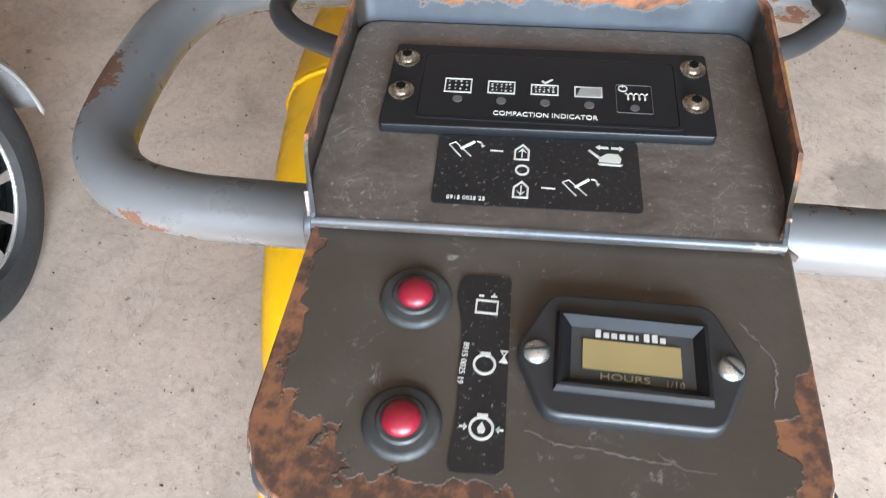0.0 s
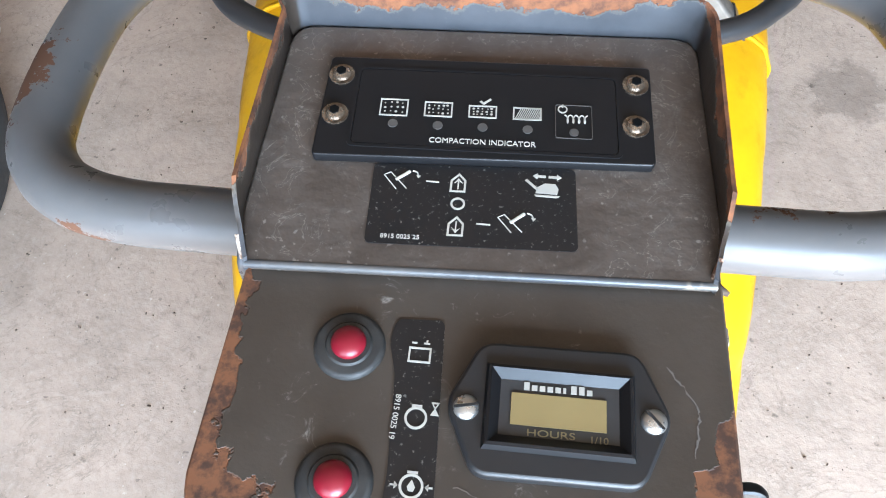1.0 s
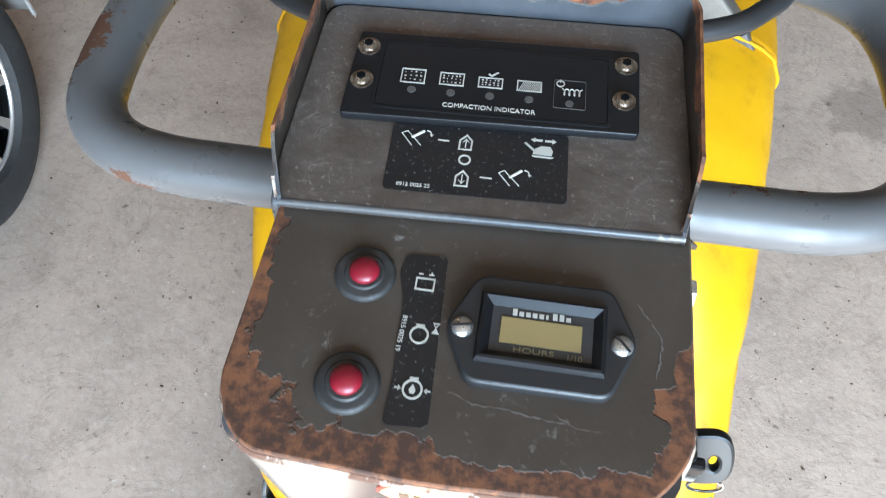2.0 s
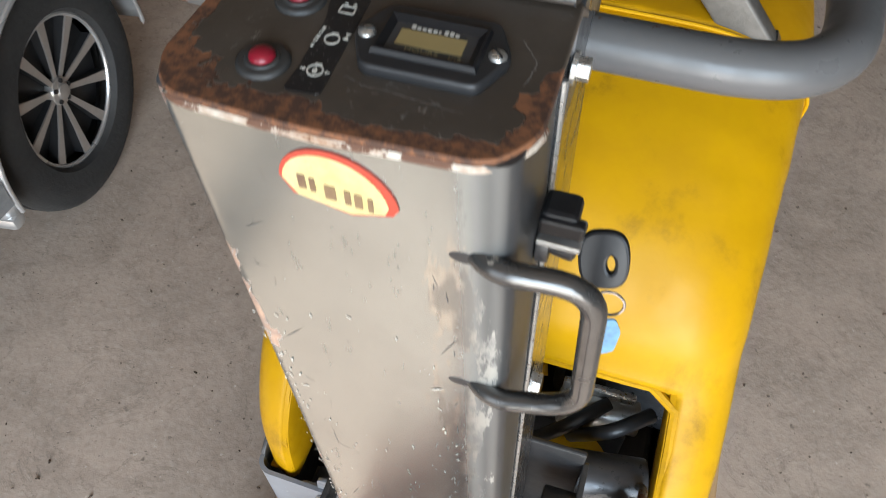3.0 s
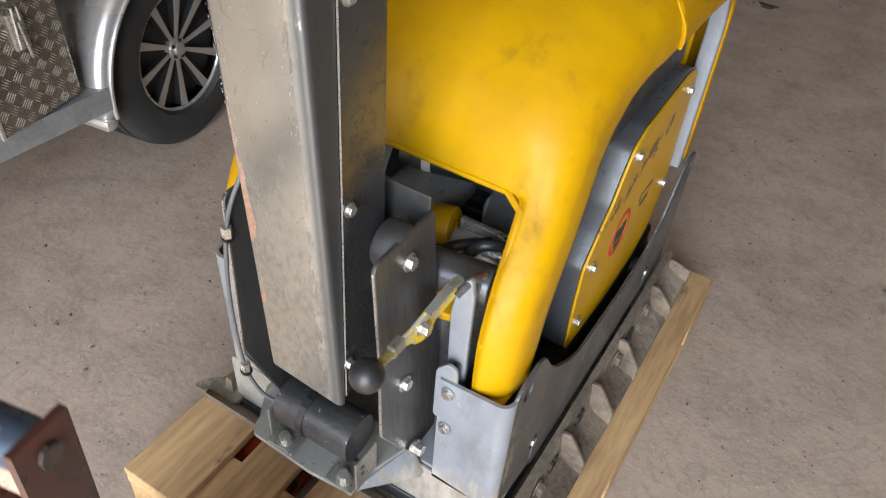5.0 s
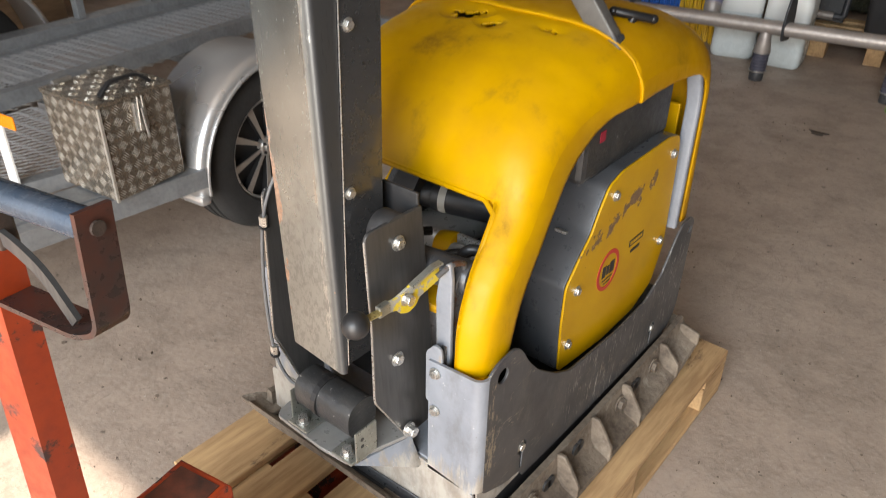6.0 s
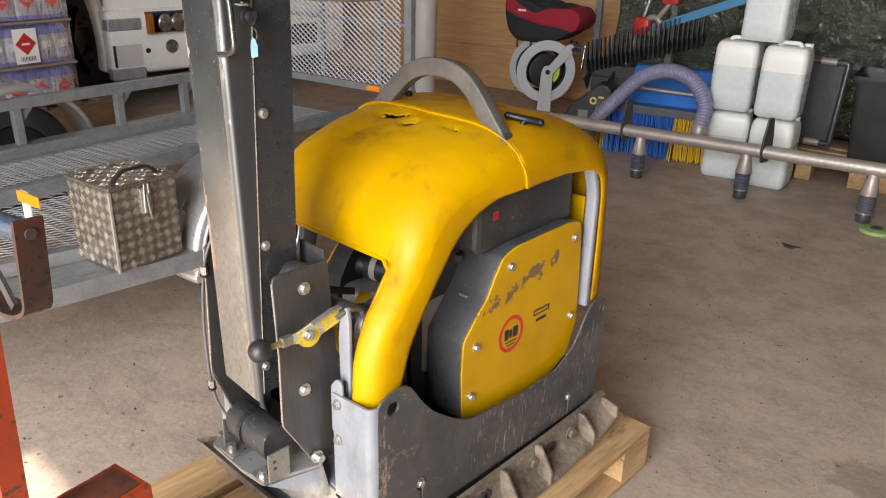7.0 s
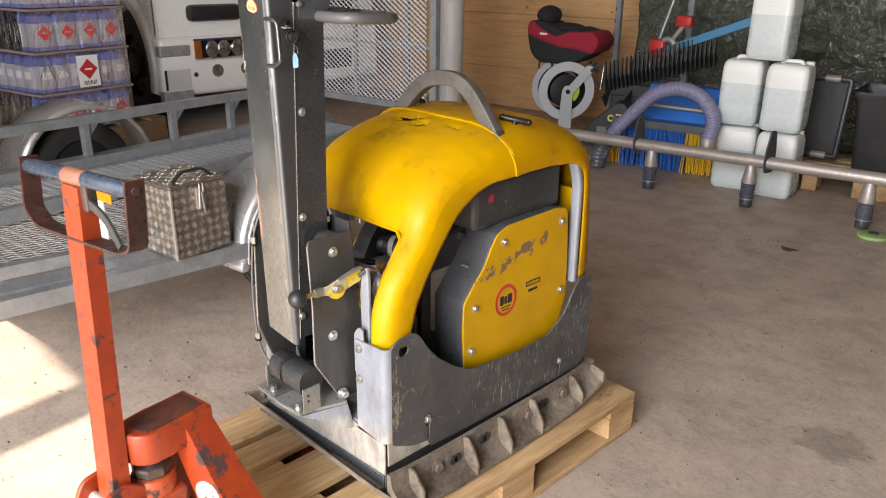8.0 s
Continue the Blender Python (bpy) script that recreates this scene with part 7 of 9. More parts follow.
        sweep(spline([(dx + 0.0040, dy + 0.0034, h), (dx + 0.0053, dy + 0.0029, h), (dx + 0.0058, dy + 0.0016, h)], 4), 0.00022, 6, bm=b)
        b.faces.new([b.verts.new((dx + u, dy + v, h + 0.0001)) for u, v in ((0.0051, 0.0019), (0.0058, 0.0007), (0.0066, 0.0018))])
        tpart("lever_icon", b, WORN_PRINT)
    mx, my = 0.0185, 0.1893
    mach = [[(mx - 0.0030, my - 0.0030), (mx + 0.0032, my - 0.0030), (mx + 0.0036, my - 0.0012), (mx + 0.0026, my + 0.0006), (mx - 0.0004, my + 0.0006), (mx - 0.0026, my - 0.0010)],
            [(mx - 0.0028, my - 0.0041), (mx + 0.0034, my - 0.0041), (mx + 0.0040, my - 0.0035), (mx - 0.0033, my - 0.0035)],
            [(mx - 0.0062, my + 0.0012), (mx - 0.0056, my + 0.0017), (mx - 0.0022, my - 0.0014), (mx - 0.0026, my - 0.0020)],
            [(mx - 0.0040, my + 0.0030), (mx - 0.0026, my + 0.0040), (mx - 0.0026, my + 0.0034), (mx - 0.0002, my + 0.0034), (mx - 0.0002, my + 0.0026), (mx - 0.0026, my + 0.0026), (mx - 0.0026, my + 0.0020)],
            [(mx + 0.0044, my + 0.0030), (mx + 0.0030, my + 0.0040), (mx + 0.0030, my + 0.0034), (mx + 0.0006, my + 0.0034), (mx + 0.0006, my + 0.0026), (mx + 0.0030, my + 0.0026), (mx + 0.0030, my + 0.0020)]]
    tpart("machine_icon", outline_mesh(mach, 0.0002, 0, zs), WORN_PRINT)
    tpart("part_number", lettering("8915 0025 25", 0.0019, Matrix.Translation((-0.0215, 0.1682, zt + 0.0006)) @ Matrix.Rotation(radians(2), 4, "Z"), 1.05), WORN_PRINT)
    # side cheeks that close the head against the mast
    for s in (1, -1):
        ck = outline_mesh([round_poly([(0.155, 1.35), (0.225, 1.35), (0.252, 1.417), (0.160, 1.417)], 0.006)], 0.003, 0.0006, on_x(s * 0.067))
        mpart("head_cheek", ck, DARK_STEEL)
        if s > 0:
            mpart("bolt", bolt_mesh(0.005, 0.007, "x"), ZINC, m=Matrix.Translation((0.0685, 0.158, 1.3955)))
    mpart("head_body", block(-0.064, 0.065, 0.168, 0.245, 1.36, 1.4125, 0.004), DARK_STEEL)


build_head()


def handle_bars():
    """Closed steering loop of round tube on both sides of the head."""
    for s in (1, -1):
        dy, dz = (0.011, -0.0090) if s > 0 else (0.002, -0.0108)
        pts = spline([(s * 0.060, 0.2005 + dy, 1.377), (s * 0.100, 0.2005 + dy, 1.377), (s * 0.135, 0.2015 + dy, 1.377), (s * 0.160, 0.2085 + dy, 1.377), (s * 0.1755, 0.224 + dy, 1.377), (s * 0.1815, 0.246 + dy, 1.376),
                      (s * 0.1830, 0.280 + dy, 1.375), (s * 0.1800, 0.312 + dy, 1.374), (s * 0.1680, 0.336 + dy, 1.374), (s * 0.1420, 0.352 + dy, 1.373), (s * 0.09, 0.362 + dy, 1.372), (s * 0.02, 0.368 + dy, 1.372)], 6)
        pts = [p + Vector((0, 0, dz)) for p in pts]
        mpart("steering_handle", sweep(pts, 0.0126, 20), TUBE_PAINT, label="blue-grey painted tube handle with rust spots", smooth=True)
    hoop = spline([(-0.060, 0.285, 1.372), (-0.100, 0.300, 1.370), (-0.120, 0.312, 1.370), (-0.128, 0.328, 1.370), (-0.118, 0.350, 1.370), (-0.07, 0.372, 1.370), (0.0, 0.380, 1.370),
                   (0.07, 0.380, 1.370), (0.118, 0.366, 1.370), (0.129, 0.346, 1.370), (0.118, 0.330, 1.370), (0.100, 0.316, 1.370), (0.060, 0.300, 1.372)], 6)
    mpart("shift_hoop", sweep(hoop, 0.0053, 14), BLACK, label="black direction-control hoop in front of the tray", smooth=True)
    mpart("hoop_pivot", block(-0.062, 0.062, 0.245, 0.30, 1.350, 1.385, 0.006), DARK_STEEL)


handle_bars()
# ---- pallet jack ----
def build_jack():
    """Hand pallet truck pushed under the pallet from behind, its handle upright and turned a little."""
    t = thing("pallet_jack", "scuffed orange hand pallet jack with upright handle, pushed under the pallet", "pallet jack")
    t.matrix_basis = pose(0.055, -0.30, 0, 0, 0, 10)

    def jp(name, data, material, parent=None, label="", smooth=False):
        return part(name, data, material, parent or t, label, Matrix.Identity(4), smooth)

    # handle: post, round grip and flat-bar guard; (a, z) run along the leaning handle plane
    def hp(a, z, off=0.0):
        return Vector((-0.040 + a, -0.083 + (z - 0.43) * 0.062 + off, z - 0.004 + 0.03 * a))

    post = bmesh.new()
    rows = []
    for z, w, d in ((0.33, 0.031, 0.021), (0.60, 0.030, 0.020), (1.0, 0.029, 0.019), (1.075, 0.028, 0.018)):
        c = hp(0.036 * (1.1 - z), z)
        rows.append([post.verts.new(c + Vector((sx * w, sy * d, 0))) for sx, sy in ((-1, -1), (1, -1), (1, 1), (-1, 1))])
    for r0, r1 in zip(rows, rows[1:]):
        for j in range(4):
            post.faces.new((r0[j], r0[(j + 1) % 4], r1[(j + 1) % 4], r1[j]))
    post.faces.new(rows[0][::-1]), post.faces.new(rows[-1])
    soften(post, 0.005, 2, 50)
    handle = jp("handle_post", post, ORANGE, label="scuffed orange square handle post", smooth=True)
    gz = 1.088
    grip = rod(hp(-0.184, gz), hp(0.190, gz), 0.0165, 24, bevel=0.003)
    jp("grip", grip, surface("dark_blue_grip_paint", (0.035, 0.055, 0.085), (0.075, 0.09, 0.11), 0.26, metal=0.3, big=14, fine=70, amount=0.7, relief=0.0), handle, "dark blue-black round hand grip", True)
    jp("grip_collar", rod(hp(-0.036, gz), hp(0.036, gz), 0.0178, 24, bevel=0.002), surface("worn_pink_orange_paint", (0.34, 0.13, 0.08), (0.16, 0.08, 0.06), 0.4, big=20, fine=70, amount=0.8), handle, "worn welded collar on the grip", True)
    loop = rounded([hp(-0.185, gz + 0.020), hp(-0.185, 0.995), hp(-0.140, 0.966), hp(0.155, 0.962), hp(0.192, 0.978), hp(0.192, gz + 0.020)], 0.016, 6)
    jp("handle_loop", sweep(loop, 0, section=[(-0.003, -0.020), (0.003, -0.020), (0.003, 0.020), (-0.003, 0.020)]),
       surface("worn_brown_loop_paint", (0.040, 0.030, 0.028), (0.12, 0.034, 0.020), 0.32, metal=0.3, big=9, fine=60, amount=0.9, relief=0.0), handle, "worn dark steel hand guard", True)
    jp("grip_screw", rod(hp(0.191, gz), hp(0.1985, gz), 0.008, 12), GREASE, handle)
    lev = sweep(spline([hp(0.030, 1.045, -0.004), hp(0.070, 1.035, -0.006), (hp(0.110, 1.015, -0.008)), hp(0.150, 0.975, -0.010)], 6), 0, section=[(-0.003, -0.009), (0.003, -0.009), (0.003, 0.009), (-0.003, 0.009)])
    jp("release_lever", lev, BRACKET_STEEL, handle, "bare steel release lever", True)
    jp("lever_mount", block(-0.012, 0.012, -0.012, 0.012, -0.03, 0.03, 0.004), GREASE, handle).matrix_basis = Matrix.Translation(hp(0.036, 1.055))
    # yoke at the post's foot
    for s in (-1, 1):
        me = outline_mesh([round_poly([(-0.150, 0.26), (-0.020, 0.26), (-0.020, 0.36), (-0.075, 0.405), (-0.130, 0.400), (-0.150, 0.36)], 0.02), circle(-0.112, 0.355, 0.012)], 0.012, 0.003, on_x(-0.022 + s * 0.046))
        yk = jp("yoke", me, ORANGE, label="greasy orange handle yoke")
    jp("yoke_pin", rod((-0.088, -0.112, 0.355), (0.042, -0.112, 0.355), 0.013, 16), STEEL_TUBE, smooth=True)
    pump = rod((0, 0, 0.12), (0, 0, 0.385), 0.050, 28, bevel=0.008)
    block(-0.068, 0.060, -0.12, 0.055, 0.12, 0.345, 0.02, bm=pump)
    jp("pump_body", pump, surface("greasy_orange_casting", (0.46, 0.075, 0.02), (0.10, 0.035, 0.025), 0.42, big=12, fine=60, amount=0.95, wear=(0.04, 0.022, 0.02), wear_at=(0.56, 0.64), wear_scale=16), label="greasy orange hydraulic pump body", smooth=True)
    jp("pump_collar", rod((0, 0, 0.385), (0, 0, 0.412), 0.045, 8, bevel=0.006), GREASE, label="black oily pump collar")
    jp("pump_piston", rod((0, 0, 0.40), (0, 0, 0.455), 0.019, 20), CHROME, label="bright piston rod", smooth=True)
    # lifting head: round nose over the piston, arms spreading to the struts
    nose = [(0.050 * math.cos(a), 0.050 * math.sin(a)) for a in [radians(200 + 14 * k) for k in range(11)]]
    head = nose + [(0.050, 0.030), (0.047, 0.085), (0.047, 0.132), (-0.047, 0.132), (-0.047, 0.085), (-0.050, 0.030)]
    cap = jp("lift_head", outline_mesh([head], 0.078, 0.006, on_z(0.474)), ORANGE, label="scratched orange lifting head", smooth=True)
    inset = [(x * 0.86, 0.012 + y * 0.86) for x, y in head]
    jp("grease_film", outline_mesh([inset], 0.0012, 0, on_z(0.5136)), surface("smeared_black_grease", (0.028, 0.020, 0.017), (0.16, 0.045, 0.025), 0.42, big=11, fine=60, amount=1.0, relief=0.1), cap, "oily black smear on the head")
    for s in (-1, 1):
        b = bmesh.new()
        dx = 0.0 if s > 0 else 0.0
        a = [(s * 0.004 + dx, 0.052, 0.462), (s * 0.049 + dx, 0.062, 0.497), (s * 0.049 + dx, 0.132, 0.497), (s * 0.004 + dx, 0.132, 0.462)]
        e = [(s * 0.145, 0.075, 0.085), (s * 0.280, 0.095, 0.085), (s * 0.280, 0.205, 0.085), (s * 0.145, 0.205, 0.085)]
        va, ve = [b.verts.new(p) for p in a], [b.verts.new(p) for p in e]
        for j in range(4):
            b.faces.new((va[j], va[(j + 1) % 4], ve[(j + 1) % 4], ve[j]))
        b.faces.new(va), b.faces.new(ve[::-1])
        soften(b, 0.006, 2, 40)
        strut = jp("lift_strut", b, ORANGE, label="orange sloping strut down to the fork")
        if s > 0:
            p = Vector((0.5 * (0.020 + (0.165 - 0.020) * 0.48 + 0.084 + (0.310 - 0.084) * 0.48), 0, 0))
            k = 0.40
            l0, l1 = Vector(a[0]).lerp(Vector(e[0]), k), Vector(a[1]).lerp(Vector(e[1]), k)
            along = (Vector(e[0]) - Vector(a[0])).normalized()
            nrm = (l1 - l0).cross(along).normalized()
            if nrm.y > 0:
                nrm = -nrm
            disc = outline_mesh([circle(0, 0, 0.035, 28)], 0.001, 0)
            disc.transform(Matrix.Translation((l0 + l1) / 2 + nrm * 0.001) @ nrm.to_track_quat("Z", "Y").to_matrix().to_4x4())
            jp("round_sticker", disc, surface("scuffed_white_sticker", (0.50, 0.47, 0.42), (0.34, 0.29, 0.24), 0.6, big=30, fine=140, amount=0.9, wear=(0.09, 0.055, 0.04), wear_at=(0.55, 0.59), wear_scale=60), strut, "scuffed round white sticker")
    turn = Matrix.Rotation(radians(-10), 4, "Z")
    for s in (-1, 1):
        fork = block(s * 0.185 - 0.04 - 0.075, s * 0.185 - 0.04 + 0.075, 0.13, 1.15, 0.040, 0.0915, 0.008)
        fork.transform(turn)
        jp("fork", fork, ORANGE, label="orange fork under the pallet")
        wheel = rod((s * 0.030, -0.01, 0.090), (s * 0.085, -0.01, 0.090), 0.090, 28, bevel=0.01)
        jp("steer_wheel", wheel, RUBBER, label="black steering wheel", smooth=True)


build_jack()


# ---- trailer ----
TR = pose(-1.225, 0.985, 0, 0, 0, 8)
trailer = thing("car_trailer", "galvanised car trailer with mesh runways and side rail", "trailer", TR.translation)
trailer.rotation_euler = (0, 0, radians(8))


def tp(name, data, material, parent=None, label="", smooth=False, m=None):
    return part(name, data, material, parent or trailer, label, m, smooth)


def bars(segs, w, h, r=0.003):
    """Box bars between pairs of points."""
    out = None
    for p, q in segs:
        sec = [(-w / 2, -h / 2), (w / 2, -h / 2), (w / 2, h / 2), (-w / 2, h / 2)]
        out = sweep([p, q], 0, section=sec, bm=out)
    return out


def expanded_mesh(x0, x1, y0, y1, long, short, w, t):
    """Expanded metal in a plane: diamonds with twisted strands of width w, long way along y."""
    b = bmesh.new()
    nx, ny = int((x1 - x0) / short), int((y1 - y0) / long)
    for i in range(nx):
        for phase in (0, 1):
            prev = None
            for j in range(2 * ny + 1):
                up = j % 2
                x = x0 + (i + (0.5 if j % 2 else float(phase))) * short
                y = y0 + j * long / 2
                z = t * (0.6 if up else 0.0)
                a = [b.verts.new((x - w / 2, y, z)), b.verts.new((x + w / 2, y, z + t)), b.verts.new((x + w / 2, y, z + t - 0.002)), b.verts.new((x - w / 2, y, z - 0.002))]
                if prev:
                    for k in range(4):
                        b.faces.new((prev[k], prev[(k + 1) % 4], a[(k + 1) % 4], a[k]))
                prev = a
    return b


def tyre_profile(R, rim, w, n=64, tread=True):
    """A tyre as a lathed ring about the x axis, with grooves round the tread."""
    prof = [(-0.36 * w, rim), (-0.46 * w, rim + 0.012), (-0.50 * w, (R + rim) / 2), (-0.47 * w, R - 0.022), (-0.40 * w, R - 0.006)]
    for g in (-0.22, 0.0, 0.22):
        prof += [((g - 0.05) * w, R), ((g - 0.045) * w, R - 0.008), ((g + 0.045) * w, R - 0.008), ((g + 0.05) * w, R)]
    prof += [(0.40 * w, R - 0.006), (0.47 * w, R - 0.022), (0.50 * w, (R + rim) / 2), (0.46 * w, rim + 0.012), (0.36 * w, rim)]
    b = bmesh.new()
    rings = []
    for k in range(n):
        a = 2 * math.pi * k / n
        rings.append([b.verts.new((x, r * math.cos(a), r * math.sin(a))) for x, r in prof])
    for r0, r1 in zip(rings, rings[1:] + rings[:1]):
        for j in range(len(prof) - 1):
            b.faces.new((r0[j], r0[j + 1], r1[j + 1], r1[j]))
    return b


def alloy_wheel(parent, m, R=0.305, rim=0.190, w=0.175):
    """Tyre, black dish, bright lip and ten diamond-cut spokes; outer side towards +x."""
    tyre = tp("wheel", tyre_profile(R, rim, w), RUBBER, parent, "black road tyre on a two-tone alloy rim", True, m)
    I = Matrix.Identity(4)
    dish = rod((-0.06, 0, 0), (0.028, 0, 0), rim - 0.004, 48)
    part("rim_dish", dish, BLACK, tyre, "gloss black rim dish", I, True)
    lip = sweep([(0.062, (rim - 0.002) * math.cos(a), (rim - 0.002) * math.sin(a)) for a in [2 * math.pi * k / 56 for k in range(56)]], 0.006, 8, closed=True)
    part("rim_lip", lip, POLISHED, tyre, "bright machined rim lip", I, True)
    for k in range(10):
        a = 2 * math.pi * (k + 0.25) / 10
        b = bmesh.new()
        vs = []
        for r, hw, x in ((0.030, 0.0060, 0.046), (0.110, 0.0088, 0.055), (rim - 0.004, 0.0140, 0.062)):
            vs.append([b.verts.new((xx, r, hh)) for xx, hh in ((x - 0.004, -hw), (x, -hw), (x, hw), (x - 0.004, hw))])
        for r0, r1 in zip(vs, vs[1:]):
            for j in range(4):
                b.faces.new((r0[j], r0[(j + 1) % 4], r1[(j + 1) % 4], r1[j]))
        b.faces.new(vs[0]), b.faces.new(vs[-1][::-1])
        b.transform(Matrix.Rotation(a, 4, "X"))
        web = bmesh.new()
        rows = [[web.verts.new((xx, r, hh)) for xx, hh in ((0.02, -hw * 0.8), (x - 0.0045, -hw * 0.8), (x - 0.0045, hw * 0.8), (0.02, hw * 0.8))] for r, hw, x in ((0.030, 0.0060, 0.046), (0.110, 0.0088, 0.055), (rim - 0.006, 0.0140, 0.062))]
        for r0, r1 in zip(rows, rows[1:]):
            for j in range(4):
                web.faces.new((r0[j], r0[(j + 1) % 4], r1[(j + 1) % 4], r1[j]))
        web.faces.new(rows[0]), web.faces.new(rows[-1][::-1])
        web.transform(Matrix.Rotation(a, 4, "X"))
        part("spoke_web", web, BLACK, tyre, "gloss black spoke flank", I)
        part("spoke", b, SPOKE, tyre, "", I)
    hub = rod((0.02, 0, 0), (0.052, 0, 0), 0.036, 28, bevel=0.004)
    rod((0.05, 0, 0), (0.060, 0, 0), 0.021, 24, bevel=0.003, bm=hub)
    part("hub_cap", hub, SPOKE, tyre, "bright hub cap", I, True)
    for k in range(5):
        a = 2 * math.pi * k / 5
        part("wheel_bolt", rod((0.045, 0.028 * math.cos(a), 0.028 * math.sin(a)), (0.057, 0.028 * math.cos(a), 0.028 * math.sin(a)), 0.006, 6), BLACK, tyre, "", I)
    return tyre


def mudguard(x0, x1, R, zc, a0, a1):
    b = bmesh.new()
    rows = []
    for k in range(37):
        a = radians(a0 + (a1 - a0) * k / 36)
        c, s = math.cos(a), math.sin(a)
        rows.append([b.verts.new((x, -r * c, zc + r * s)) for x, r in ((x0, R), (x1 - 0.03, R), (x1 - 0.012, R - 0.004), (x1, R - 0.018), (x1 + 0.004, R - 0.034))])
    for r0, r1 in zip(rows, rows[1:]):
        for j in range(len(r0) - 1):
            b.faces.new((r0[j], r0[j + 1], r1[j + 1], r1[j]))
    return b


def build_trailer():
    alloy_wheel(trailer, Matrix.Translation((-0.085, 0.022, 0.305)))
    ob = tp("mudguard", mudguard(-0.215, 0.035, 0.372, 0.302, -4, 184), POLISHED, None, "shiny galvanised mudguard", True)
    thick(ob, 0.002)
    lip = [(0.040, -0.338 * math.cos(radians(a)), 0.302 + 0.338 * math.sin(radians(a))) for a in range(-4, 185, 6)]
    tp("mudguard_bead", sweep(lip, 0.006, 8), POLISHED, None, "rolled bright edge", True)
    ear = block(-0.20, 0.040, -0.376, -0.330, 0.245, 0.285, 0.016)
    tp("mudguard_end", ear, POLISHED, None, "", True)
    # far wheel
    alloy_wheel(trailer, Matrix.Translation((-1.86, -0.06, 0.305)) @ Matrix.Rotation(math.pi, 4, "Z"))
    ob = tp("mudguard", mudguard(-1.97, -1.70, 0.415, 0.302, 6, 174), POLISHED, None, "shiny galvanised mudguard", True)
    ob.location.y = -0.06
    thick(ob, 0.002)
    # far runway
    deck = expanded_mesh(-1.46, -0.86, -2.3, 1.6, 0.056, 0.030, 0.0092, 0.006)
    for v in deck.verts:
        v.co.z += 0.40
    tagged(tp("runway_mesh", deck, MESH_ZINC, None, "galvanised expanded-metal runway"), kind="stuff")
    frame_bars = bars([((-0.85, -2.4, 0.455), (-0.85, 1.65, 0.455)), ((-1.475, -2.4, 0.385), (-1.475, 1.65, 0.385))], 0.05, 0.06)
    tp("runway_frame", frame_bars, GALV, None, "galvanised steel runway frame")
    chan = block(-1.60, -1.50, -2.4, 1.65, 0.335, 0.462, 0.004)
    tp("side_channel", chan, GALV, None, "galvanised side channel")
    rail = bars([((-1.55, -2.4, 0.662), (-1.55, 1.65, 0.662))], 0.05, 0.05)
    tp("side_rail", rail, GALV, None, "galvanised square-tube side rail")
    for y in (-1.83, -1.27, -0.71, -0.15, 0.395, 0.815, 1.30):
        tp("rail_post", block(-1.570, -1.530, y - 0.020, y + 0.020, 0.462, 0.637, 0.002), GALV)
        g = outline_mesh([[(y + 0.020, 0.638), (y + 0.085, 0.638), (y + 0.020, 0.560)]], 0.004, 0, on_x(-1.545))
        tp("gusset", g, GALV)
    for y in (-1.1, 0.55, 1.5):
        tp("cross_member", block(-1.55, -0.42 if y < 0 else (0.0 if y > 1 else -0.25), y - 0.03, y + 0.03, 0.30, 0.38, 0.004), GALV)
    tp("axle", block(-1.80, -0.10, -0.04, 0.04, 0.26, 0.34, 0.006), GALV, None, "galvanised axle beam")
    # lower mesh in front, beside the toolbox
    low = expanded_mesh(-0.84, -0.20, -1.30, -0.30, 0.056, 0.030, 0.0092, 0.006)
    cut = [v for v in low.verts if v.co.x > -0.105 + 0.275 * v.co.y]
    bmesh.ops.delete(low, geom=cut, context="VERTS")
    for v in low.verts:
        v.co.z += 0.40
    tagged(tp("runway_mesh", low, MESH_ZINC, None, "galvanised expanded-metal runway"), kind="stuff")
    tp("runway_frame", bars([((-0.168, -0.30, 0.385), (-0.443, -1.30, 0.385)), ((-0.443, -1.30, 0.385), (-0.85, -1.30, 0.385)), ((-0.19, -0.30, 0.385), (-0.85, -0.30, 0.385))], 0.045, 0.05), GALV)
    tp("drawbar_web", bars([((-0.06, -0.34, 0.372), (-0.291, -1.30, 0.372))], 0.11, 0.012), GALV, None, "galvanised drawbar web")
    # drawbar seen below the box
    tp("drawbar", bars([((0.02, -0.34, 0.345), (-0.177, -1.30, 0.345))], 0.045, 0.065), GALV, None, "galvanised drawbar beam")
    tp("lamp_bracket", bars([((-0.30, -0.765, 0.39), (-0.30, -0.765, 0.64))], 0.045, 0.006), WHITE_PAINT, None, "pale bracket with reflector")
    tp("reflector", block(-0.335, -0.200, -0.775, -0.768, 0.600, 0.640, 0.004), AMBER, None, "orange plastic reflector")
    # upright ramp at the rear end
    tp("ramp_frame", bars([((-0.50, 1.60, 0.58), (-0.50, 1.60, 2.3)), ((-1.55, 1.60, 0.58), (-1.55, 1.60, 2.3)), ((-0.47, 1.60, 0.60), (-1.60, 1.60, 0.60)), ((-0.50, 1.60, 1.75), (-1.55, 1.60, 1.75))], 0.05, 0.04),
       GALV, None, "galvanised frame of the raised ramp")
    for x in (-0.74, -1.20):
        tp("ramp_bar", bars([((x, 1.625, 0.6), (x, 1.625, 2.28))], 0.03, 0.02), GALV)
    tp("ramp_bar", bars([((-0.50, 1.625, 0.98), (-1.55, 1.625, 0.98))], 0.03, 0.02), GALV)
    mesh = expanded_mesh(0.62, 2.28, -1.53, -0.52, 0.046, 0.032, 0.0072, 0.004)
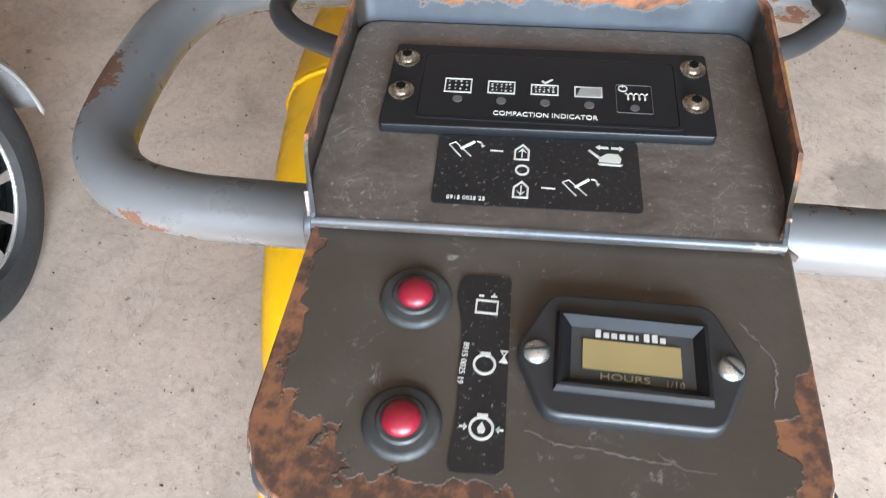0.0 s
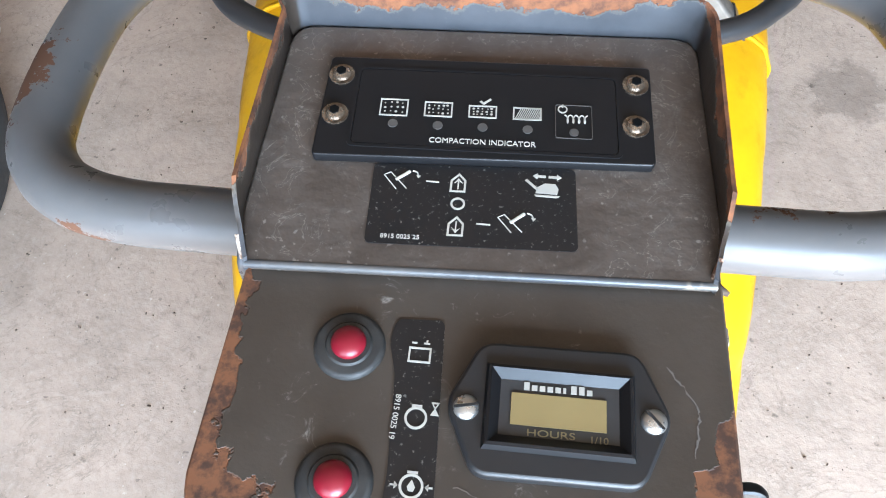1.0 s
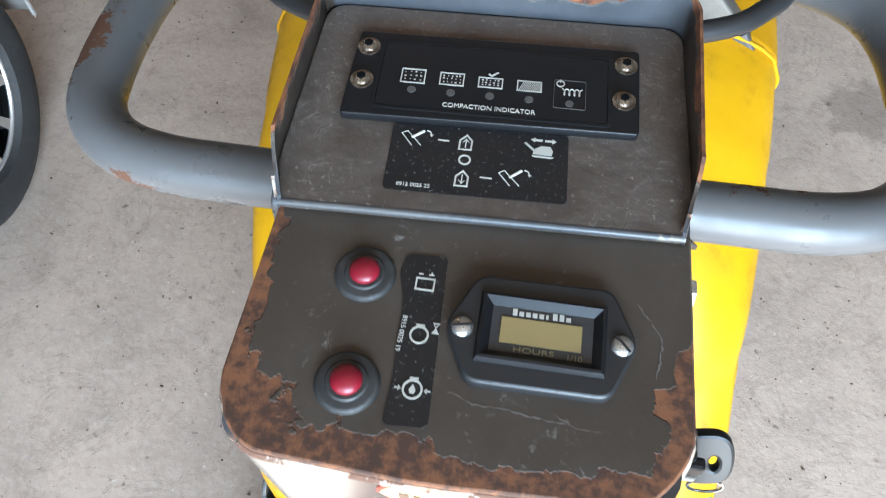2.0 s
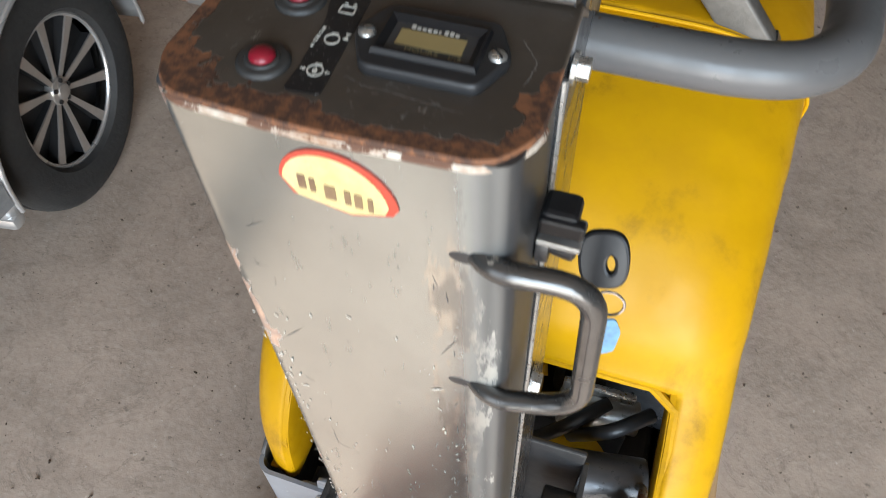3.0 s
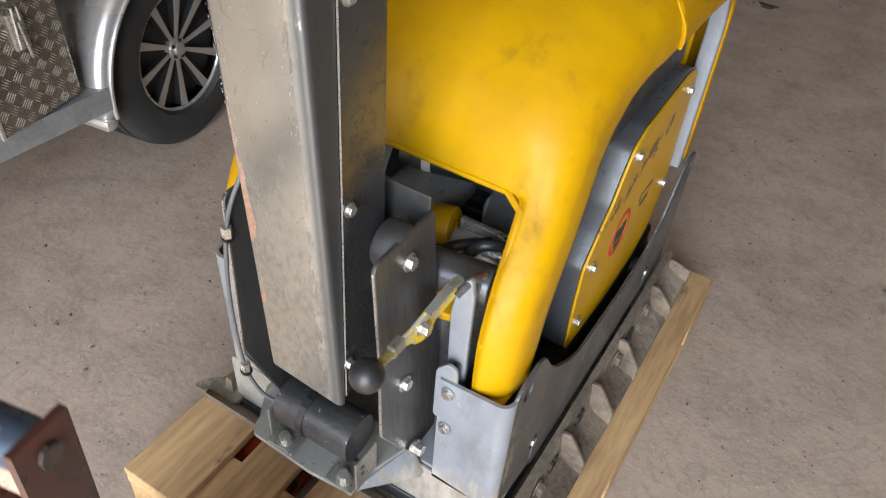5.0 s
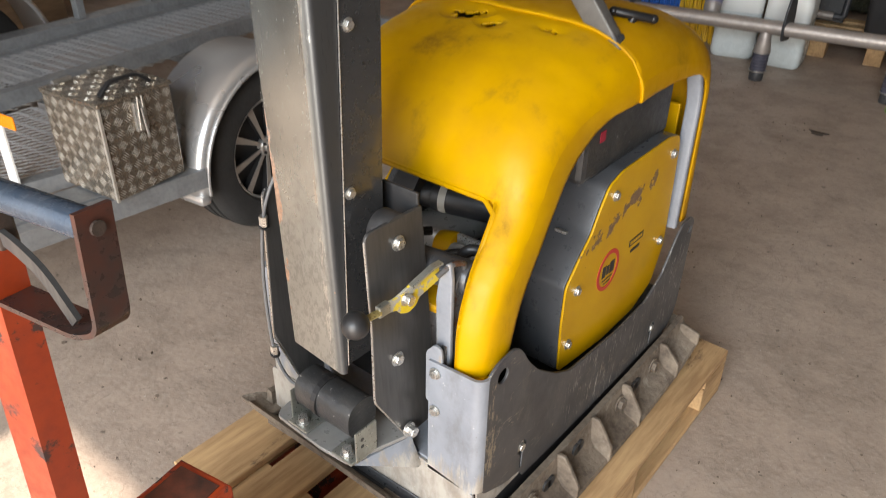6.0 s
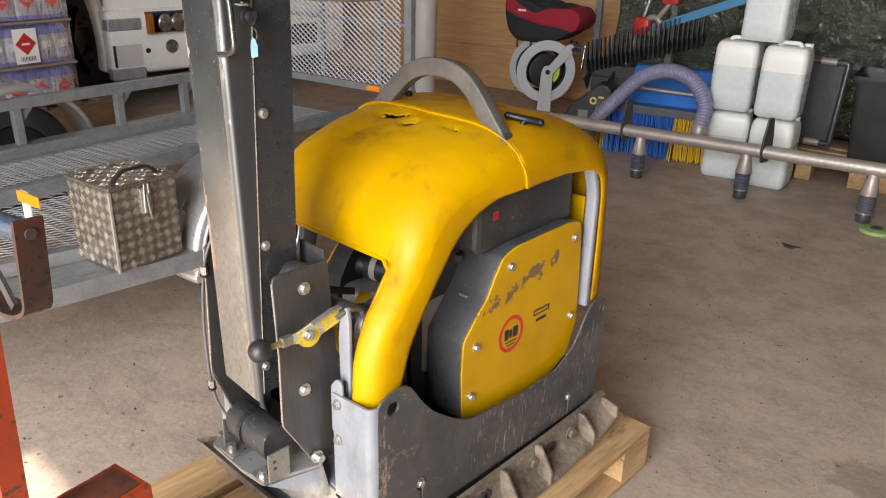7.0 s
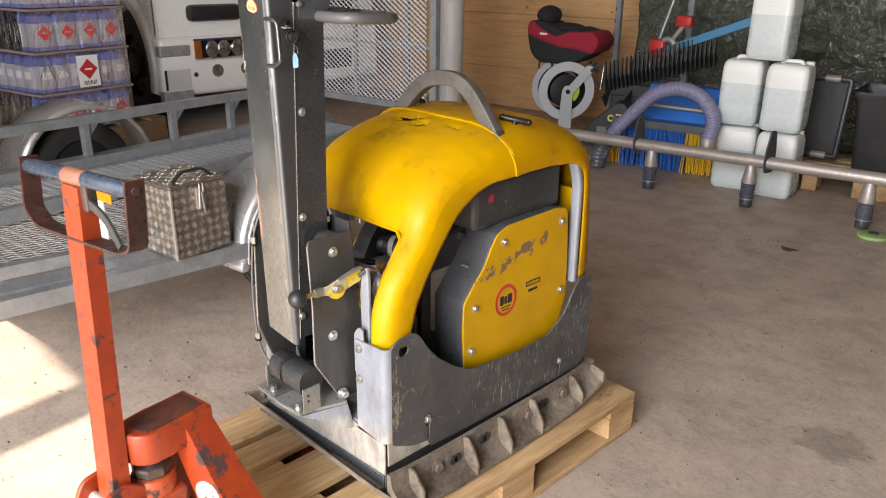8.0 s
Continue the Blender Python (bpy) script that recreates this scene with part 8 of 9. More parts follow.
    mesh.transform(Matrix(((0, 1, 0, 0), (0, 0, 1, 1.596), (1, 0, 0, 0), (0, 0, 0, 1))))
    tagged(tp("ramp_mesh", mesh, MESH_ZINC, None, "galvanised expanded-metal ramp surface"), kind="stuff")
    tp("reflector", block(-0.80, -0.70, 1.565, 1.575, 0.585, 0.615, 0.003), AMBER, None, "orange plastic reflector")


build_trailer()


def build_toolbox():
    """Tread-plate toolbox with a strap handle, standing on the trailer's front beam."""
    t = thing("tool_box", "small aluminium tread-plate toolbox fixed on the trailer frame", "toolbox")
    t.matrix_basis = TR @ Matrix.Translation((-0.115, -0.525, 0.384))
    W, D, H = 0.125, 0.125, 0.285
    body = block(-W, W, -D, D, 0, H, 0.004)
    part("body", body, TREAD_PLATE, t)

    def treads(nu, nv, place):
        b = bmesh.new()
        for i in range(nu):
            for j in range(nv):
                turn = (i + j) % 2
                for k in range(4):
                    o = (k - 1.5) * 0.0066
                    c, s = (0.7, 0.7) if turn else (0.7, -0.7)
                    cu, cv = (i + 0.5) / nu, (j + 0.5) / nv
                    ring = []
                    for a, e, h in ((-0.0140, 0, 0), (0, 0.0016, 0), (0.0140, 0, 0), (0, -0.0016, 0)):
                        ring.append((a * c - (o + e) * s, a * s + (o + e) * c))
                    base = [b.verts.new(place(cu, cv, du, dv, 0)) for du, dv in ring]
                    tops = [b.verts.new(place(cu, cv, sg * 0.0090 * c - o * s, sg * 0.0090 * s + o * c, 0.0010)) for sg in (-1, 1)]
                    b.faces.new((base[0], base[1], tops[1], tops[0])), b.faces.new((base[1], base[2], tops[1]))
                    b.faces.new((base[2], base[3], tops[0], tops[1])), b.faces.new((base[3], base[0], tops[0]))
        return b

    for b in (treads(7, 8, lambda u, v, du, dv, h: (W + 0.0003 + h, -D + 2 * D * u + du, H * v + dv)),
              treads(7, 8, lambda u, v, du, dv, h: (-W + 2 * W * u + du, -D - 0.0003 - h, H * v + dv)),
              treads(7, 7, lambda u, v, du, dv, h: (-W + 2 * W * u + du, -D + 2 * D * v + dv, H + 0.0143 + h))):
        # lid bars take the darker tone to hold down their sky reflection
        tagged(part("tread_pattern", b, TREAD if len(b.verts) > 1250 else TREAD_PLATE, t), kind="stuff")
    part("lid", block(-W - 0.004, W + 0.005, -D - 0.004, D + 0.004, H + 0.001, H + 0.014, 0.003), TREAD_PLATE, t, "tread-plate lid")
    part("edge_strip", bars([((W + 0.001, -D - 0.001, 0.0), (W + 0.001, -D - 0.001, H))], 0.008, 0.008), TREAD, t)
    strap = rounded([(0.085, -0.085, H + 0.016), (0.085, -0.070, H + 0.030), (0.085, -0.045, H + 0.048), (0.085, 0.045, H + 0.048), (0.085, 0.070, H + 0.030), (0.085, 0.085, H + 0.016)], 0.02, 4)
    part("handle", sweep(strap, 0, section=round_poly([(-0.008, -0.005), (0.008, -0.005), (0.008, 0.005), (-0.008, 0.005)], 0.003, 2)), BLACK, t, "black plastic strap handle", None, True)
    latch = block(W, W + 0.012, -0.020, 0.020, H - 0.10, H - 0.012, 0.003)
    la = part("latch", latch, ZINC, t, "zinc toggle latch")
    for y in (-0.012, 0.012):
        part("latch_rod", rod((W + 0.014, y, H - 0.095), (W + 0.016, y * 0.6, H + 0.004), 0.003, 8), ZINC, la)
    part("latch_lever", sweep([(W + 0.018, 0.0, H - 0.03), (W + 0.022, 0.006, H - 0.12)], 0.004, 8), ZINC, la)
    for y in (-0.06, 0.06):
        part("hinge", rod((-W + 0.01, y - 0.03, H + 0.018), (-W + 0.01, y + 0.03, H + 0.018), 0.008, 10), ZINC, t, "zinc hinge knuckle")


build_toolbox()


# ---- truck ----
def build_truck():
    """White lorry cab: corner with wheel arch, steps, headlamp and bumper. Front towards +x, near flank towards -y."""
    t = thing("truck", "white lorry cab parked behind the trailer", "truck", (-5.15, 2.18, 0))
    Z = Matrix.Identity(4)

    def kp(name, data, material, parent=None, label="", smooth=False):
        return part(name, data, material, parent or t, label, Z, smooth)

    arch = [(-0.72 + 0.62 * math.cos(a), 0.52 + 0.66 * math.sin(a)) for a in [radians(-16 + k * 12) for k in range(17)]]
    flank = [(-0.03, 0.33)] + arch + [(-1.36, 0.33), (-2.2, 0.33), (-2.2, 3.0), (-0.25, 3.0), (-0.03, 1.6)]
    kp("cab_side", outline_mesh([round_poly(flank, 0.012)], 0.04, 0.01, on_y(0.02)), WHITE_PAINT, None, "white cab flank with wheel arch", True)
    lip = [(x, 0.0, z) for x, z in arch]
    kp("arch_lip", sweep(lip, 0, section=round_poly([(-0.055, -0.05), (0.055, -0.05), (0.055, 0.05), (-0.055, 0.05)], 0.03, 3)), WHITE_PAINT, None, "", True)
    kp("cab_front", block(-0.10, 0.02, 0.0, 2.45, 0.80, 3.0, 0.05), WHITE_PAINT, None, "white cab front", True)
    kp("bumper", block(-0.20, 0.06, -0.02, 2.47, 0.30, 0.83, 0.05, 3), WHITE_PAINT, None, "white front bumper", True)
    kp("cab_roof", block(-2.2, 0.0, 0.0, 2.45, 2.98, 3.05, 0.02), WHITE_PAINT)
    kp("windscreen", block(0.0, 0.03, 0.12, 2.33, 1.75, 2.75, 0.02), BLACK, None, "dark windscreen")
    # steps set into the corner
    for z, d in ((0.265, 0.26), (0.665, 0.26)):
        st = kp("step", block(-0.02, 0.075, -0.03, d, z, z + 0.095, 0.012), surface("step_plate_%d" % int(z * 100), (0.42, 0.42, 0.43), (0.25, 0.25, 0.26), 0.5, 0.4, 20, 120, 0.9, relief=0.3), None, "ribbed grey step plate")
    kp("step_recess", block(0.050, 0.064, 0.0, 0.25, 0.37, 0.55, 0.004), plain("shaded_white_plastic", (0.55, 0.54, 0.53), 0.4))
    kp("step_slot", block(0.060, 0.067, 0.0, 0.022, 0.37, 0.55, 0.003), BLACK)
    kp("bumper_hole", rod((0.055, 0.30, 0.49), (0.064, 0.30, 0.49), 0.022, 16), BLACK)
    lamp = kp("headlight", block(0.0, 0.060, 0.29, 0.87, 0.61, 0.81, 0.02), LAMP_GREY, None, "headlight with chromed reflectors and amber indicator")
    for y in (0.48, 0.60, 0.74):
        bowl = ball((0.066, y, 0.710), 0.068, 0.35, 1, 1.1)
        kp("reflector_bowl", bowl, CHROME, lamp, "chromed lamp bowl", True)
    kp("lamp_lens", block(0.085, 0.090, 0.295, 0.865, 0.618, 0.805, 0.002), GLASS, lamp, "clear lamp cover")
    for k in range(4):
        kp("indicator_segment", block(0.068, 0.078, 0.302 + 0.018 * k, 0.316 + 0.018 * k, 0.63, 0.79, 0.003), AMBER, lamp, "amber indicator strip")
    for y in (0.52, 0.82):
        fog = rod((0.05, y, 0.51), (0.068, y, 0.51), 0.060, 28, bevel=0.008)
        fo = kp("fog_lamp", fog, CHROME, None, "round fog lamp", True)
        kp("fog_lens", rod((0.066, y, 0.51), (0.074, y, 0.51), 0.044, 28), GLASS, fo, "", True)
    kp("grille", block(0.02, 0.05, 1.0, 2.2, 0.95, 1.5, 0.02), BLACK, None, "black grille")
    kp("bumper_intake", block(0.045, 0.066, 1.25, 2.1, 0.42, 0.62, 0.02), BLACK)
    kp("mirror_arm", block(-0.05, 0.10, 0.28, 0.80, 0.955, 1.10, 0.04), BLACK, None, "black corner panel", True)
    m = Matrix.Translation((-0.72, 0.20, 0.51)) @ Matrix.Rotation(radians(-90), 4, "Z")
    wheel = part("wheel", tyre_profile(0.51, 0.29, 0.34, 64), RUBBER, t, "large black truck tyre on a rusty steel rim", m, True)
    part("rim", rod((-0.10, 0, 0), (0.06, 0, 0), 0.288, 40), plain("rusty_rim_steel", (0.16, 0.11, 0.075), 0.7), wheel, "brown steel rim", Z, True)
    part("hub", rod((0.05, 0, 0), (0.15, 0, 0), 0.11, 24, bevel=0.02), GREASE, wheel, "", Z, True)
    for k in range(8):
        a = 2 * math.pi * k / 8
        part("wheel_nut", rod((0.06, 0.19 * math.cos(a), 0.19 * math.sin(a)), (0.09, 0.19 * math.cos(a), 0.19 * math.sin(a)), 0.022, 6), GREASE, wheel, "", Z)
    m2 = Matrix.Translation((-0.72, 2.25, 0.51)) @ Matrix.Rotation(radians(90), 4, "Z")
    part("wheel", tyre_profile(0.51, 0.29, 0.34, 48), RUBBER, t, "large black truck tyre", m2, True)
    kp("chassis", block(-2.1, -0.2, 0.6, 1.9, 0.45, 0.95, 0.02), BLACK_DUSTY, None, "dark chassis")


build_truck()


# ---- shrink-wrapped bottle packs ----
def build_packs():
    """Tiers of white and blue bottles under film on a pallet, each pack a thing."""
    base = pose(-4.48, 1.29, 0, 0, 0, 12)
    pal = thing("wooden_pallet", "low dark wooden pallet under the bottle packs", "pallet")
    pal.matrix_basis = base
    for y in (-0.55, -0.28, 0.0, 0.28, 0.55):
        part("deck_board", block(-0.9, 0.05, y - 0.07, y + 0.07, 0.235, 0.258, 0.003), OLD_WOOD, pal)
    for x in (-0.85, -0.42, 0.0):
        part("bearer", block(x - 0.05, x + 0.05, -0.62, 0.62, 0.0, 0.2345, 0.003), OLD_WOOD, pal)
    film = glassy("clear_shrink_film", (0.93, 0.92, 0.95), 0.12)
    film.node_tree.nodes["Principled BSDF"].inputs["IOR"].default_value = 1.35
    bump(film.node_tree, film.node_tree.nodes["Principled BSDF"], noise_node(film.node_tree, 16, 4, 0.6, (1, 1, 0.35), 1.6), 0.9, 0.02)
    bottle_w = 0.155

    def pack_at(m, n, wide):
        t = thing("bottle_pack", "shrink-wrapped pack of blue-and-white bottles with red hazard diamonds", "bottle pack", group="stacked bottle packs")
        t.matrix_basis = m
        first = None
        for i in range(n):
            y = (i - (n - 1) / 2) * wide
            b = block(-0.10, 0.0, y - wide * 0.45, y + wide * 0.45, 0.0, 0.195, 0.012)
            bot = part("bottle", b, BOTTLE, t, "white bottle with violet-blue shoulder", None, True)
            sh = bmesh.new()
            rows = [[sh.verts.new((x, y + s, z)) for x, s in ((-0.10 + k, -wide * 0.45 + k), (0.0 - k, -wide * 0.45 + k), (0.0 - k, wide * 0.45 - k), (-0.10 + k, wide * 0.45 - k))] for z, k in ((0.1955, 0.002), (0.240, 0.012), (0.268, 0.040))]
            for r0, r1 in zip(rows, rows[1:]):
                for j in range(4):
                    sh.faces.new((r0[j], r0[(j + 1) % 4], r1[(j + 1) % 4], r1[j]))
            sh.faces.new(rows[0][::-1]), sh.faces.new(rows[-1])
            part("shoulder", sh, BLUE_LABEL, bot, "violet-blue bottle shoulder")
            part("foot_band", block(-0.101, 0.0015, y - wide * 0.452, y + wide * 0.452, 0.002, 0.030, 0.002), BLUE_LABEL, bot)
            d = wide * 0.30
            if wide > 0.14:
                dia = outline_mesh([[(y, 0.125 - d), (y + d, 0.125), (y, 0.125 + d), (y - d, 0.125)], rect(y - d * 0.45, y + d * 0.45, 0.119, 0.131)], 0.001, 0, on_x(0.0012))
                part("hazard_diamond", dia, RED_PAINT, bot, "red hazard diamond")
            else:
                part("picture_label", outline_mesh([rect(y - d, y + d, 0.10, 0.15)], 0.001, 0, on_x(0.0012)), PRINT_GREY, bot, "small grey picture label")
        half = n * wide / 2 + 0.01
        wrap = bmesh.new()
        grid = []
        for i in range(25):
            y = -half + 2 * half * i / 24
            grid.append([wrap.verts.new((0.012 + 0.006 * noise.noise(Vector((y * 30, z * 20, 3))), y, z)) for z in (0.0, 0.055, 0.11, 0.165, 0.22, 0.272)])
        for r0, r1 in zip(grid, grid[1:]):
            for j in range(5):
                wrap.faces.new((r0[j], r0[j + 1], r1[j + 1], r1[j]))
        w = part("film", wrap, film, t, "clear wrinkled shrink film", None, True)
        w.visible_shadow = False
        return t

    for tier, z in enumerate((0.260, 0.556, 0.852, 1.148)):
        wide = 0.177 if tier in (0, 2) else 0.118
        n = 4 if wide > 0.14 else 6
        pack_at(base @ Matrix.Translation((0, 0.0, z)), n, wide)
        pack_at(base @ Matrix.Translation((-0.62, 0.0, z)), n, wide)
        # flank packs turned round the corner
        pack_at(base @ Matrix.Translation((-0.36, -0.37, z)) @ Matrix.Rotation(radians(-90), 4, "Z"), 4 if wide > 0.14 else 5, 0.12)
        if tier < 3:
            sheet = block(-0.75, 0.02, -0.38, 0.38, z + 0.274, z + 0.292, 0.004)
            sh = tagged(part("layer_sheet", sheet, plain("brown_card_%d" % tier, (0.22, 0.17, 0.15), 0.8)), "brown cardboard layer sheet between the packs", "cardboard sheet", "layer sheets")
            sh.matrix_basis = base
    card = thing("hazard_card", "white card with a red hazard diamond stuck on the packs", "label")
    card.matrix_basis = base @ Matrix.Translation((0.024, 0.01, 0.683))
    part("card", outline_mesh([rect(-0.085, 0.085, -0.11, 0.12)], 0.002, 0, on_x(0)), WHITE_PAINT, card)
    part("diamond", outline_mesh([[(0, -0.055), (0.075, 0.02), (0, 0.095), (-0.075, 0.02)], rect(-0.03, 0.03, 0.012, 0.026)], 0.001, 0, on_x(0.0015)), RED_PAINT, card, "red diamond print")
    part("bar_code", outline_mesh([rect(-0.05 + 0.011 * k, -0.05 + 0.011 * k + (0.006 if k % 2 else 0.004), -0.095, -0.065) for k in range(10)], 0.001, 0, on_x(0.0015)), BLACK, card)


build_packs()


# ---- things along the back wall ----
def jerrycan(full):
    """A 30-litre can: waisted body, recessed grip on top, cap."""
    t = thing("jerrycan", "cloudy white plastic jerrycan, mostly full of clear liquid", "jerrycan", group="stacked jerrycans")
    H, W, D = 0.435, 0.133, 0.122

    def shell(z0, z1, extra=0.0):
        b = bmesh.new()
        rows = []
        zs = [0.0, 0.012, 0.04, 0.12, 0.14, 0.16, 0.24, 0.34, 0.38, 0.41, 0.428, 0.435]
        ks = [0.88, 0.96, 1.0, 1.0, 0.985, 1.0, 1.0, 1.0, 0.99, 0.95, 0.88, 0.80]
        zz = sorted({z for z in zs if z0 <= z <= z1} | {z0, z1})
        for z in zz:
            k = float(np.interp(z, zs, ks))
            loop = round_poly([(-W * k, -D * k), (W * k, -D * k), (W * k, D * k), (-W * k, D * k)], 0.045, 5)
            rows.append([b.verts.new((x, y, z)) for x, y in loop])
        n = len(rows[0])
        for r0, r1 in zip(rows, rows[1:]):
            for j in range(n):
                b.faces.new((r0[j], r0[(j + 1) % n], r1[(j + 1) % n], r1[j]))
        b.faces.new(rows[0][::-1]), b.faces.new(rows[-1])
        return b

    level = 0.285 if full else 0.20
    part("filled_body", shell(0.0, level), CAN_FULL, t, "part filled with clear liquid", None, True)
    part("upper_body", shell(level, 0.435), CAN, t, "cloudy white empty top", None, True)
    part("grip", sweep(rounded([(-0.07, 0, 0.425), (-0.055, 0, 0.452), (0.055, 0, 0.452), (0.07, 0, 0.425)], 0.02), 0.013, 10), CAN, t, "", None, True)
    part("cap", rod((0.095, 0.05, 0.425), (0.095, 0.05, 0.452), 0.028, 20, bevel=0.004), CAN, t, "white screw cap", None, True)
    return t


can_a = jerrycan(True)
can_a.matrix_basis = pose(-0.770, 4.36, 0.0, 0, 0, 16)
copy_thing(can_a, pose(-0.468, 4.36, 0.0, 0, 0, 6))
copy_thing(can_a, pose(-0.786, 4.36, 0.4525, 0, 0, 12))
copy_thing(can_a, pose(-0.472, 4.35, 0.4525, 0, 0, 9))
copy_thing(can_a, pose(-0.635, 4.36, 0.905, 0, 0, 4))


def build_manifold():
    """Steel tube on flexible feet, with lobed mounting plates."""
    t = thing("spray_bar", "long dull steel pipe standing on short ribbed hose feet", "steel pipe")
    A, B = Vector((-1.95, 3.71, 0.298)), Vector((1.75, 4.26, 0.325))
    d = (B - A).normalized()
    part("pipe", rod(A, B, 0.040, 24), STEEL_TUBE, t, "", None, True)
    for x in (-2.55 + 0.75, -1.13, -0.463, 0.222, 0.93, 1.62):
        k = (x - A.x) / (B.x - A.x)
        p = A.lerp(B, k)
        foot = Vector((p.x, p.y, 0.0))
        leg = part("foot_hose", sweep([foot + Vector((0, 0, 0.055)), foot + Vector((0, 0, 0.17))], 0.042, 16, ribs=(0.018, 0.004)), FOOT_HOSE, t, "dark ribbed hose foot", None, True)
        part("foot_end", rod(foot, foot + Vector((0, 0, 0.06)), 0.040, 20, bevel=0.004), DARK_STEEL, leg, "dark steel end sleeve", None, True)
        part("foot_neck", rod(foot + Vector((0, 0, 0.165)), Vector((p.x, p.y, p.z - 0.02)), 0.048, 20, r2=0.028, bevel=0.004), STEEL_TUBE, leg, "steel neck", None, True)
        for z in (0.058, 0.165):
            ring = [foot + Vector((0.047 * math.cos(a), 0.047 * math.sin(a), z)) for a in [2 * math.pi * i / 20 for i in range(20)]]
            part("hose_clip", sweep(ring, 0.004, 6, closed=True), ZINC, leg, "wire hose clip")
    for x in (-1.235, -0.36, 1.25):
        k = (x - A.x) / (B.x - A.x)
        p = A.lerp(B, k)
        prof = round_poly([(-0.036, -0.062), (0.036, -0.062), (0.050, 0.010), (0.044, 0.090), (0.022, 0.205), (-0.022, 0.205), (-0.044, 0.090), (-0.050, 0.010)], 0.012)
        me = outline_mesh([prof, circle(0, 0.170, 0.009, 12)], 0.012, 0.002, Matrix.Translation(p) @ Matrix.Rotation(radians(-12), 4, "Z") @ on_x(0))
        part("mounting_plate", me, DARK_STEEL, t, "dark steel mounting lug")


build_manifold()


def build_hose():
    pts = spline([(-1.70, 4.02, 0.06), (-1.64, 4.06, 0.24), (-1.50, 4.13, 0.44), (-1.34, 4.15, 0.60), (-1.15, 4.15, 0.665), (-0.97, 4.15, 0.62), (-0.855, 4.12, 0.49), (-0.845, 4.06, 0.345)], 8)
    t = tagged(part("suction_hose", sweep(pts, 0.048, 18, ribs=(0.02, 0.0035)), HOSE_MAUVE, smooth=True), "thick mauve ribbed hose arching over the sweeper", "hose")
    part("hose_end", rod((-0.846, 4.065, 0.365), (-0.842, 4.05, 0.30), 0.050, 20, bevel=0.006), STEEL_TUBE, t, "steel hose coupling", None, True)
    part("hose_end", sweep(spline([(-1.70, 4.02, 0.02), (-1.69, 4.03, 0.14), (-1.64, 4.06, 0.24)], 6), 0.056, 16, ribs=(0.03, 0.004)), CHARCOAL, t, "grey taped hose end", None, True)


build_hose()


def build_sweeper():
    """Blue sweeping attachment with blue and yellow bristles."""
    t = thing("sweeper_brush", "blue sweeping attachment with blue and yellow bristles on the floor", "sweeper")
    t.matrix_basis = pose(-1.28, 4.42, 0, 0, 0, 12)
    part("hood", block(-0.42, 0.42, -0.02, 0.32, 0.30, 0.36, 0.008), BLUE, t, "blue steel hood")
    back = outline_mesh([round_poly([(0.08, 0.34), (0.34, 0.34), (0.34, 0.60), (0.24, 0.60)], 0.02)], 0.70, 0.004, on_x(0.03))
    part("back_plate", back, BLUE, t, "blue sloping back plate")
    part("cross_bar", rod((-0.30, 0.06, 0.47), (0.36, 0.06, 0.46), 0.014, 12), STEEL_TUBE, t, "", None, True)
    part("edge_band", block(-0.50, 0.40, -0.06, 0.0, 0.305, 0.365, 0.006), CHARCOAL, t, "dark rubber edging")
    for y in (0.05, 0.20):
        part("bolt", rod((0.375, y, 0.44), (0.40, y, 0.44), 0.014, 6), ZINC, t)
    rnd = random.Random(9)
    spans = ((-0.50, -0.43, YELLOW_BRISTLE), (-0.42, 0.08, BLUE_BRISTLE), (0.09, 0.38, YELLOW_BRISTLE))
    for x0, x1, mat in spans:
        b = bmesh.new()
        for row in range(4):
            n = int((x1 - x0) / 0.012)
            for i in range(n):
                x = x0 + (i + 0.5) * (x1 - x0) / n + rnd.uniform(-0.003, 0.003)
                y = -0.055 + 0.04 * row + rnd.uniform(-0.008, 0.008)
                tip = Vector((x + rnd.uniform(-0.02, 0.02), y + rnd.uniform(-0.03, 0.02), rnd.uniform(0.0, 0.012)))
                rod((x, y, 0.31), tip, 0.0035, 5, r2=0.005, bm=b)
        tagged(part("bristles", b, mat, t, "stiff plastic bristles"), kind="stuff")


build_sweeper()


def build_rake():
    """Row of black curved tines on a beam, lying behind the sweeper."""
    t = thing("tine_rake", "black steel tine rake lying behind the sweeper", "rake")
    t.matrix_basis = pose(-1.86, 5.00, 0.0, 0, 0, 12)
    part("beam", block(-0.45, 0.55, 0.05, 0.13, 0.40, 0.50, 0.006), BLACK_DUSTY, t)
    m = Matrix.Rotation(radians(-16), 4, "Y")
    for k in range(26):
        x = -0.42 + k * 0.036
        z = 0.42 + 0.0118 * k
        tine = outline_mesh([round_poly([(0.05, z), (0.00, z + 0.02), (-0.05, z + 0.10), (-0.06, z + 0.26), (-0.045, z + 0.27), (-0.005, z + 0.12), (0.07, z + 0.07)], 0.01)], 0.013, 0.002, on_x(x))
        part("tine", tine, BLACK_DUSTY, t)
    for k in range(5):
        web = outline_mesh([[(-0.02, 0.30), (-0.14, 0.40), (0.06, 0.46)]], 0.01, 0, on_x(-0.40 + 0.2 * k))
        part("web", web, BLACK_DUSTY, t)
    part("rest", block(-0.40, 0.50, 0.06, 0.12, 0.0, 0.399, 0.006), BLACK_DUSTY, t, "dark supporting frame")


build_rake()


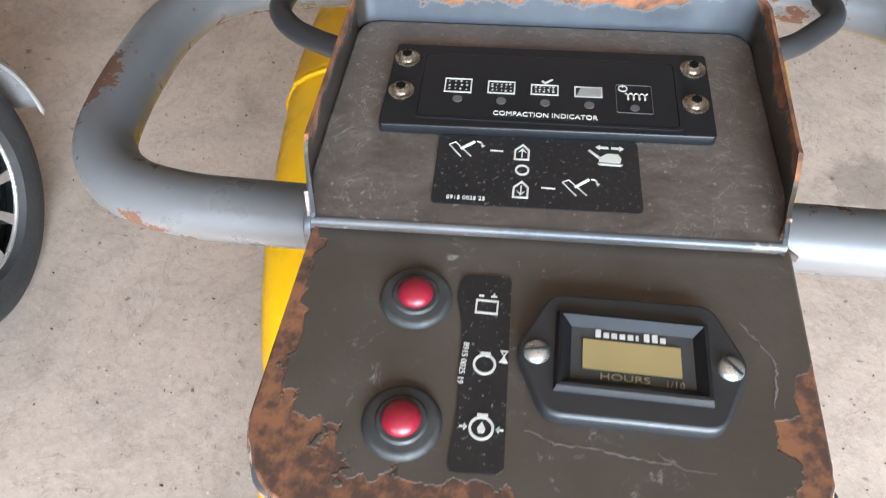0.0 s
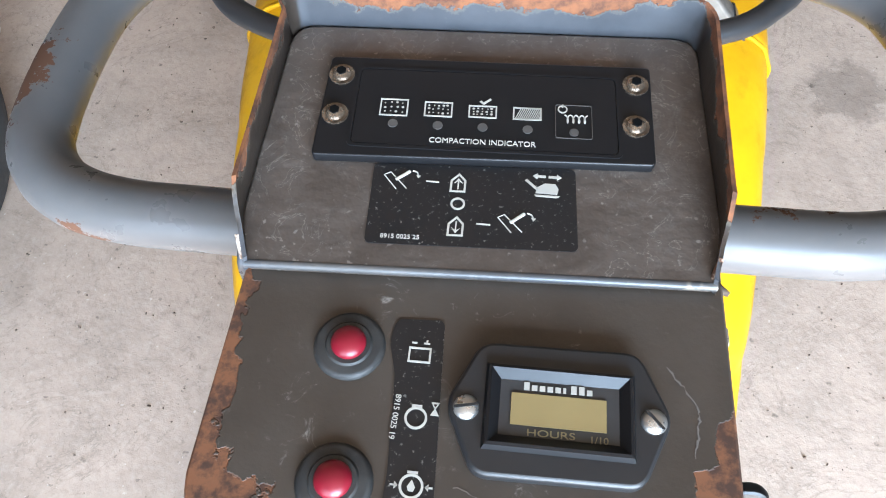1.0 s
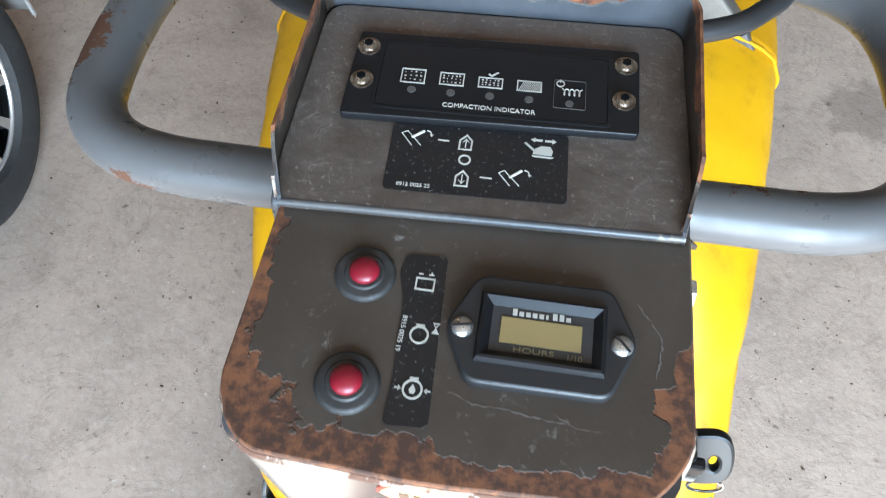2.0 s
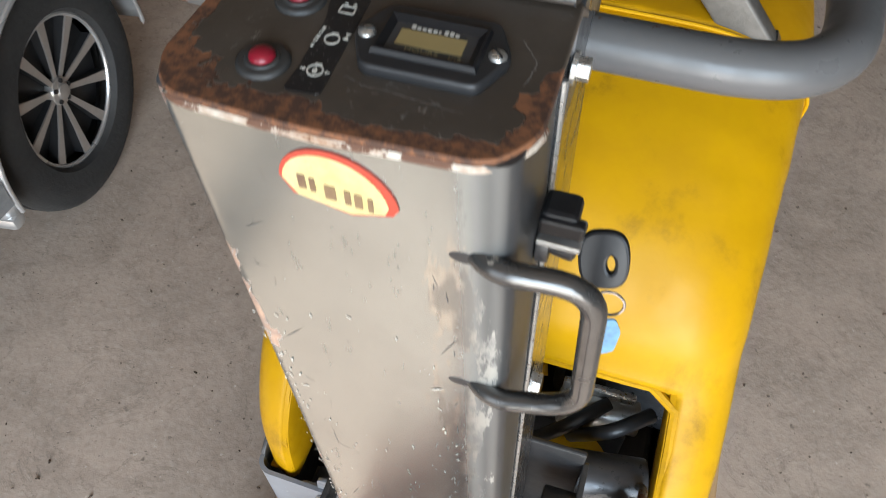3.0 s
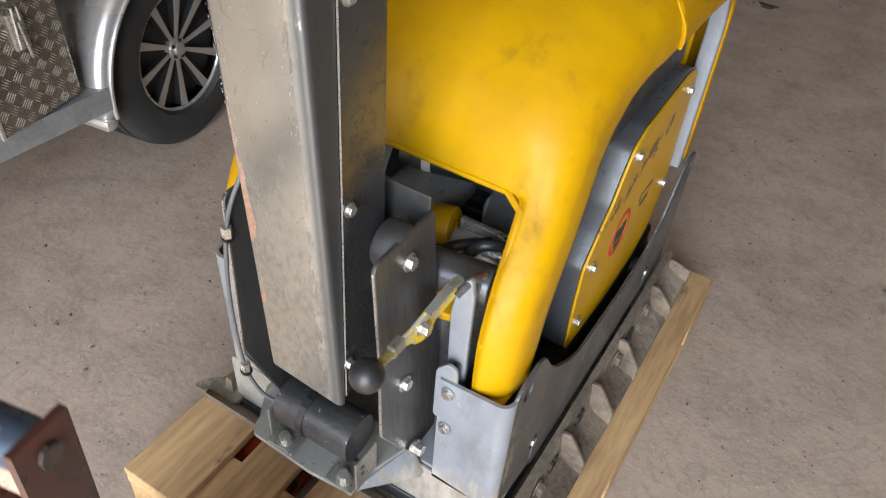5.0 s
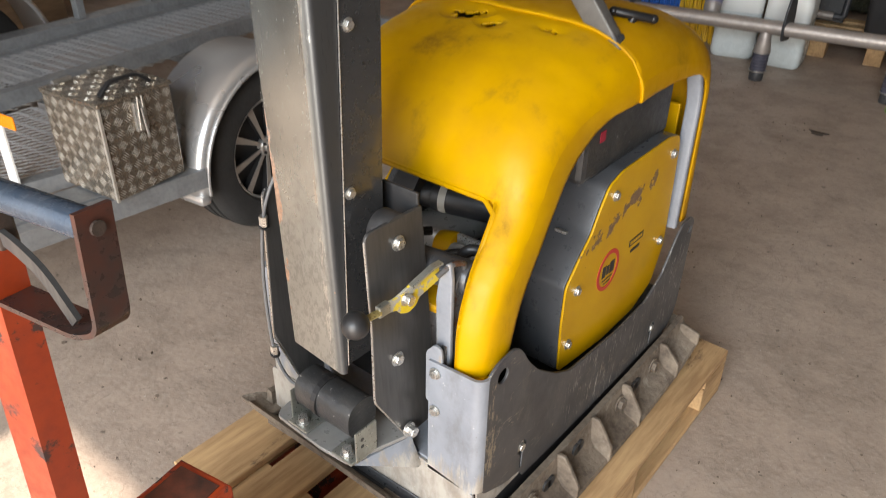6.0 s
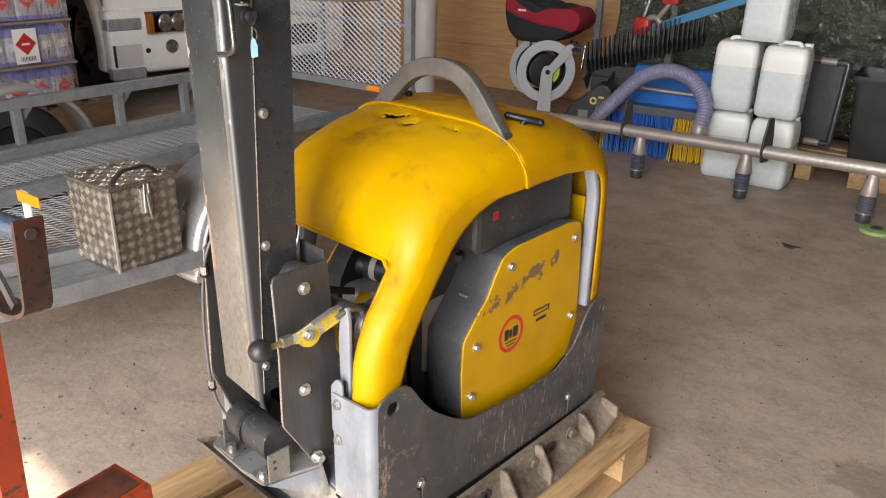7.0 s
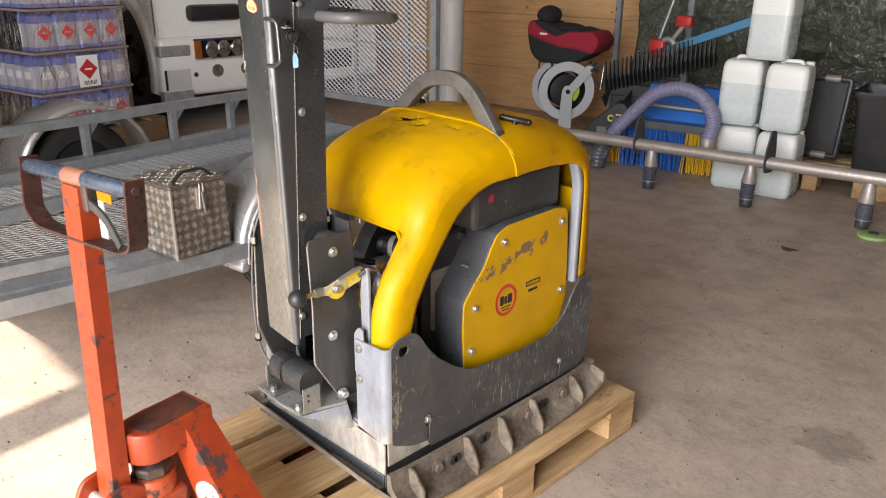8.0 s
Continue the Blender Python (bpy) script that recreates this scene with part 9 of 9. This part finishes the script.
def build_reel():
    t = thing("hose_reel", "grey and black hose reel on a steel bracket", "hose reel")
    t.matrix_basis = pose(-2.62, 4.74, 0.43, 0, 0, 54)
    ax = lambda y0, y1, r, n=40: rod((0, y0, 0), (0, y1, 0), r, n, bevel=0.006)
    part("flange", outline_mesh([circle(0, 0, 0.25, 48), circle(0, 0, 0.178, 40)], 0.016, 0.004, on_y(-0.13)), plain("pale_grey_paint", (0.52, 0.53, 0.55), 0.4), t, "pale grey flange ring", None, True)
    part("flange", outline_mesh([circle(0, 0, 0.25, 48), circle(0, 0, 0.178, 40)], 0.016, 0.004, on_y(0.10)), plain("grey_paint_back", (0.48, 0.49, 0.50), 0.4), t, "", None, True)
    part("drum", ax(-0.125, 0.09, 0.145), BLACK, t, "black drum", None, True)
    coils = None
    for k in range(9):
        r = 0.19
        ring = [(r * math.cos(a), -0.10 + 0.023 * k, r * math.sin(a)) for a in [2 * math.pi * i / 36 for i in range(36)]]
        coils = sweep(ring, 0.013, 8, closed=True, bm=coils)
    tagged(part("hose_coil", coils, BLACK, t, "black hose wound on the drum", None, True), kind="stuff")
    lab = outline_mesh([[(0.0, 0.0)] + [(0.12 * math.cos(a), 0.12 * math.sin(a)) for a in [radians(-50 + 10 * k) for k in range(9)]]], 0.002, 0, on_y(-0.128))
    part("label", lab, LIME, t, "lime-yellow label sector")
    arm = plain("light_grey_bracket", (0.50, 0.50, 0.49), 0.4)
    lower = outline_mesh([round_poly([(-0.075, -0.43), (0.050, -0.43), (0.045, 0.02), (0.02, 0.05), (-0.03, 0.05), (-0.05, 0.0)], 0.02)], 0.008, 0.001, on_y(-0.165))
    part("bracket", lower, arm, t, "light grey bracket")
    upper = outline_mesh([round_poly([(-0.045, -0.02), (0.02, -0.05), (0.215, 0.165), (0.215, 0.215), (0.165, 0.225)], 0.02)], 0.008, 0.001, on_y(-0.160))
    part("bracket", upper, arm, t, "light grey guide arm")
    for x, z in ((0.205, 0.235), (0.245, 0.225), (0.205, 0.185), (0.25, 0.18)):
        part("guide_roller", rod((x, -0.19, z), (x, -0.12, z), 0.018, 14), CHROME, t, "", None, True)
    part("axle_bolt", rod((0, -0.178, 0), (0, -0.165, 0), 0.022, 6), BLACK, t)
    gun = rod((0.34, -0.05, 0.0), (0.36, -0.05, 0.20), 0.016, 12)
    part("lance", gun, CHROME, t, "chromed fitting", None, True)
    part("base_foot", block(-0.2, 0.2, -0.17, 0.15, -0.43, -0.40, 0.004), BLACK, t)


build_reel()


def build_child_seat():
    t = thing("child_seat", "red and black child car seat resting on the hose reel", "child seat")
    t.matrix_basis = pose(-2.66, 4.84, 0.690, 0, 0, 12)
    prof = [(-0.26, 0.06), (-0.20, 0.0), (0.10, 0.0), (0.20, 0.05), (0.30, 0.12), (0.28, 0.20), (0.12, 0.24), (0.02, 0.20), (-0.12, 0.26), (-0.24, 0.30), (-0.30, 0.22)]
    part("shell", outline_mesh([round_poly(prof, 0.05)], 0.36, 0.04, on_y(0)), CLOTH_BLACK, t, "black seat shell", None, True)
    band = [(-0.30, 0.22), (-0.22, 0.19), (0.0, 0.13), (0.16, 0.12), (0.30, 0.09), (0.34, 0.17), (0.30, 0.22), (0.10, 0.22), (-0.05, 0.17), (-0.20, 0.24), (-0.29, 0.30)]
    part("cover", outline_mesh([round_poly(band, 0.03)], 0.38, 0.03, on_y(0)), CLOTH_RED, t, "red fabric cover", None, True)
    part("headrest", ball((-0.20, 0, 0.36), 0.10, 1.0, 1.5, 0.85), CLOTH_BLACK, t, "padded black headrest", None, True)
    part("wing", ball((-0.02, 0, 0.26), 0.09, 1.9, 1.6, 0.5), CLOTH_BLACK, t, "", None, True)
    part("badge", outline_mesh([rect(-0.19, -0.12, 0.205, 0.222)], 0.002, 0, on_y(-0.194)), WHITE_MARK, t, "small pale maker's mark")
    part("frame_leg", sweep(rounded([(-0.22, -0.10, 0.02), (-0.23, -0.10, -0.10), (-0.10, -0.10, -0.10), (-0.10, -0.10, 0.02)], 0.02), 0.010, 8), BLACK, t, "", None, True)
    # its stand-in support: the reel's upper cross tube
    part("frame_leg", sweep(rounded([(0.10, -0.05, 0.02), (0.10, -0.05, -0.05)], 0.02), 0.010, 8), BLACK, t, "", None, True)


build_child_seat()


def build_dark_bag():
    t = thing("machine_case", "black plastic machine housing beside the hose reel", "machine housing")
    t.matrix_basis = pose(-2.15, 4.74, 0, 0, 0, 20)
    prof = [(-0.20, 0.0), (0.16, 0.0), (0.22, 0.20), (0.20, 0.36), (0.13, 0.38), (-0.08, 0.20)]
    part("body", outline_mesh([round_poly(prof, 0.04)], 0.22, 0.02, on_y(0)), BLACK_DUSTY, t, "", None, True)
    part("marking", outline_mesh([circle(0.085, 0.26, 0.030, 20), circle(0.085, 0.26, 0.016, 16), rect(0.125, 0.140, 0.24, 0.30), rect(0.155, 0.168, 0.24, 0.30), rect(0.138, 0.158, 0.285, 0.30)], 0.002, 0, on_y(-0.112)), PALE_YELLOW, t, "yellow lettering marks")
    part("plate", outline_mesh([rect(-0.03, 0.05, 0.12, 0.18, 0.004)], 0.003, 0, on_y(-0.112)), GREY_MARK, t)


build_dark_bag()


def build_rack():
    """Thin galvanised uprights against the sheeting, with a leaning stay."""
    for x, y, lab in ((-2.335, 5.12, 1), (-1.770, 5.35, 2)):
        up = tagged(part("steel_upright", bars([((x, y, 0.0), (x - 0.02, y, 3.2))], 0.055, 0.035), GALV), "galvanised rack upright against the sheeting", "rack upright", "rack uprights")
        for k in range(24):
            part("slot", block(x - 0.030, x - 0.024, y - 0.022, y - 0.017, 0.5 + 0.1 * k, 0.53 + 0.1 * k), BLACK, up)
    tagged(part("leaning_pole", rod((-2.20, 5.15, 0.0), (-1.74, 5.45, 2.1), 0.016, 12), GALV, smooth=True), "thin grey pole leaning against the sheeting", "pole")
    st = tagged(part("lashing_strap", sweep([(-1.86, 5.10, 0.80), (-1.50, 5.00, 0.93), (-1.15, 4.95, 1.06), (-0.90, 4.95, 1.16)], 0, section=[(-0.004, -0.030), (0.004, -0.030), (0.004, 0.030), (-0.004, 0.030)]), BLUE_STRAP),
                "blue lashing strap hanging across the wall", "strap")
    co = thing("hose_coupling", "red and steel hose coupling hanging on the upright", "hose coupling", (-1.80, 5.06, 0.84))
    ring = [(0.065 * math.cos(a), 0.0, 0.065 * math.sin(a)) for a in [2 * math.pi * k / 20 for k in range(20)]]
    part("ring", sweep(ring, 0.024, 10, closed=True), STEEL_TUBE, co, "steel coupling ring", None, True)
    part("claw", block(-0.16, -0.02, -0.04, 0.04, -0.09, 0.06, 0.03), RED_PAINT, co, "red enamelled claw", None, True)
    part("stem", rod((0.03, 0, 0.05), (0.14, 0, 0.20), 0.022, 14), STEEL_TUBE, co, "steel stem", None, True)
    part("clamp", block(0.06, 0.20, -0.03, 0.03, 0.17, 0.26, 0.02), RED_PAINT, co, "red clamp", None, True)


build_rack()


def build_black_frames():
    t = thing("black_tailboard", "black steel board in a tubular frame leaning against the wall", "steel board")
    t.matrix_basis = pose(-0.43, 4.92, 0.144, -4, 0, 4)
    part("board", block(-0.25, 0.14, 0.0, 0.02, 0.02, 0.60, 0.006), SCRAPED_RUBBER, t)
    part("frame_tube", sweep(rounded([(-0.25, -0.03, 0.06), (0.14, -0.03, 0.06), (0.15, -0.03, 0.60), (-0.10, -0.03, 0.60)], 0.02), 0.020, 12), DARK_STEEL, t, "worn steel tube frame", None, True)
    for z in (0.06, 0.60):
        part("sleeve", rod((-0.02, -0.03, z), (0.08, -0.03, z), 0.026, 14), STEEL_TUBE, t, "", None, True)
    b = thing("black_bin", "scratched black plastic bin standing on pallets by the wall", "bin")
    b.matrix_basis = pose(0.22, 5.02, 0.146, 0, 0, 9)
    sh = bmesh.new()
    rows = []
    for z, k in ((0.0, 0.86), (0.02, 0.90), (0.50, 1.0), (0.53, 1.06), (0.56, 1.06)):
        loop = round_poly([(-0.42 * k, -0.24 * k), (0.42 * k, -0.24 * k), (0.42 * k, 0.24 * k), (-0.42 * k, 0.24 * k)], 0.04, 4)
        rows.append([sh.verts.new((x, y, z)) for x, y in loop])
    n = len(rows[0])
    for r0, r1 in zip(rows, rows[1:]):
        for j in range(n):
            sh.faces.new((r0[j], r0[(j + 1) % n], r1[(j + 1) % n], r1[j]))
    sh.faces.new(rows[0][::-1])
    part("body", sh, BLACK_DUSTY, b, "", None, True)
    part("scratch", sweep([(0.05, -0.237, 0.32), (0.09, -0.237, 0.36), (0.085, -0.237, 0.40)], 0.003, 5), WHITE_MARK, b)
    for x, y, rz, nm in ((-0.36, 4.86, 6, 0), (0.42, 4.98, 9, 1)):
        p = thing("wooden_pallet", "old darkened wooden pallet by the back wall", "pallet", group="wall pallets")
        p.matrix_basis = pose(x, y, 0, 0, 0, rz)
        for k in range(4):
            part("deck_board", block(-0.38, 0.38, -0.22 + 0.15 * k, -0.12 + 0.15 * k, 0.121, 0.142, 0.003), WOOD, p)
        for xx in (-0.33, 0.0, 0.33):
            part("block", block(xx - 0.05, xx + 0.05, -0.22, -0.08, 0.0, 0.1205, 0.003), WOOD, p)
            part("block", block(xx - 0.05, xx + 0.05, 0.20, 0.32, 0.0, 0.1205, 0.003), WOOD, p)


build_black_frames()


def build_small_things():
    pole = tagged(part("plastic_pipe", rod((-3.40, 4.10, 0.0), (-3.40, 4.12, 2.6), 0.105, 32), PVC, smooth=True), "upright white plastic pipe beside the trailer ramp", "pipe")
    disc = tagged(part("plastic_disc", rod((0.33, 3.90, 0.0), (0.33, 3.90, 0.022), 0.085, 28, bevel=0.006), GREEN_DISC, smooth=True), "pale green plastic disc lying on the floor", "disc")
    part("centre", rod((0.33, 3.90, 0.0222), (0.33, 3.90, 0.03), 0.03, 16), DARK_STEEL, disc)
    lf = bmesh.new()
    pts = [(0.075 + 0.045 * math.cos(a) * (1 + 0.3 * math.sin(3 * a)), 3.325 + 0.028 * math.sin(a), 0.0045 + 0.004 * math.cos(2 * a)) for a in [2 * math.pi * k / 12 for k in range(12)]]
    lf.faces.new([lf.verts.new(p) for p in pts])
    ob = tagged(part("dry_leaf", lf, plain("dead_leaf", (0.06, 0.045, 0.035), 0.8)), "dark dry leaf on the floor", "leaf")
    thick(ob, 0.003)
    # grit scattered over the floor
    rnd = random.Random(21)
    b = bmesh.new()
    for k in range(1300):
        x, y = (rnd.uniform(-2.2, 3.0), rnd.uniform(-1.2, 4.0)) if k % 2 else (rnd.uniform(-1.2, 1.8), rnd.uniform(-0.6, 2.4))
        r = rnd.choice([0.0015, 0.002, 0.002, 0.003, 0.003, 0.005])
        bmesh.ops.create_icosphere(b, subdivisions=1, radius=r, matrix=Matrix.LocRotScale((x, y, r * 0.2), Euler((rnd.random() * 3, rnd.random() * 3, 0)), (1, rnd.uniform(0.5, 1.3), 0.5)))
    tagged(part("floor_grit", b, plain("brown_grit", (0.11, 0.08, 0.06), 0.9)), "brown grit and crumbs scattered on the concrete", "grit", kind="stuff")


build_small_things()
